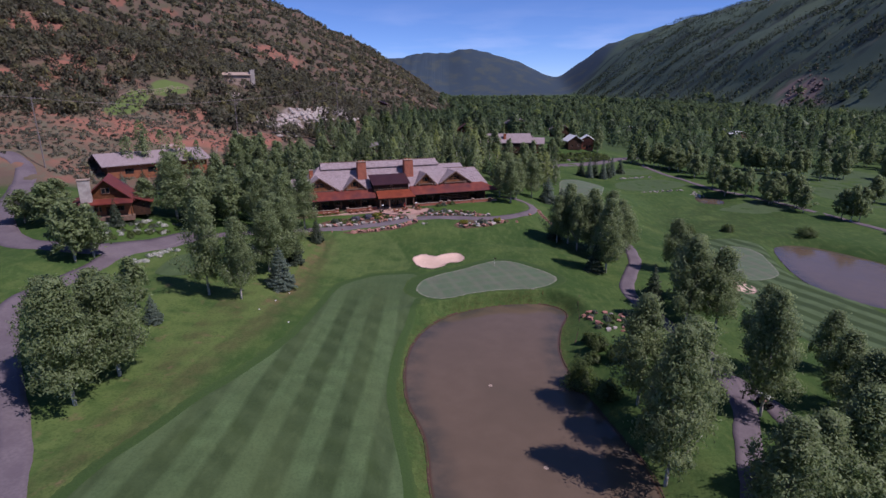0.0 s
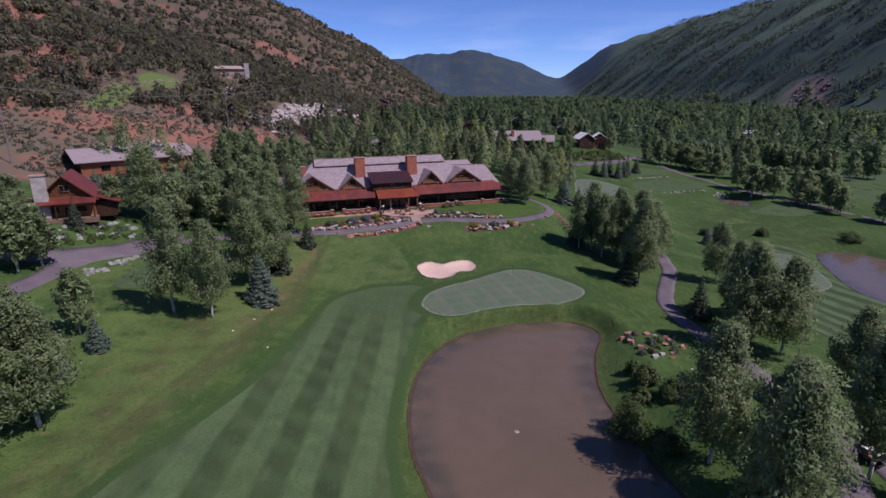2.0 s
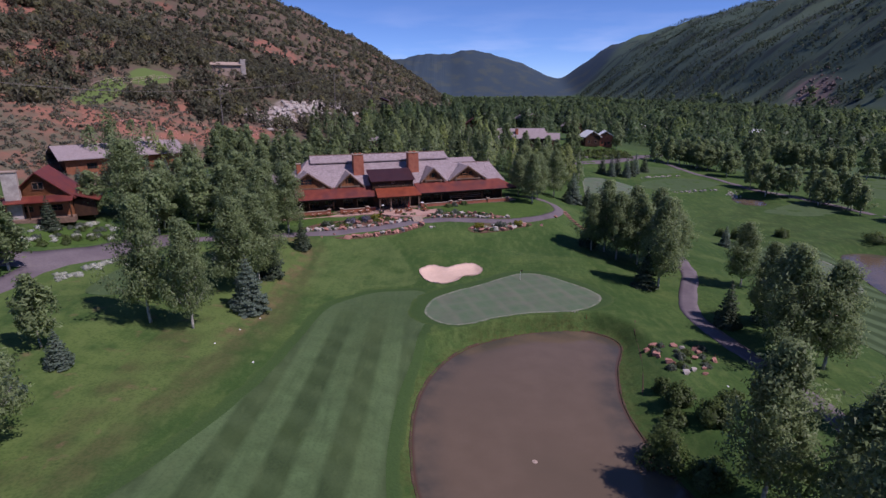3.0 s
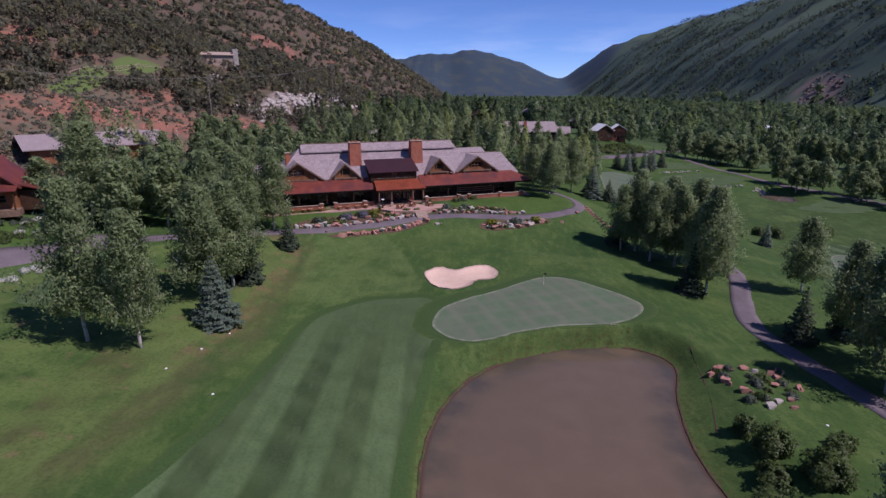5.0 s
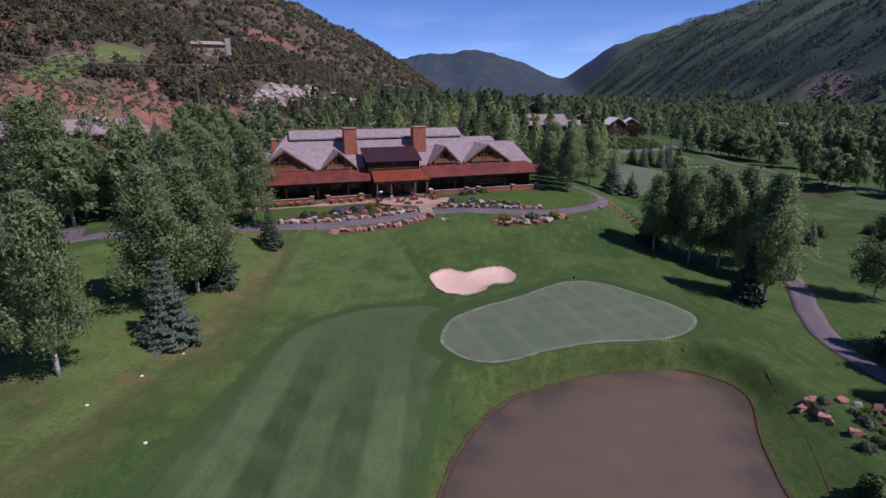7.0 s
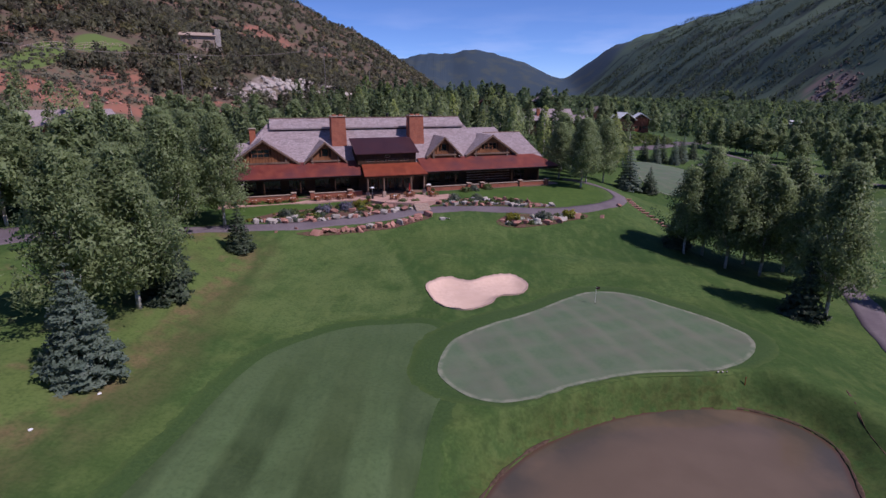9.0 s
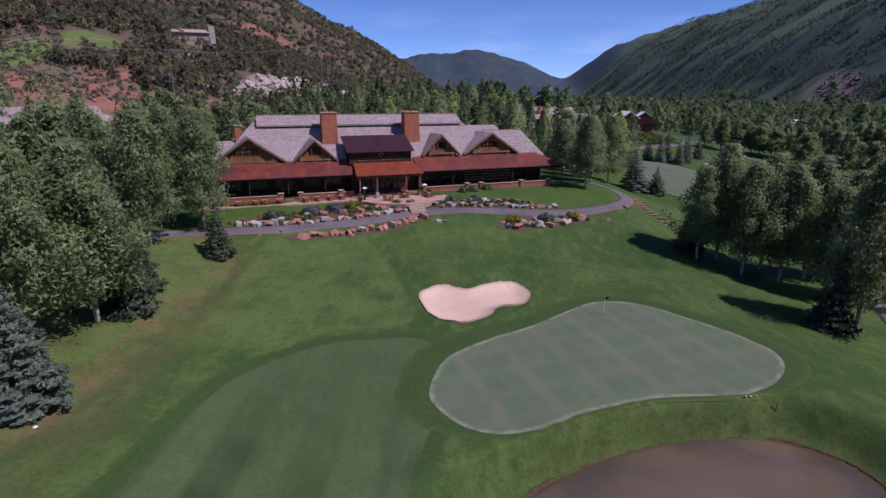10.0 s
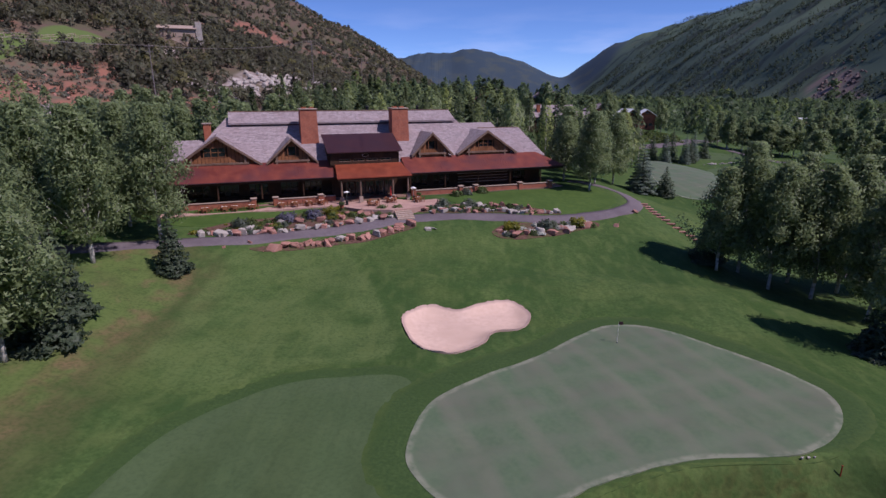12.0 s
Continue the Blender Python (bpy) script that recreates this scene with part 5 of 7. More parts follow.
NEAR_ASPENS = [broadleaf(s, 270, 62, 0.235, 24) for s in (3, 11, 19, 27)]
MID_ASPENS = [broadleaf(s, 120, 24, 0.54, 8) for s in (5, 14, 23)]
SPRUCES = [spruce(s, "spruce", "dark green spruce, full to the ground") for s in (2, 8)]
BLUE_SPRUCES = [spruce(s, "blue_spruce", "blue-grey spruce, full to the ground", 16, 0.27, 30) for s in (4, 12)]


def plant(kind, x, y, height, radius, base_h=18.0, base_r=4.2, turn=None):
    """Sets a copy of a model tree on the ground at x, y with that height and crown radius."""
    turn = float(rng.uniform(0, 360)) if turn is None else turn
    t = copy_thing(kind, pose(x, y, ground_at(x, y), 0, 0, turn))
    t.scale = (radius / base_r, radius / base_r, height / base_h)
    return t


def aspens(rows, kinds):
    for k, (x, y, h, r) in enumerate(rows):
        plant(kinds[k % len(kinds)], x, y, h, r)


# the bank on the west and the trees before the clubhouse
aspens([(-47.4, 102.6, 19.5, 4.4), (-40.7, 101.8, 16.8, 3.7), (-40.5, 119.5, 17, 4.8), (-38.6, 125.5, 17, 5.0), (-42.5, 131.5, 16, 4.6),
        (-44.2, 146.2, 17.6, 4.6), (-41.0, 155.5, 17.4, 4.6), (-47.5, 160.0, 16.5, 4.6), (-51.3, 148.1, 16.3, 4.5),
        (-48.6, 62.6, 17.6, 5.0), (-47.2, 70.5, 15.4, 4.8), (-51.4, 74.0, 14.6, 4.6), (-53.6, 67.5, 15.2, 4.4)], NEAR_ASPENS)
# the grove on the east lawn
aspens([(35.0, 160, 14.5, 4.1), (38.6, 161, 18.4, 4.8), (40.2, 156, 17.1, 4.2), (45.6, 160.5, 18.4, 4.7), (43.3, 136.2, 19.9, 4.7), (44.8, 154, 17.5, 4.6), (50.4, 157, 18.8, 4.8),
        (50, 148.5, 17.5, 4.6), (47, 147, 15.5, 4.1), (54.5, 157.5, 14.5, 4.2), (62.7, 139.1, 14.5, 4.1)], NEAR_ASPENS)
# the wood along the pond on the east
aspens([(27.8, 56.5, 21.5, 4.6), (48.0, 71.3, 20, 4.3), (32.6, 64, 17.5, 5.2), (29.6, 72.2, 17.8, 4.6), (50.5, 103, 19, 5.0), (54.6, 110.5, 17.5, 5.0), (56, 102, 17.5, 4.6), (54.6, 84, 16, 4.2),
        (67.5, 85.3, 11.7, 3.5), (57.6, 63.5, 14.8, 4.8), (41.8, 50.8, 13.2, 4.6), (47.5, 52, 16, 5.0), (54, 50, 15, 4.6), (62.0, 56.0, 14.0, 4.6), (36, 47, 14, 4.4), (61.0, 73.0, 13.0, 4.2), (56, 118.5, 15.5, 3.8)], NEAR_ASPENS)
# beside the clubhouse
aspens([(24.2, 190.3, 14.7, 4.0), (21.2, 199.8, 13, 4.0), (35, 211, 16.0, 4.2), (28, 205, 14, 4.2), (27.0, 197.0, 13.5, 3.6), (33, 222, 15, 4.2), (25, 216, 15, 4.4)], NEAR_ASPENS)
# round the cabin
plant(NEAR_ASPENS[1], -75.8, 150.5, 18.6, 6.6)
plant(NEAR_ASPENS[2], -68.5, 150.2, 13.4, 4.6)
aspens([(-79.0, 110.6, 13.6, 4.6), (-77.6, 114.8, 12.0, 4.0), (-81.5, 145.5, 10.4, 3.5), (-96.5, 129.0, 10.6, 5.0), (-104.0, 130.8, 8.2, 4.1), (-99.5, 137.2, 9.9, 4.1), (-66.8, 144.4, 13.4, 4.4),
        (-60.3, 149.4, 14.4, 4.4), (-56.2, 157.0, 14.5, 4.5), (-63.2, 158.2, 15.3, 4.8), (-71.1, 156.5, 14.2, 4.4), (-54.7, 168.0, 14.6, 4.5), (-59.7, 173.5, 15.4, 4.8)], MID_ASPENS)
plant(MID_ASPENS[0], -56.1, 91.7, 10.1, 2.9)
for x, y, h, r, blue in ((-35.6, 111.6, 9.9, 3.7, 1), (-35.8, 147.6, 7.2, 2.3, 0), (-52.6, 80.2, 6.0, 2.4, 1), (-51.1, 87.8, 5.1, 2.0, 1), (-83.0, 133.6, 7.0, 2.1, 0), (40.4, 136.4, 9.4, 2.8, 0), (34.8, 163.0, 7.8, 2.8, 0),
                         (41.0, 209.0, 10.8, 4.0, 1), (46.0, 208.0, 6.6, 2.5, 0), (57.5, 119.5, 12.0, 3.0, 0), (49, 118, 9, 2.6, 0),
                         (-37.6, 129.2, 10.5, 3.0, 0), (-39.4, 134.0, 9.0, 2.8, 0), (-53.1, 172.9, 10.8, 2.7, 1), (-58.2, 165.0, 9.7, 2.7, 1), (-65.0, 168.5, 11.5, 2.9, 1), (-68.3, 163.3, 10.4, 2.8, 0), (-73.2, 167.3, 11.3, 2.8, 1), (81.9, 183.8, 6.5, 2.2, 1)):
    plant((BLUE_SPRUCES if blue else SPRUCES)[int(abs(x)) % 2], x, y, h, r, 9.0, 2.7)


# ---- woods and scrub that nobody could count ----
def scatter(n, lo, hi, seed, keep):
    r = np.random.default_rng(seed)
    x, y = r.uniform(lo[0], hi[0], n), r.uniform(lo[1], hi[1], n)
    k = keep(x, y, r.uniform(size=n))
    return x[k], y[k]


def wood(name, x, y, seed, per, size, height, radius, mat, label, category, conifers=0.0):
    """One mesh of many small trees: leaf sprays in egg-shaped or pointed crowns."""
    r = np.random.default_rng(seed)
    n = len(x)
    z = land(x, y)
    h = height * r.uniform(0.55, 1.25, n)
    w = radius * r.uniform(0.7, 1.25, n) * np.sqrt(h / height)
    pointed = r.uniform(size=n) < conifers
    t = r.uniform(size=(n, per)) ** 0.9
    ang = r.uniform(0, 6.283, (n, per))
    egg = np.sin(np.pi * np.clip(t * 0.92 + 0.08, 0, 1) ** 0.75) ** 0.7
    cone = (1 - t) ** 0.9 + 0.03
    prof = np.where(pointed[:, None], cone, egg) * (1 + 0.25 * np.sin(3 * ang + 9 * t + r.uniform(0, 6, (n, 1))))
    d = prof * w[:, None] * np.sqrt(r.uniform(0.25, 1, (n, per)))
    low = np.where(pointed, 0.02, 0.10)[:, None]
    p = np.stack([x[:, None] + d * np.cos(ang), y[:, None] + d * np.sin(ang), z[:, None] + h[:, None] * (low + (1 - low) * t)], -1).reshape(-1, 3)
    s = (size * r.uniform(0.6, 1.3, (n, per)) * (w / radius)[:, None]).ravel()
    way = np.stack([d * np.cos(ang) / w[:, None], d * np.sin(ang) / w[:, None], 0.45 + 0.9 * (t - 0.45)], -1).reshape(-1, 3)
    ob = new(name, quick_mesh(name, *cards(p, s, r, -0.6, 1.7, way, 0.5), M[mat]))
    tint = np.clip(r.normal(size=n) * 0.35 + 0.25 + 0.5 * pointed, 0, 1)
    gold = np.clip(r.normal(size=n) * 0.4 - 0.1, 0, 1) * ~pointed
    zone(ob, "tint", np.repeat(tint, per * 3))
    zone(ob, "gold", np.repeat(gold, per * 3))
    return tagged(ob, label, category, kind="stuff")


def clear_of_play(x, y):
    """True where woods may stand: off the mown strips, roads and buildings."""
    ok = np.ones(x.shape, bool)
    for line in ((70, 275, 26), (108, 280, 26), (125, 240, 26), (138, 225, 20), (90, 290, 18), (45, 335, 26), (30, 322, 14), (62, 330, 18), (80, 340, 20), (95, 432, 16), (84, 338, 15), (95, 342, 15), (88, 322, 14), (112, 400, 16), (84, 392, 16), (74, 360, 16), (230, 200, 34), (210, 250, 34), (195, 300, 30), (260, 220, 30)):
        ok &= np.hypot(x - line[0], y - line[1]) > line[2]
    return ok


def behind_house(x, y, u):
    a = y - 181 - 0.378 * (x + 12)
    side = (hill_west(x, y) < 6) & (x < 62 - 0.05 * y + 25 * smooth(300, 420, y))
    return side & (a > 30) & clear_of_play(x, y) & ~((np.abs(x + 88) < 38) & (np.abs(y - 262) < 30)) & (y < 640)


x, y = scatter(2100, (-130, 215), (90, 640), 21, behind_house)
sight = (x > 0.08 * y) & (x < 0.2 * y) & (y > 258) & (y < 352)
x, y = x[~sight], y[~sight]
near = y < 335
wood("aspen_wood", x[near], y[near], 31, 380, 0.62, 14.5, 3.0, "aspen", "dense aspen and spruce wood behind the clubhouse", "woods", 0.16)
wood("aspen_wood", x[~near], y[~near], 37, 190, 0.95, 15, 3.5, "wood_far", "aspen and spruce wood up the valley", "woods", 0.25)
vs, fs = [], []
for k, (px, py, pz) in enumerate(zip(x[near], y[near], land(x[near], y[near]))):
    ring = np.array([(0.16 * math.cos(a), 0.16 * math.sin(a)) for a in (0, 2.1, 4.2)])
    vs.append(np.vstack([np.column_stack([ring + (px, py), np.full(3, pz - 0.2)]), np.column_stack([ring * 0.4 + (px, py), np.full(3, pz + 11.0)])]))
    fs.append(np.array([(0, 1, 4, 3), (1, 2, 5, 4), (2, 0, 3, 5)]) + 6 * k)
tagged(new("wood_trunks", quick_mesh("wood_trunks", np.vstack(vs), np.vstack(fs), None, M["bark_pale"])), "thin pale aspen trunks in the wood", "woods", kind="stuff")
x, y = scatter(5200, (60, 300), (900, 1500), 22, lambda x, y, u: (x < 690 + 0.06 * (y - 1000)) & (x > 20 + 0.05 * y - 40) & (y > 430 - 0.42 * (x - 60)) & clear_of_play(x, y) & (u < 0.9 - 0.00025 * y))
wood("valley_wood", x, y, 32, 90, 1.5, 14.5, 4.3, "wood_far", "dense valley woods of cottonwood and spruce", "woods", 0.14)
x, y = scatter(900, (-60, 600), (900, 3000), 23, lambda x, y, u: (hill_west(x, y) < 20) & (x < 760))
wood("valley_wood", x, y, 33, 60, 4.2, 16, 9, "wood_far", "distant valley woods", "woods", 0.2)
# rows of trees between the eastern fairways
x, y = scatter(60000, (700, 500), (1900, 3300), 26, lambda x, y, u: (mountain_east(x, y) > 8) & (ripple(0.25 * x, y + 0.35 * x, 230, 1.9) + 0.45 * ripple(x, y, 90, 0.6) + 0.9 * u > 0.50) & (bump(x, y, 765, 1215, 42, 95, -0.3) < 0.3))
wood("mountain_forest", x, y, 38, 5, 3.0, 11, 3.0, "spruce", "dark conifer forest in streaks on the mountain", "woods", 0.85)
rows_of = []
for a, b, n in (((140, 270), (171, 211), 17), ((171, 211), (186, 168), 9), ((118, 344), (147, 314), 15), ((146, 296), (150, 312), 5), ((186, 358), (190, 312), 10), ((191, 310), (228, 291), 13), ((228, 291), (300, 262), 16), ((254, 345), (330, 300), 14), ((175, 335), (215, 405), 12), ((200, 250), (262, 205), 12), ((234, 152), (326, 130), 14)):
    t = rng.uniform(0, 1, n)
    rows_of.append(np.stack([a[0] + (b[0] - a[0]) * t + rng.normal(size=n) * 4, a[1] + (b[1] - a[1]) * t + rng.normal(size=n) * 4], 1))
for k, (x, y) in enumerate(np.vstack(rows_of)):
    plant(MID_ASPENS[k % 3], float(x), float(y), float(rng.uniform(11, 16)), float(rng.uniform(3.2, 4.8)))
# juniper and oak scrub on the western hill
def scrub_keep(x, y, u):
    h = hill_west(x, y)
    bare = np.maximum.reduce([bump(x, y, -128, 262, 34, 13, 0.55), bump(x, y, -103, 287, 22, 8, 0.8), bump(x, y, -150, 246, 22, 9, 0.4), 1.2 * bump(x, y, -90, 345, 11, 30, -0.35), bump(x, y, -76, 405, 9, 38, -0.2), 1.8 * bump(x, y, -158, 280, 7, 27, 0.05), 1.8 * bump(x, y, -153.5, 318, 9, 19, -0.1), 1.5 * bump(x, y, -130, 358, 10, 7), 0.8 * bump(x, y, -196, 300, 10, 18), 0.8 * bump(x, y, -220, 452, 22, 34), 0.8 * bump(x, y, -192, 506, 18, 40)])
    return (h > 7 + 17 * (y < 285)) & (h < 340) & (u > 0.06) & (ripple(x, y, 46, 5.0) * 0.5 + 1.6 * u > bare * 1.7 + 0.15 - 0.3 * smooth(30, 70, h)) & (x > -60 - 0.95 * y)


x, y = scatter(15500, (-520, 150), (40, 520), 24, scrub_keep)
wood("hill_scrub", x, y, 34, 46, 1.1, 5.2, 3.1, "juniper", "dark juniper and oak scrub on the red hillside", "scrub", 0.1)
x, y = scatter(12000, (-900, 520), (80, 1700), 25, scrub_keep)
wood("hill_scrub", x, y, 35, 14, 2.9, 5.2, 3.8, "juniper", "distant dark scrub on the hillside", "scrub", 0.1)
# trees between the cabin and the clubhouse
r9 = np.random.default_rng(99)
made = 0
while made < 62:
    x, y = float(r9.uniform(-104, -44)), float(r9.uniform(166, 262))
    if y - 181 - 0.378 * (x + 12) < (4 if x < -56 else 27) or abs(x + 106) < 14 and abs(y - 169) < 14 or y > 232 + 1.5 * (x + 118) or x < -80 and 184 < y < 236:
        continue
    made += 1
    if made % 5 < 3:
        plant(MID_ASPENS[made % 3], x, y, float(r9.uniform(11, 16)), float(r9.uniform(3.0, 4.4)))
    else:
        plant((SPRUCES + BLUE_SPRUCES)[made % 4], x, y, float(r9.uniform(8, 13)), float(r9.uniform(2.2, 3.0)), 9.0, 2.7)


for x, y, h, r in ((46, 313, 13, 3.6), (52, 316, 14, 3.4), (58, 322, 11, 3.2), (66, 331, 12, 3.4), (72, 342, 13, 3.6), (76, 362, 15, 4.0), (88, 366, 14, 4.0), (99, 350, 12, 3.4), (102, 362, 15, 4.0), (88, 436, 13, 3.8), (103, 440, 14, 4.0), (30, 318, 15, 4.0), (24, 330, 16, 4.2)):
    plant(MID_ASPENS[int(x) % 3], x, y, h, r)
for x, y, h in ((-112, 187.5, 6.5), (-107, 192, 7.5), (-103, 196, 6.8), (-98, 200, 8.0), (-94.5, 205, 7.0), (-100, 190, 6.0)):
    plant((SPRUCES if h == 7.5 else BLUE_SPRUCES)[int(y) % 2], x, y, h, 2.4, 9.0, 2.7)


x, y = scatter(2600, (-190, 195), (-95, 300), 27, lambda x, y, u: (hill_west(x, y) > 1) & (hill_west(x, y) < 40) & (np.hypot(x + 110, y - 240) > 26) & (np.hypot(x + 152, y - 199) > 9))
wood("sagebrush", x, y, 36, 14, 0.55, 0.8, 1.0, "sage_far", "low grey-green sagebrush on the bare slope", "scrub")


x, y = scatter(420, (54, 322), (104, 346), 28, lambda x, y, u: (np.abs(y - 333 - 0.32 * (x - 78)) < 6.5) & (beyond(x, y, np.array([(66, 345), (104, 345), (104, 372), (66, 372)])) > 1))
wood("garden_shrubs", x, y, 39, 40, 0.5, 1.6, 1.3, "shrub", "green shrubs on the slope below the houses", "shrubs")


# ---- terraces, beds and the things round the clubhouse ----
def prism(outline, z0, z1, bm=None):
    bm = bm or bmesh.new()
    low = [bm.verts.new((*p, z0)) for p in outline]
    top = [bm.verts.new((*p, z1)) for p in outline]
    bm.faces.new(low[::-1])
    bm.faces.new(top)
    n = len(outline)
    for k in range(n):
        bm.faces.new((low[k], low[(k + 1) % n], top[(k + 1) % n], top[k]))
    return bm


terrace = thing("terrace", house_point(0, 0), HOUSE_TURN, "pink flagstone terrace before the entrance", "terrace", kind="structure")
part("paving", prism([(-10.8, -0.7), (-10.5, -4.5), (-8.2, -7.6), (-3.6, -9.6), (-0.4, -9.5), (4.2, -7.6), (6.8, -6.0), (6.2, -3.4), (2.4, -0.75)][::-1], -2.2, -0.30), M["paving"], terrace)
for k in range(5):
    part("step", box(-3.3, -0.5, -10.0 - 0.42 * k, -9.4 - 0.42 * k, -2.4, -0.34 - 0.2 * (k + 1), bevel=0.02), M["stone_cap"], terrace, "flagstone step")
west_terrace = thing("terrace", house_point(-23, 0), HOUSE_TURN, "narrow pink flagstone terrace with dining tables", "terrace", kind="structure")
part("paving", box(-14.5, 12.3, -3.5, -0.62, -1.6, -0.24), M["paving"], west_terrace)
for k in range(2):
    part("step", box(0.6 - 0.0, 1.9, -0.62 + 0.3 * k, -0.3 + 0.3 * k, -1.0, -0.16 + 0.1 * k), M["stone_cap"], west_terrace)


def chair(at, turn):
    c = thing("dining_chair", at, turn, "red-brown timber terrace armchair", "chair", "chairs on the terraces")
    part("seat", box(-0.27, 0.27, -0.26, 0.26, 0.41, 0.46, bevel=0.01), M["timber"], c)
    part("backrest", box(-0.27, 0.27, 0.23, 0.28, 0.55, 0.95, bevel=0.01), M["timber"], c)
    for sx in (-1, 1):
        part("armrest", box(sx * 0.27 - 0.035, sx * 0.27 + 0.035, -0.26, 0.24, 0.63, 0.67), M["timber"], c)
        for sy in (-1, 1):
            part("leg", box(sx * 0.25 - 0.03, sx * 0.25 + 0.03, sy * 0.24 - 0.03, sy * 0.24 + 0.03, 0, 0.63 if sy < 0 else 0.95), M["timber"], c)
    return c


def table(at, turn, w=1.0):
    c = thing("dining_table", at, turn, "square red-brown timber terrace table", "table", "tables on the terraces")
    part("tabletop", box(-w / 2, w / 2, -0.5, 0.5, 0.70, 0.75, bevel=0.015), M["timber"], c)
    for sx in (-1, 1):
        for sy in (-1, 1):
            part("leg", box(sx * (w / 2 - 0.09) - 0.04, sx * (w / 2 - 0.09) + 0.04, sy * 0.41 - 0.04, sy * 0.41 + 0.04, 0, 0.70), M["timber"], c)
    for sx in (-1, 1):
        part("place_mat", box(sx * w / 4 - 0.17, sx * w / 4 + 0.17, -0.16, 0.16, 0.752, 0.765), M["white"], c, "white folded linen")
    return c


model_chair = model_table = None
SEATS = [(-31.3, -2.0, -0.24), (-28.5, -2.0, -0.24), (-27.0, -1.95, -0.24), (-24.5, -1.9, -0.24), (-20.0, -1.95, -0.24), (-17.9, -1.9, -0.24), (-15.6, -1.9, -0.24), (-13.6, -1.7, -0.24),
         (-5.6, -5.2, -0.30), (-2.2, -3.6, -0.30), (2.3, -4.6, -0.30)]
for n, (u, v, z) in enumerate(SEATS):
    turn = HOUSE_TURN + (0 if n < 8 else 25 * n)
    spots = [(0, -0.78, 180), (0, 0.78, 0), (0.78, 0, -90), (-0.78, 0, 90)]
    at = house_point(u, v, z)
    if model_table is None:
        model_table = table(at, turn)
    else:
        copy_thing(model_table, pose(*at, 0, 0, turn))
    for k, (a, b, q) in enumerate(spots):
        w = Matrix.Rotation(radians(turn), 4, "Z") @ Vector((a + 0.06 * math.sin(n * 3 + k), b + 0.06 * math.cos(n * 5 + k), 0))
        if model_chair is None:
            model_chair = chair(Vector(at) + w, turn + q)
        else:
            copy_thing(model_chair, pose(*(Vector(at) + w), 0, 0, turn + q + 8 * math.sin(n * 2 + k)))


def heater(at):
    c = thing("patio_heater", at, 0, "steel mushroom patio heater on the terrace", "heater", "patio heaters")
    part("base", tube((0, 0, 0), (0, 0, 0.75), 0.24, 0.20, None, 14), M["black"], c)
    part("pole", tube((0, 0, 0.75), (0, 0, 1.95), 0.045, 0.045, None, 8), M["steel"], c)
    part("burner", tube((0, 0, 1.8), (0, 0, 2.12), 0.10, 0.12, None, 10), M["steel"], c)
    part("canopy", tube((0, 0, 2.12), (0, 0, 2.30), 0.48, 0.10, None, 18), M["white"], c, "pale round reflector")
    return c


heater(house_point(-9.6, -3.2, -0.30))
heater(house_point(2.0, -3.0, -0.30))
um = thing("umbrella", house_point(-2.2, -3.6, -0.30), 0, "closed red cloth umbrella standing in a table", "umbrella")
part("pole", tube((0, 0, 0.77), (0, 0, 2.75), 0.025, 0.02), M["trim"], um)
part("canopy", tube((0, 0, 1.2), (0, 0, 2.7), 0.16, 0.03, None, 10), M["red"], um, "furled red cloth")
bn = thing("bench", house_point(-10.0, -1.9, -0.30), HOUSE_TURN + 90, "grey stone and timber bench by the doors", "bench")
part("seat", box(-0.9, 0.9, -0.25, 0.25, 0.42, 0.5, bevel=0.02), M["stone_cap"], bn)
for s in (-1, 1):
    part("support", box(s * 0.65 - 0.12, s * 0.65 + 0.12, -0.2, 0.2, 0, 0.42), M["stone_cap"], bn)
for n, (u, v) in enumerate(((3.4, -1.6), (-10.9, -5.6))):
    pt = thing("planter", house_point(u, v, -0.30), 0, "round clay planter with green leaves", "planter", "planters")
    part("pot", tube((0, 0, 0), (0, 0, 0.55), 0.26, 0.36, None, 14), M["brick"], pt)
    leaf_v, leaf_f, leaf_n = shrub_mesh(60 + n, 160, 0.2, 0.45, 0.5)
    new("leaves", quick_mesh("leaves", leaf_v + np.array([0, 0, 0.5]), leaf_f, leaf_n, M["shrub"])).parent = pt

# lawns and planted beds
sheet("lawn", closed_curve([(-45, 163), (-38.5, 162), (-30.5, 167.8), (-24, 172.4), (-21, 176.5), (-24, 178), (-35, 174.3), (-44, 171)]), M["lawn"], 0.03, 1.2, "smooth green lawn below the west terrace")
sheet("lawn", closed_curve([(-2, 178.6), (3, 178), (10, 177.6), (16, 176.4), (22, 178.5), (27, 182.5), (28, 189), (24, 193.5), (16, 191), (6, 186.5), (-3, 182.6)]), M["lawn"], 0.03, 1.2, "smooth green lawn before the east porch")
BED_W = closed_curve([(-39, 158.6), (-34, 159.8), (-28, 162.6), (-21, 166), (-15, 169), (-11.6, 170.9), (-12.8, 173.2), (-16.3, 173.6), (-21.6, 173.6), (-26, 170.2), (-31, 167), (-36, 163.8)])
BED_E = closed_curve([(-7.6, 173), (-2.5, 173.4), (6, 174.4), (13, 175.4), (16, 175.9), (12, 177.6), (6, 177.8), (0, 177.8), (-4.6, 176.6), (-8, 175.2)])
BED_SW = closed_curve([(-29.6, 157.2), (-22, 160.6), (-14.6, 164.2), (-8.6, 167.8), (-9, 166), (-14.4, 162.2), (-21.4, 158.9), (-28, 156.4)])
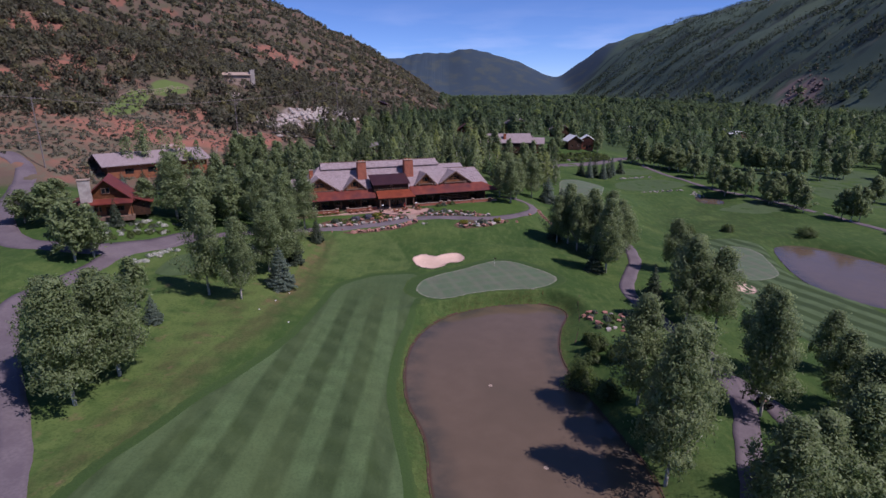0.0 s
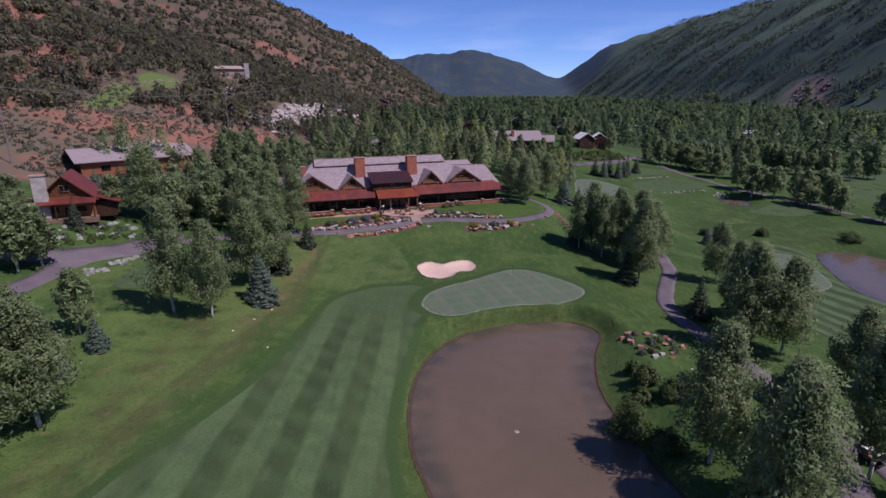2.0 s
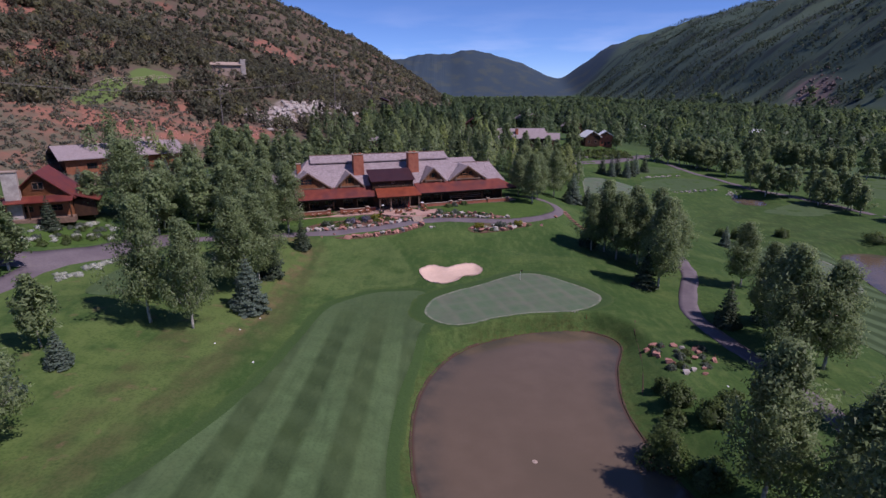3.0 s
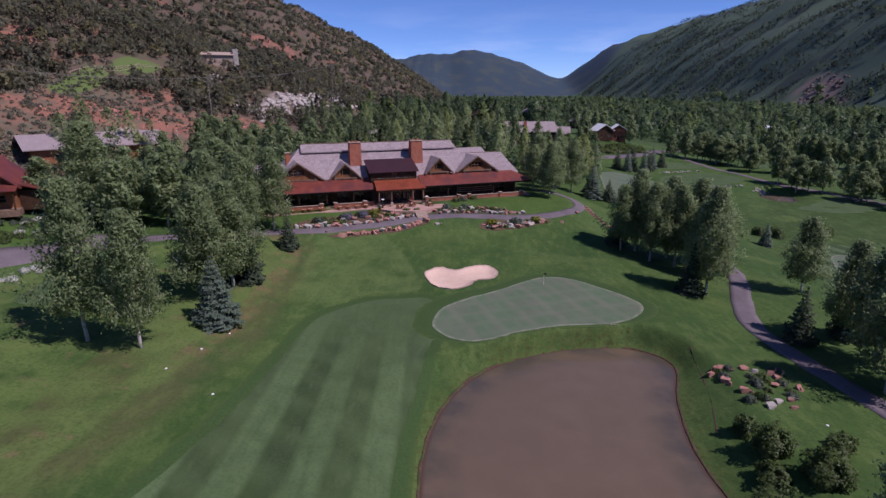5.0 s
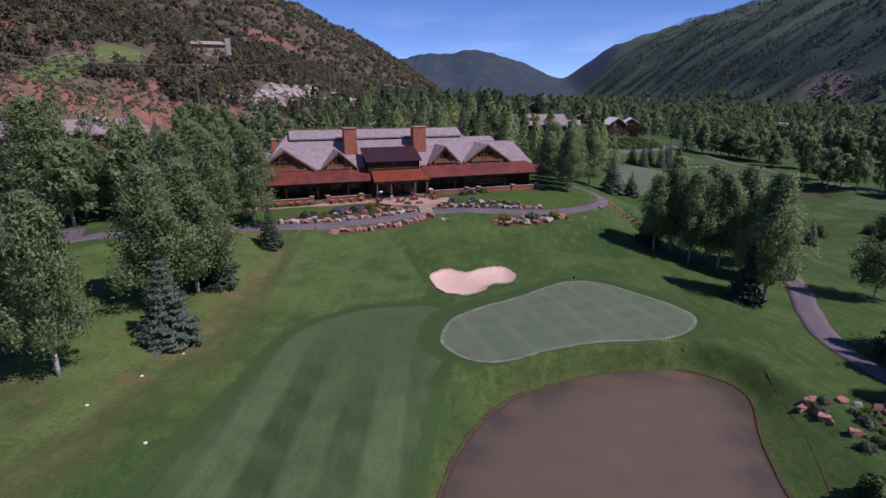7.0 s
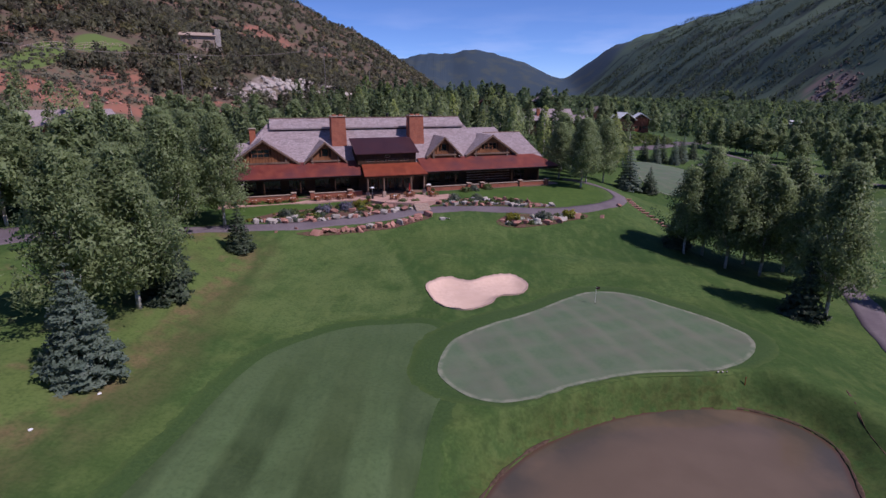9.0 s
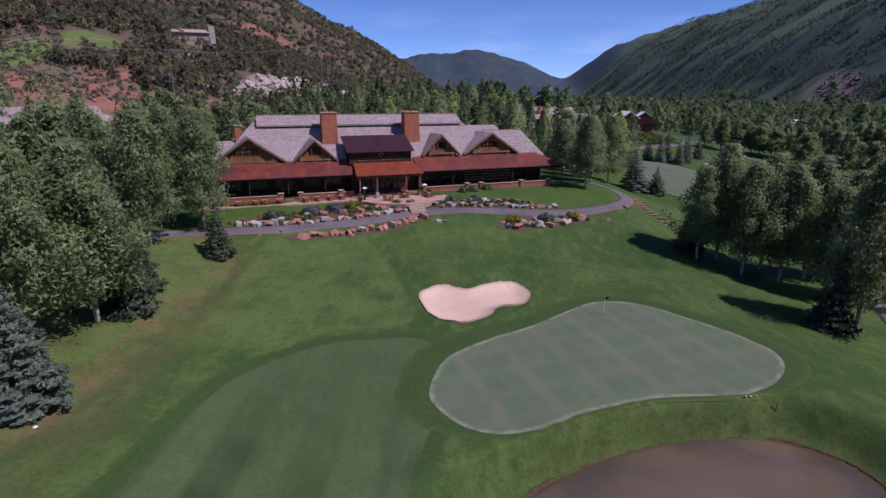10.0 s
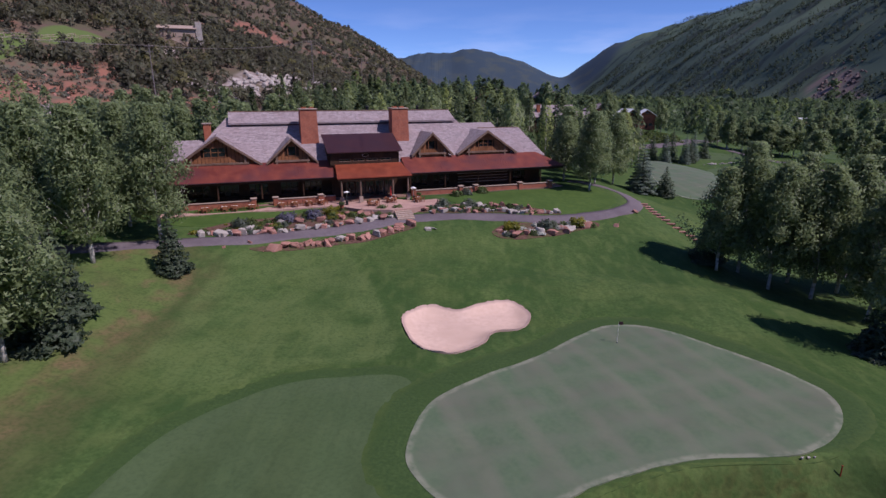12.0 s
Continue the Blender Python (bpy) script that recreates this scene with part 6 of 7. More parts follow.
BED_SE = closed_curve([(3.6, 167), (7, 170.4), (14, 172), (20.6, 173.6), (21.2, 172), (16, 169), (9, 165.6), (5, 165.4)])
BED_POND = closed_curve([(29, 105), (32, 107.4), (37, 107.6), (40.6, 106), (40, 101.6), (35.4, 97.4), (30.6, 97), (29.8, 101)])
BED_CABIN = closed_curve([(-86, 122.5), (-79.5, 126.5), (-73.5, 136), (-70.5, 143), (-73.5, 146), (-80, 141.5), (-84.5, 134), (-89, 127)])
for line, label in ((BED_W, "planted rock bed between lawn and path"), (BED_E, "planted rock bed between lawn and path"), (BED_SW, "strip of dark mulch with red boulders"), (BED_SE, "planted bed with red boulders below the path"), (BED_CABIN, "flowering garden bed before the cabin")):
    sheet("flower_bed", line, M["lawn"] if line is BED_CABIN else M["mulch"], 0.05, 1.0, label)


def rock_mesh(seed, mat):
    """A broken angular block, about 1 m across, lying on its flat side."""
    r = np.random.default_rng(seed)
    bm = bmesh.new()
    for k in range(16):
        p = r.uniform(-1, 1, 3)
        p = np.sign(p) * np.abs(p) ** 0.45
        p *= 0.5 / max(1.0, np.linalg.norm(p) / 1.28)
        bm.verts.new((p[0], p[1] * 0.88, p[2] * 0.72 + 0.26))
    made = bmesh.ops.convex_hull(bm, input=bm.verts[:])
    bmesh.ops.delete(bm, geom=[v for v in bm.verts if not v.link_faces], context="VERTS")
    bmesh.ops.bevel(bm, geom=bm.edges[:], offset=0.03, segments=1, affect="EDGES")
    bmesh.ops.triangulate(bm, faces=bm.faces[:])
    me = bpy.data.meshes.new("boulder")
    bm.to_mesh(me)
    bm.free()
    me.materials.append(M[mat])
    return me


RED_ROCKS = [rock_mesh(s, "boulder_red") for s in range(100, 106)]
PALE_ROCKS = [rock_mesh(s, "boulder_pale") for s in range(110, 114)]


def boulder(x, y, size, pale=False, flat=1.0, group="boulders of the beds"):
    me = (PALE_ROCKS if pale else RED_ROCKS)[int(rng.integers(0, 4 if pale else 6))]
    ob = new("boulder", me)
    ob.matrix_world = pose(x, y, ground_at(x, y) - 0.10 * size + 0.04, float(rng.uniform(-8, 8)), float(rng.uniform(-8, 8)), float(rng.uniform(0, 360)))
    ob.scale = (size * float(rng.uniform(0.9, 1.35)), size, size * flat * float(rng.uniform(0.8, 1.05)))
    return tagged(ob, "pale granite boulder in the planted bed" if pale else "red sandstone boulder in the planted bed", "boulder", group)


def along(points, n, jitter, sizes, pale_share, flat=1.0, skip=None):
    p = open_curve(points, 0.3)
    for k in range(n):
        i = int((k + 0.5 + 0.3 * rng.normal()) / n * (len(p) - 1))
        q = p[min(max(i, 0), len(p) - 1)] + rng.normal(size=2) * jitter
        if skip is None or not skip(q):
            boulder(float(q[0]), float(q[1]), float(rng.uniform(*sizes)), rng.uniform() < pale_share, flat)


along([(-37.5, 158.7), (-30, 161.6), (-22, 165.4), (-15.5, 168.6), (-12, 170.5)], 38, 0.22, (0.7, 1.7), 0.42)
along([(-33, 162.6), (-26, 166), (-19, 169.6), (-13, 172)], 18, 0.5, (0.8, 1.7), 0.2)
along([(-25.2, 158.2), (-19, 161.2), (-13.6, 164), (-9.6, 166.8)], 22, 0.25, (0.9, 1.8), 0.14)
boulder(-27.0, 157.3, 2.3, False, 0.75)
boulder(-8.9, 167.6, 1.8)
boulder(-10.7, 165.9, 1.5, False)
boulder(-6.2, 166.6, 1.4, True, 0.5)
boulder(-5.2, 167.0, 0.9, True, 0.5)
along([(-7, 173.4), (-1, 174.4), (6, 175), (12, 175.8), (15.6, 176.2)], 38, 0.35, (0.6, 1.4), 0.52)
along([(-3, 176.4), (4, 177), (10, 177)], 16, 0.4, (0.7, 1.5), 0.25)
along([(4, 166.9), (8, 166.6), (12, 168.4), (16, 170), (20.4, 172.4)], 15, 0.4, (0.9, 1.9), 0.3)
along([(29.6, 105), (31, 102.4), (31.8, 99.5), (34.6, 98.2), (38, 100.6), (39.6, 103)], 14, 0.5, (0.6, 1.3), 0.35)
along([(31, 106), (34, 106.4), (37, 105.6), (36, 102.4)], 9, 0.6, (0.6, 1.3), 0.3)
for x, y, s, pale in ((29.4, 179.2, 1.0, False), (24.2, 172.4, 0.9, False), (13.5, 115.3, 0.42, True), (14.0, 115.6, 0.36, True), (12.2, 115.0, 0.34, True), (20.7, 118.3, 0.22, True), (21.2, 118.4, 0.2, True), (21.7, 118.5, 0.2, True), (-30.4, 158.4, 0.7, False), (-33, 155.8, 0.6, False)):
    boulder(x, y, s, pale)

SHRUBS = {m: [quick_mesh("shrub", *shrub_mesh(70 + 7 * k + j, 480, 0.23), M[m]) for j in range(2)] for k, m in enumerate(("shrub", "sage", "lavender", "yellow", "blossom"))}
WORDS = {"shrub": "low green leafy shrub in a bed", "sage": "silver-grey shrub in a bed", "lavender": "violet-blue rounded shrub in a bed", "yellow": "bright yellow-green shrub in a bed", "blossom": "white-flowering shrub on the grass"}


def shrub(x, y, r, kind, high=1.0):
    ob = new("shrub", SHRUBS[kind][int(rng.integers(0, 2))])
    ob.matrix_world = pose(x, y, ground_at(x, y) - 0.02, 0, 0, float(rng.uniform(0, 360)))
    ob.scale = (r, r * float(rng.uniform(0.85, 1.15)), r * high)
    return tagged(ob, WORDS[kind], "shrub", "shrubs of the beds")


def inside(line, n, sizes, kinds, high=(0.7, 1.1)):
    lo, hi = line.min(0), line.max(0)
    made = 0
    while made < n:
        q = rng.uniform(lo, hi)
        if beyond(q[0], q[1], line)[0] < -0.4:
            shrub(float(q[0]), float(q[1]), float(rng.uniform(*sizes)), kinds[int(rng.integers(0, len(kinds)))], float(rng.uniform(*high)))
            made += 1


inside(BED_W, 84, (0.3, 0.85), ("shrub", "shrub", "sage", "shrub", "yellow"))
inside(BED_E, 66, (0.3, 0.8), ("shrub", "sage", "sage", "shrub"))
inside(BED_SE, 24, (0.4, 0.9), ("shrub", "sage", "shrub", "blossom"))
inside(BED_POND, 20, (0.4, 1.0), ("shrub", "shrub", "sage"))
inside(BED_CABIN, 66, (0.45, 1.05), ("shrub", "blossom", "blossom", "sage", "shrub"))
for x, y, r, kind in ((-27.6, 166.6, 1.5, "lavender"), (-23.8, 168.6, 1.5, "lavender"), (-21.6, 170.6, 1.35, "yellow"), (-33.4, 163.2, 1.3, "sage"), (6.8, 168.2, 1.5, "yellow"), (17.6, 171.6, 1.4, "yellow"), (12.8, 170.4, 1.4, "sage"),
                      (-13.8, 172.6, 1.3, "shrub"), (-11.4, 173.2, 1.2, "shrub"), (-4, 176.6, 1.2, "sage"), (0.5, 177, 1.2, "sage"), (3.2, 185.4, 1.2, "shrub"), (0.2, 183.6, 1.1, "sage"), (-1.5, 182.6, 1.0, "shrub")):
    shrub(x, y, r, kind)
for k in range(30):
    shrub(-70.4 + 0.11 * k + float(rng.normal()) * 0.9, 116.6 + 0.39 * k + float(rng.normal()) * 0.9, float(rng.uniform(0.4, 0.8)), "blossom", 1.0)
# round bushes by the pond
for x, y, r, h in ((22.9, 80.5, 2.6, 1.8), (27.5, 93.4, 1.1, 1.7), (28.2, 89.6, 1.8, 1.8), (33.4, 88.2, 1.4, 1.6), (30.5, 85.0, 2.0, 1.5), (26.6, 86.4, 1.4, 1.2), (36, 90.5, 1.2, 1.3), (26, 76, 2.2, 1.4), (60, 118, 1.6, 1.2), (133, 191, 3.4, 1.0), (107, 197, 2.3, 1.1), (92, 196, 2.4, 1.2), (88, 198, 2.0, 1.1)):
    ob = tagged(new("bush", quick_mesh("bush", *shrub_mesh(int(90 + 3 * x), int(1500 * min(r, 2.2)), 0.26 / r, 1.0, h), M["shrub"])), "leafy green bush on the grass near the pond", "bush", "bushes near the ponds")
    ob.matrix_world = pose(x, y, ground_at(x, y) - 0.02)
    ob.scale = (r, r, r)

# the flagstick and small course things
fl = thing("flagstick", (13.6, 136.2, ground_at(13.6, 136.2) + 0.045), 0, "thin pale flagstick with a small dark flag in the hole", "flagstick")
part("pole", tube((0, 0, 0), (0, 0, 2.25), 0.022, 0.016, None, 6), M["white"], fl)
part("flag", box(-0.02, 0.42, -0.012, 0.012, 1.92, 2.25), M["rust_dark"], fl, "small dark red flag")
# flat black disc on the grass stands in for the shaded inside of the hole
part("cup", tube((0, 0, 0.004), (0, 0, 0.012), 0.09, 0.09, None, 12), M["black"], fl)
for x, y in ((-29.5, 95.0), (-36.1, 98.4), (-33.3, 109.7), (-34.6, 104.1), (37.5, 94.8)):
    mk = thing("yardage_marker", (x, y, ground_at(x, y) + 0.03), 0, "flat white disc set in the grass", "marker", "yardage markers")
    part("disc", tube((0, 0, 0), (0, 0, 0.04), 0.16, 0.14, None, 14), M["white"], mk)
for x, y in ((23.3, 118.0),):
    st = thing("hazard_stake", (x, y, ground_at(x, y)), 0, "short red hazard stake by the pond", "stake", "hazard stakes")
    part("post", box(-0.03, 0.03, -0.03, 0.03, -0.2, 0.8), M["rust_bright"], st)
    part("cap", box(-0.045, 0.045, -0.045, 0.045, 0.8, 0.85), M["rust_bright"], st)


for x, y in ((8.0, 80.7), (13.6, 60.1)):
    buoy = thing("float", (x, y, POND_Z), 0, "small pale float lying on the pond water", "float", "floats on the pond")
    part("body", tube((0, 0, -0.1), (0, 0, 0.10), 0.16, 0.10, None, 12), M["stone_cap"], buoy)
    part("plate", tube((0, 0, 0.0), (0, 0, 0.03), 0.34, 0.32, None, 14), M["stone_cap"], buoy)


def golf_cart(at, turn):
    c = thing("golf_cart", at, turn, "black golf cart with a white roof parked on the path", "golf cart")
    body = part("body", box(-0.62, 0.62, -1.25, 1.25, 0.28, 0.62, bevel=0.08), M["black"], c)
    part("front_cowl", slab([(-0.58, 0.55, 0.62), (0.58, 0.55, 0.62), (0.5, 1.25, 0.62), (-0.5, 1.25, 0.62)][::-1], 0.02), M["black"], c)
    part("dashboard", box(-0.56, 0.56, 0.50, 0.72, 0.6, 0.98, bevel=0.05), M["black"], c)
    part("seat", box(-0.55, 0.55, -0.55, 0.0, 0.62, 0.78, bevel=0.05), M["trim"], c, "tan seat")
    part("backrest", box(-0.55, 0.55, -0.62, -0.5, 0.78, 1.2, bevel=0.04), M["trim"], c)
    part("bag_rack", box(-0.5, 0.5, -1.2, -0.7, 0.62, 0.95, bevel=0.03), M["black"], c)
    rf = part("roof", box(-0.64, 0.64, -1.1, 0.95, 1.82, 1.93, bevel=0.05), M["white"], c, "white moulded roof")
    for x in (-0.56, 0.56):
        for y, y2 in ((0.68, 0.62), (-0.75, -0.8)):
            part("roof_post", tube((x, y, 0.62), (x, y2, 1.83), 0.022, 0.022, None, 6), M["black"], c)
        for y in (0.85, -0.8):
            w = part("wheel", tube((x - 0.1, y, 0.23), (x + 0.1, y, 0.23), 0.23, 0.23, None, 16), M["black"], c)
            part("hub", tube((x - 0.115, y, 0.23), (x + 0.115, y, 0.23), 0.1, 0.1, None, 12), M["steel"], w)
    part("steering_wheel", tube((-0.28, 0.42, 1.0), (-0.28, 0.46, 1.03), 0.17, 0.17, None, 14), M["black"], c)
    return c


cart_xy = (50.2, 74.0)
golf_cart((*cart_xy, ground_at(*cart_xy) + 0.06), -160)
bx, by = 47.9, 76.0
bo = thing("bollard", (bx, by, ground_at(bx, by)), 0, "dark timber post beside the cart path", "post")
part("post", box(-0.09, 0.09, -0.09, 0.09, -0.2, 1.3, bevel=0.02), M["black"], bo)
part("cap", box(-0.11, 0.11, -0.11, 0.11, 1.3, 1.36), M["black"], bo)
# stepping stones down from the path
for k in range(12):
    t = k / 11
    x, y = 33.6 + 4.6 * t - 1.2 * math.sin(t * 3), 186.5 - 13.5 * t
    ob = tagged(mesh_object("stepping_stone", [(a * 1.0, b * 0.35, c * 0.14) for a, b, c in ((-.5, -.5, 0), (.5, -.45, 0), (.45, .5, 0), (-.5, .45, 0), (-.5, -.5, 1), (.5, -.45, 1), (.45, .5, 1), (-.5, .45, 1))], [(3, 2, 1, 0), (4, 5, 6, 7), (0, 1, 5, 4), (1, 2, 6, 5), (2, 3, 7, 6), (3, 0, 4, 7)], M["boulder_red"]), "flat red sandstone step set in the slope", "step", "steps down the slope")
    ob.matrix_world = pose(x, y, ground_at(x, y) + 0.02, 0, 0, -20 + 10 * t)
    ob.scale = (1.5, 2.2, 1.5)


# ---- other buildings ----
def cabin_house(name, at, turn, w, d, wall_h, rise, roof_mat, wall_mat, label, chimney_at=None, stone="stone_cap", porch_mat=None, stack=0.8):
    """A gabled house: walls with real windows, two roof slopes, boarded gables, chimney and porch roof."""
    c = thing(name, at, turn, label, "house")
    holes = [(-w * 0.34, -w * 0.14, 0.9, 2.3), (w * 0.14, w * 0.34, 0.9, 2.3)]
    part("wall", wall_with_holes(-w / 2, w / 2, -1.0, wall_h, holes, -d / 2, 0.3), M[wall_mat], c)
    part("wall", box(-w / 2, w / 2, d / 2 - 0.3, d / 2, -1.0, wall_h), M[wall_mat], c)
    for s in (-1, 1):
        part("wall", box(s * w / 2 - (0.3 if s > 0 else 0), s * w / 2 + (0 if s > 0 else 0.3), -d / 2 + 0.3, d / 2 - 0.3, -1.0, wall_h), M[wall_mat], c)
    for a, b, e, f in holes:
        window("window", c, a, b, e, f, -d / 2 + 0.04, 2, 2, M["trim"])
    part("door", box(-0.5, 0.5, -d / 2 - 0.06, -d / 2 - 0.01, 0, 2.1), M["log"], c)
    ov = 0.9
    for s in (-1, 1):
        k = rise / (w / 2)
        cs = [(0, -d / 2 - ov, wall_h + rise), (s * (w / 2 + ov), -d / 2 - ov, wall_h - k * ov), (s * (w / 2 + ov), d / 2 + ov, wall_h - k * ov), (0, d / 2 + ov, wall_h + rise)]
        part("roof", slab(cs if s > 0 else cs[::-1], 0.25), M[roof_mat], c)
    for s in (-1, 1):
        bm = bmesh.new()
        y = s * (d / 2 - 0.15)
        f = [bm.verts.new(p) for p in ((-w / 2, y, wall_h - 0.05), (w / 2, y, wall_h - 0.05), (0, y, wall_h + rise - 0.25))]
        bm.faces.new(f)
        bmesh.ops.solidify(bm, geom=bm.faces[:], thickness=0.2)
        part("gable_wall", bm, M["cedar"], c, "orange boarded gable")
    window("window", c, -w * 0.09, w * 0.09, wall_h + rise * 0.25, wall_h + rise * 0.55, -d / 2 - 0.06, 2, 1, M["trim"])
    if porch_mat:
        part("porch_roof", slab([(-w / 2 - 0.6, -d / 2 - 3.0, wall_h - 1.0), (w / 2 + 0.6, -d / 2 - 3.0, wall_h - 1.0), (w / 2 + 0.6, -d / 2, wall_h - 0.1), (-w / 2 - 0.6, -d / 2, wall_h - 0.1)], 0.15), M[porch_mat], c)
        for k in range(4):
            x = -w / 2 + k * w / 3
            part("porch_post", tube((x, -d / 2 - 2.7, -1), (x, -d / 2 - 2.7, wall_h - 1.05), 0.14, 0.12), M["log"], c)
        part("porch_floor", box(-w / 2 - 0.5, w / 2 + 0.5, -d / 2 - 3.0, -d / 2, -1.2, -0.1), M["trim"], c)
    if chimney_at:
        x, y = chimney_at
        h = part("chimney", box(x - stack, x + stack, y - 0.7, y + 0.7, -0.5, wall_h + rise + 0.2, bevel=0.06), M[stone], c, "stone chimney")
        part("chimney_cap", box(x - stack - 0.15, x + stack + 0.15, y - 0.85, y + 0.85, wall_h + rise + 0.2, wall_h + rise + 0.45), M["stone_cap"], h)
    return c


def on_land(x, y, up=0.0):
    return (x, y, ground_at(x, y) + up)


cb = cabin_house("cabin", on_land(-89.3, 142.7, 0.5), 25, 10.8, 11.6, 4.4, 4.9, "rust", "cedar", "orange cedar cabin with red metal roof and stone chimney", (-4.3, -6.6), "boulder_pale", "rust", 1.3)
part("lean_to_roof", slab([(5.6, -5.8, 4.2), (10.4, -5.8, 2.7), (10.4, 5, 2.7), (5.6, 5, 4.2)], 0.2), M["rust"], cb, "low red side roof")
part("lean_to_wall", box(5.5, 9.4, -4.8, 4.4, -0.8, 2.8), M["log"], cb)
part("lean_to_roof", slab([(-5.6, -5.8, 4.1), (-5.6, 5, 4.1), (-9.2, 5, 2.9), (-9.2, -5.8, 2.9)], 0.2), M["rust"], cb)
part("lean_to_wall", box(-8.4, -5.5, -4.8, 4.4, -0.8, 2.9), M["log"], cb)


def hall(at, turn, length, wide, label):
    c = thing("hall", at, turn, label, "building")
    part("wall", wall_with_holes(0, length, -2.0, 5.2, [(6 + 8 * k, 9 + 8 * k, 1.2, 3.2) for k in range(int(length / 8) - 1)], -wide / 2, 0.4), M["timber"], c)
    for k in range(int(length / 8) - 1):
        window("window", c, 6 + 8 * k, 9 + 8 * k, 1.2, 3.2, -wide / 2 + 0.05, 3, 1, M["log"])
    part("wall", box(0, length, wide / 2 - 0.4, wide / 2, -2.0, 5.2), M["timber"], c)
    for x in (0.0, length - 0.4):
        bm = bmesh.new()
        f = [bm.verts.new(p) for p in ((x, -wide / 2, -2), (x, wide / 2, -2), (x, wide / 2, 5.2), (x, 0, 8.2), (x, -wide / 2, 5.2))]
        bm.faces.new(f)
        bmesh.ops.solidify(bm, geom=bm.faces[:], thickness=0.4)
        part("end_wall", bm, M["timber"], c, "red-brown boarded end wall")
    for s in (-1, 1):
        cs = [(-2, 0, 8.6), (-2, s * (wide / 2 + 1.6), 4.9), (length + 1.5, s * (wide / 2 + 1.6), 4.9), (length + 1.5, 0, 8.6)]
        part("roof", slab(cs if s < 0 else cs[::-1], 0.3), M["shake"], c, "low grey shake roof")
    return c


hall((-133.1, 210.1, 12.4), 44, 37, 20, "long low hall with grey roof behind the cabin")
cabin_house("house", on_land(40, 338, 2.0), 96, 14, 26, 6.0, 4.4, "shake", "log", "large brown timber house with grey roof", (-4.2, 3.0), "brick", "shake")
cabin_house("house", on_land(56, 346, 0.0), 80, 11, 14, 5.0, 3.0, "shake", "brick", "brown timber house with grey roof", (3.5, 0.0), "stone_cap")
cabin_house("house", on_land(95, 450, 1.0), 20, 11, 12, 6.5, 3.4, "shake", "log", "timber house with pale grey roof among trees", (2.5, 1.0), "boulder_pale")
cabin_house("house", on_land(83, 352, 0.5), 10, 9, 9, 5.0, 3.0, "white", "log", "small timber house with white roof")
cabin_house("house", on_land(93.5, 357, 0.3), -10, 8, 9, 6.0, 2.6, "white", "brick", "narrow red house with white roof")
cabin_house("house", on_land(52, 395, 4.0), 30, 11, 10, 5.0, 3.0, "shake", "log", "timber house with grey roof among trees")
cabin_house("house", on_land(14, 352, 2.0), 0, 10, 10, 6.0, 3.5, "rust", "cedar", "timber house with red roof among trees")
cabin_house("house", on_land(300, 560, 0.0), 15, 14, 10, 4.0, 2.6, "white", "trim", "low pale house on the valley floor")
cabin_house("house", on_land(215, 640, 0.0), -15, 16, 10, 4.0, 2.6, "white", "trim", "low pale house on the valley floor")
cabin_house("house", on_land(-62, 292, 0.0), 30, 24, 12, 4.0, 2.6, "rust_dark", "log", "long dark lodge behind the aspen wood")
cabin_house("house", on_land(-30, 300, 0.0), 10, 26, 14, 5.0, 3.4, "shake", "log", "long shake-roofed building behind the clubhouse")
hh = cabin_house("house", on_land(-136, 369, 2.2), -68, 9, 19, 3.2, 1.5, "stone_cap", "stone_cap", "long pale stucco house on the hillside")
part("tower", box(0.8, 4.2, 9.7, 12.6, -4.5, 6.2, bevel=0.1), M["boulder_pale"], hh, "square pale tower")
part("foundation", box(-4.4, 4.4, -9.4, 9.4, -5.0, -0.9), M["stone_cap"], hh, "pale retaining wall")
part("garage", box(-3.5, 4.0, -16.0, -10.5, -4.5, 2.2, bevel=0.05), M["stone_cap"], hh, "low pale side wing")
cabin_house("house", on_land(-72, 640, 0.0), 0, 16, 10, 4.0, 3.0, "rust_dark", "log", "dark house high on the slope")

# power poles and wires on the hillside
POLES = [(-145.5, 198.0, 25), (-106.5, 286, 20), (-71, 376, 21), (-60, 470, 22)]
TOPS = []
for x, y, h in POLES:
    z = ground_at(x, y)
    p = thing("power_pole", (x, y, z), 0, "tall grey timber power pole with cross arms", "pole", "power poles")
    part("post", tube((0, 0, -1), (0, 0, h), 0.24, 0.15, None, 8), M["pole_wood"], p)
    for k, dz in enumerate((0.6, 2.4)):
        arm = part("cross_arm", box(-1.5, 1.5, -0.08, 0.08, h - dz - 0.1, h - dz + 0.1), M["pole_wood"], p)
        for s in (-1, 0, 1):
            part("insulator", tube((s * 1.3, 0, h - dz + 0.1), (s * 1.3, 0, h - dz + 0.32), 0.06, 0.05, None, 6), M["stone_cap"], arm)
    TOPS.append((x, y, z + h - 0.3))
TOPS = [(-235, 120, 60)] + TOPS + [(-50, 640, 45)]
for a, b in zip(TOPS, TOPS[1:]):
    for s in (-1.3, 0, 1.3):
        bm = bmesh.new()
        pts = []
        for k in range(13):
            t = k / 12
            pts.append(Vector((a[0] + (b[0] - a[0]) * t + s, a[1] + (b[1] - a[1]) * t, a[2] + (b[2] - a[2]) * t - 9 * t * (1 - t))))
        for p, q in zip(pts, pts[1:]):
            tube(p, q, 0.03, 0.03, bm, 3)
        bmesh.ops.remove_doubles(bm, verts=bm.verts, dist=0.02)
        tagged(part("power_line", bm, M["pole_wood"], None), "thin grey power line hung between poles", "cable", "power lines")


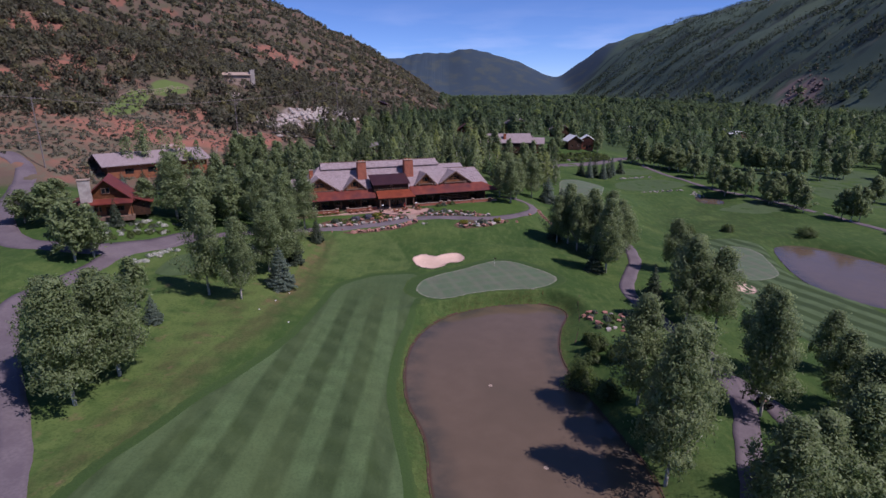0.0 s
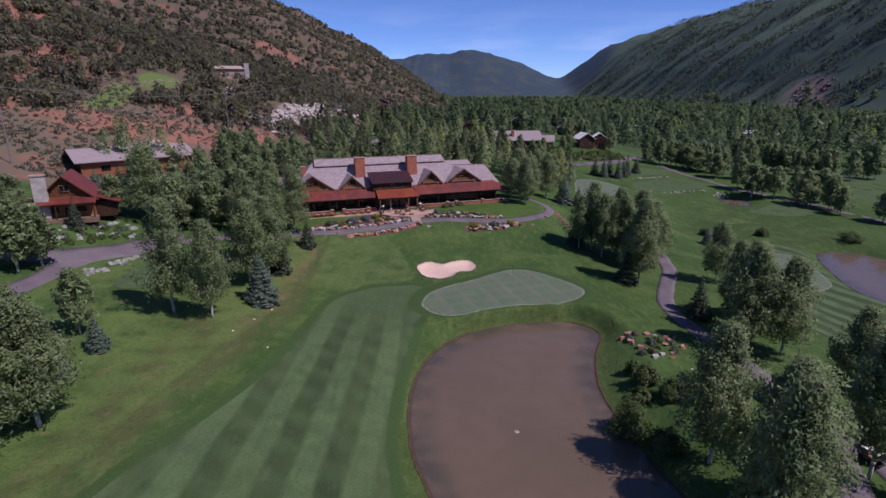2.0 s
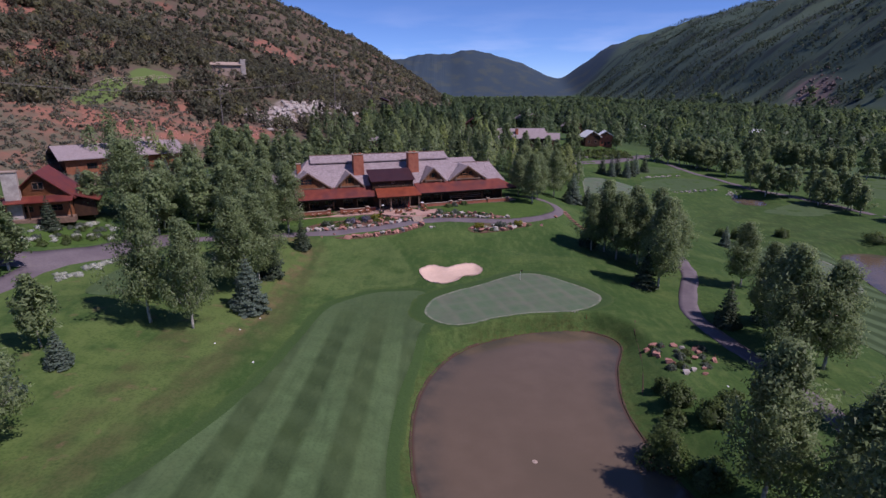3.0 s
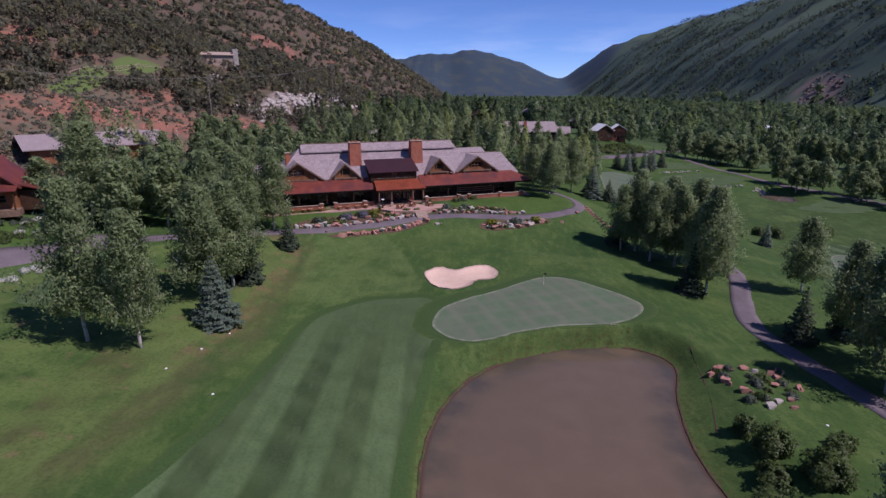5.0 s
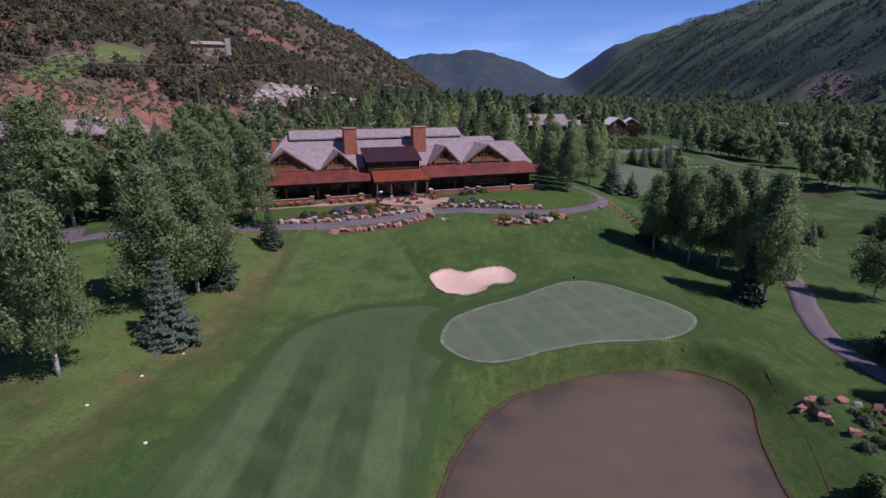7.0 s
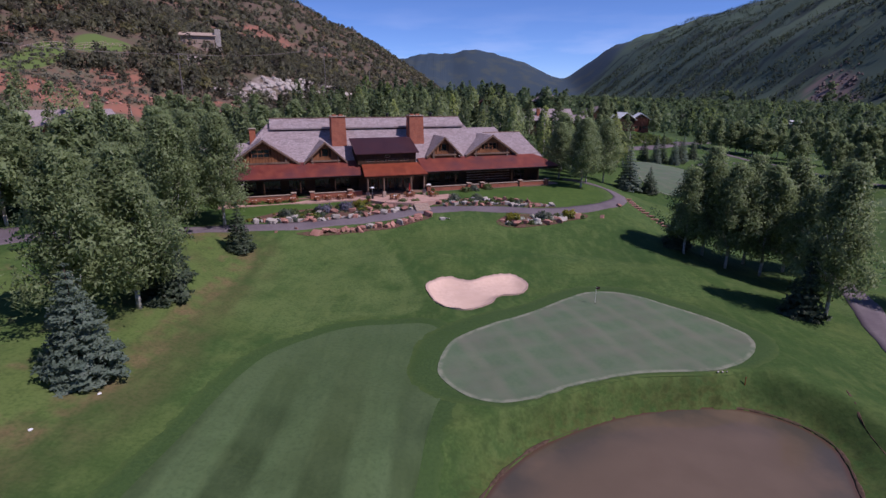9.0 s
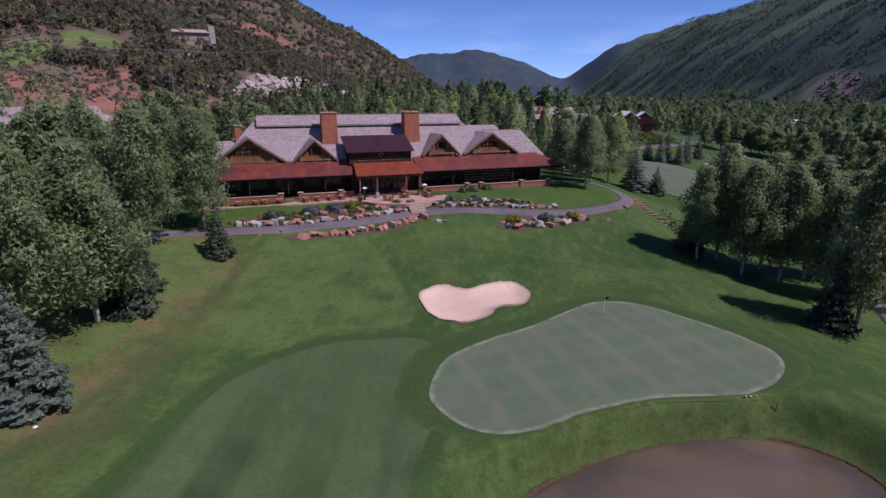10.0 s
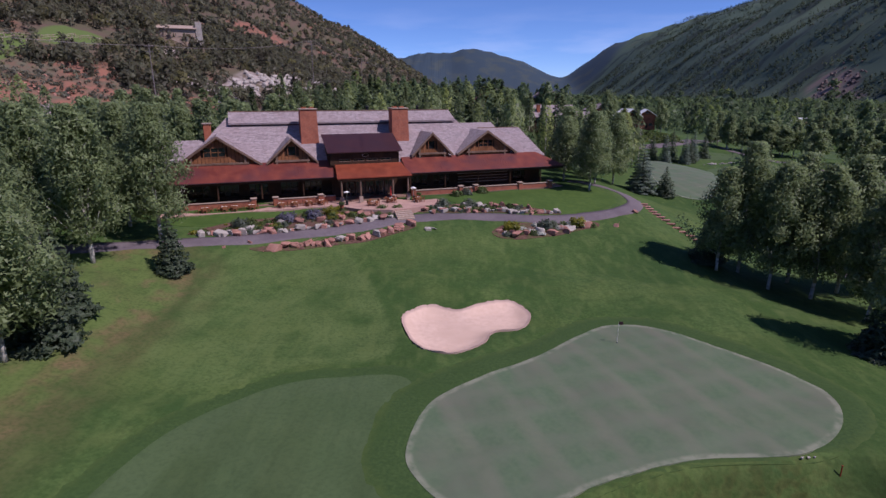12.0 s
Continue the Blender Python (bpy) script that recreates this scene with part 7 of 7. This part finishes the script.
# pale rock outcrops on the hill and far bed stones
def outcrop(name, spots, n, size, mat, seed, label):
    r = np.random.default_rng(seed)
    vs, fs = [], []
    base = RED_ROCKS[0] if mat == "boulder_red" else PALE_ROCKS[0]
    co = np.array([v.co[:] for v in base.vertices])
    fc = np.array([p.vertices[:] for p in base.polygons])
    for cx, cy, rx, ry, turn in spots:
        for _ in range(n):
            u, v = r.normal(size=2) * 0.5
            c, s = math.cos(turn), math.sin(turn)
            x, y = cx + u * rx * c - v * ry * s, cy + u * rx * s + v * ry * c
            k = size * r.uniform(0.4, 1.3)
            q = r.normal(size=(3, 3))
            q, _u = np.linalg.qr(q)
            p = (co @ q) * k * np.array([1, 1, 0.9]) + np.array([x, y, ground_at(x, y)])
            fs.append(fc + sum(len(a) for a in vs))
            vs.append(p)
    ob = new(name, quick_mesh(name, np.vstack(vs), np.vstack(fs), None, M[mat]))
    return tagged(ob, label, "rocks", kind="stuff")


outcrop("cliff_rocks", [(-92, 338, 11, 34, -0.35), (-78, 395, 10, 44, -0.2), (-84, 368, 10, 30, -0.3), (-70, 370, 12, 22, -0.4), (-89, 318, 8, 14, -0.2)], 70, 3.0, "boulder_pale", 5, "broken pale grey cliff rocks on the hillside")
outcrop("bed_stones", [(104.6, 295.6, 12, 1.4, 0.17), (111, 266, 16, 1.6, 0.23), (126, 266, 4, 3, 0.2), (76, 329, 20, 1.6, 0.35), (60, 322, 10, 1.6, 0.5)], 30, 1.1, "boulder_pale", 8, "pale stones and white flowers in far beds")
outcrop("slope_stones", [(-128, 262, 34, 13, 0.55), (-103, 287, 22, 8, 0.8)], 70, 1.0, "boulder_red", 9, "scattered red stones on the bare slope")
outcrop("cliff_rocks", [(772, 1200, 60, 14, 0.5), (790, 1240, 70, 16, 0.4), (770, 1160, 50, 10, 0.6)], 34, 6.0, "cliff", 15, "grey-pink cliff rocks at the mountain foot")
# meadow fences on the hill
for k in range(3):
    f = thing("fence", (0, 0, 0), 0, "white rail fence on the hillside meadow", "fence", "meadow fences")
    a, b = Vector((-164 + 4 * k, 284 + 6 * k, 0)), Vector((-152 + 3 * k, 318 + 6 * k, 0))
    prev = None
    for j in range(9):
        p = a.lerp(b, j / 8)
        p.z = ground_at(p.x, p.y)
        part("post", box(p.x - 0.1, p.x + 0.1, p.y - 0.1, p.y + 0.1, p.z - 0.3, p.z + 1.2), M["stone_cap"], f)
        if prev is not None:
            part("rail", tube(prev + Vector((0, 0, 1.0)), p + Vector((0, 0, 1.0)), 0.09, 0.09, None, 5), M["stone_cap"], f)
        prev = p

for x, y, h in ((76, 297, 10), (79.5, 293, 11), (83.5, 297, 12), (87, 293, 11), (91, 298, 10), (95, 304, 11), (101, 308, 9)):
    plant((BLUE_SPRUCES if h == 11 else SPRUCES)[h % 2], x, y, h, 2.8, 9.0, 2.7)
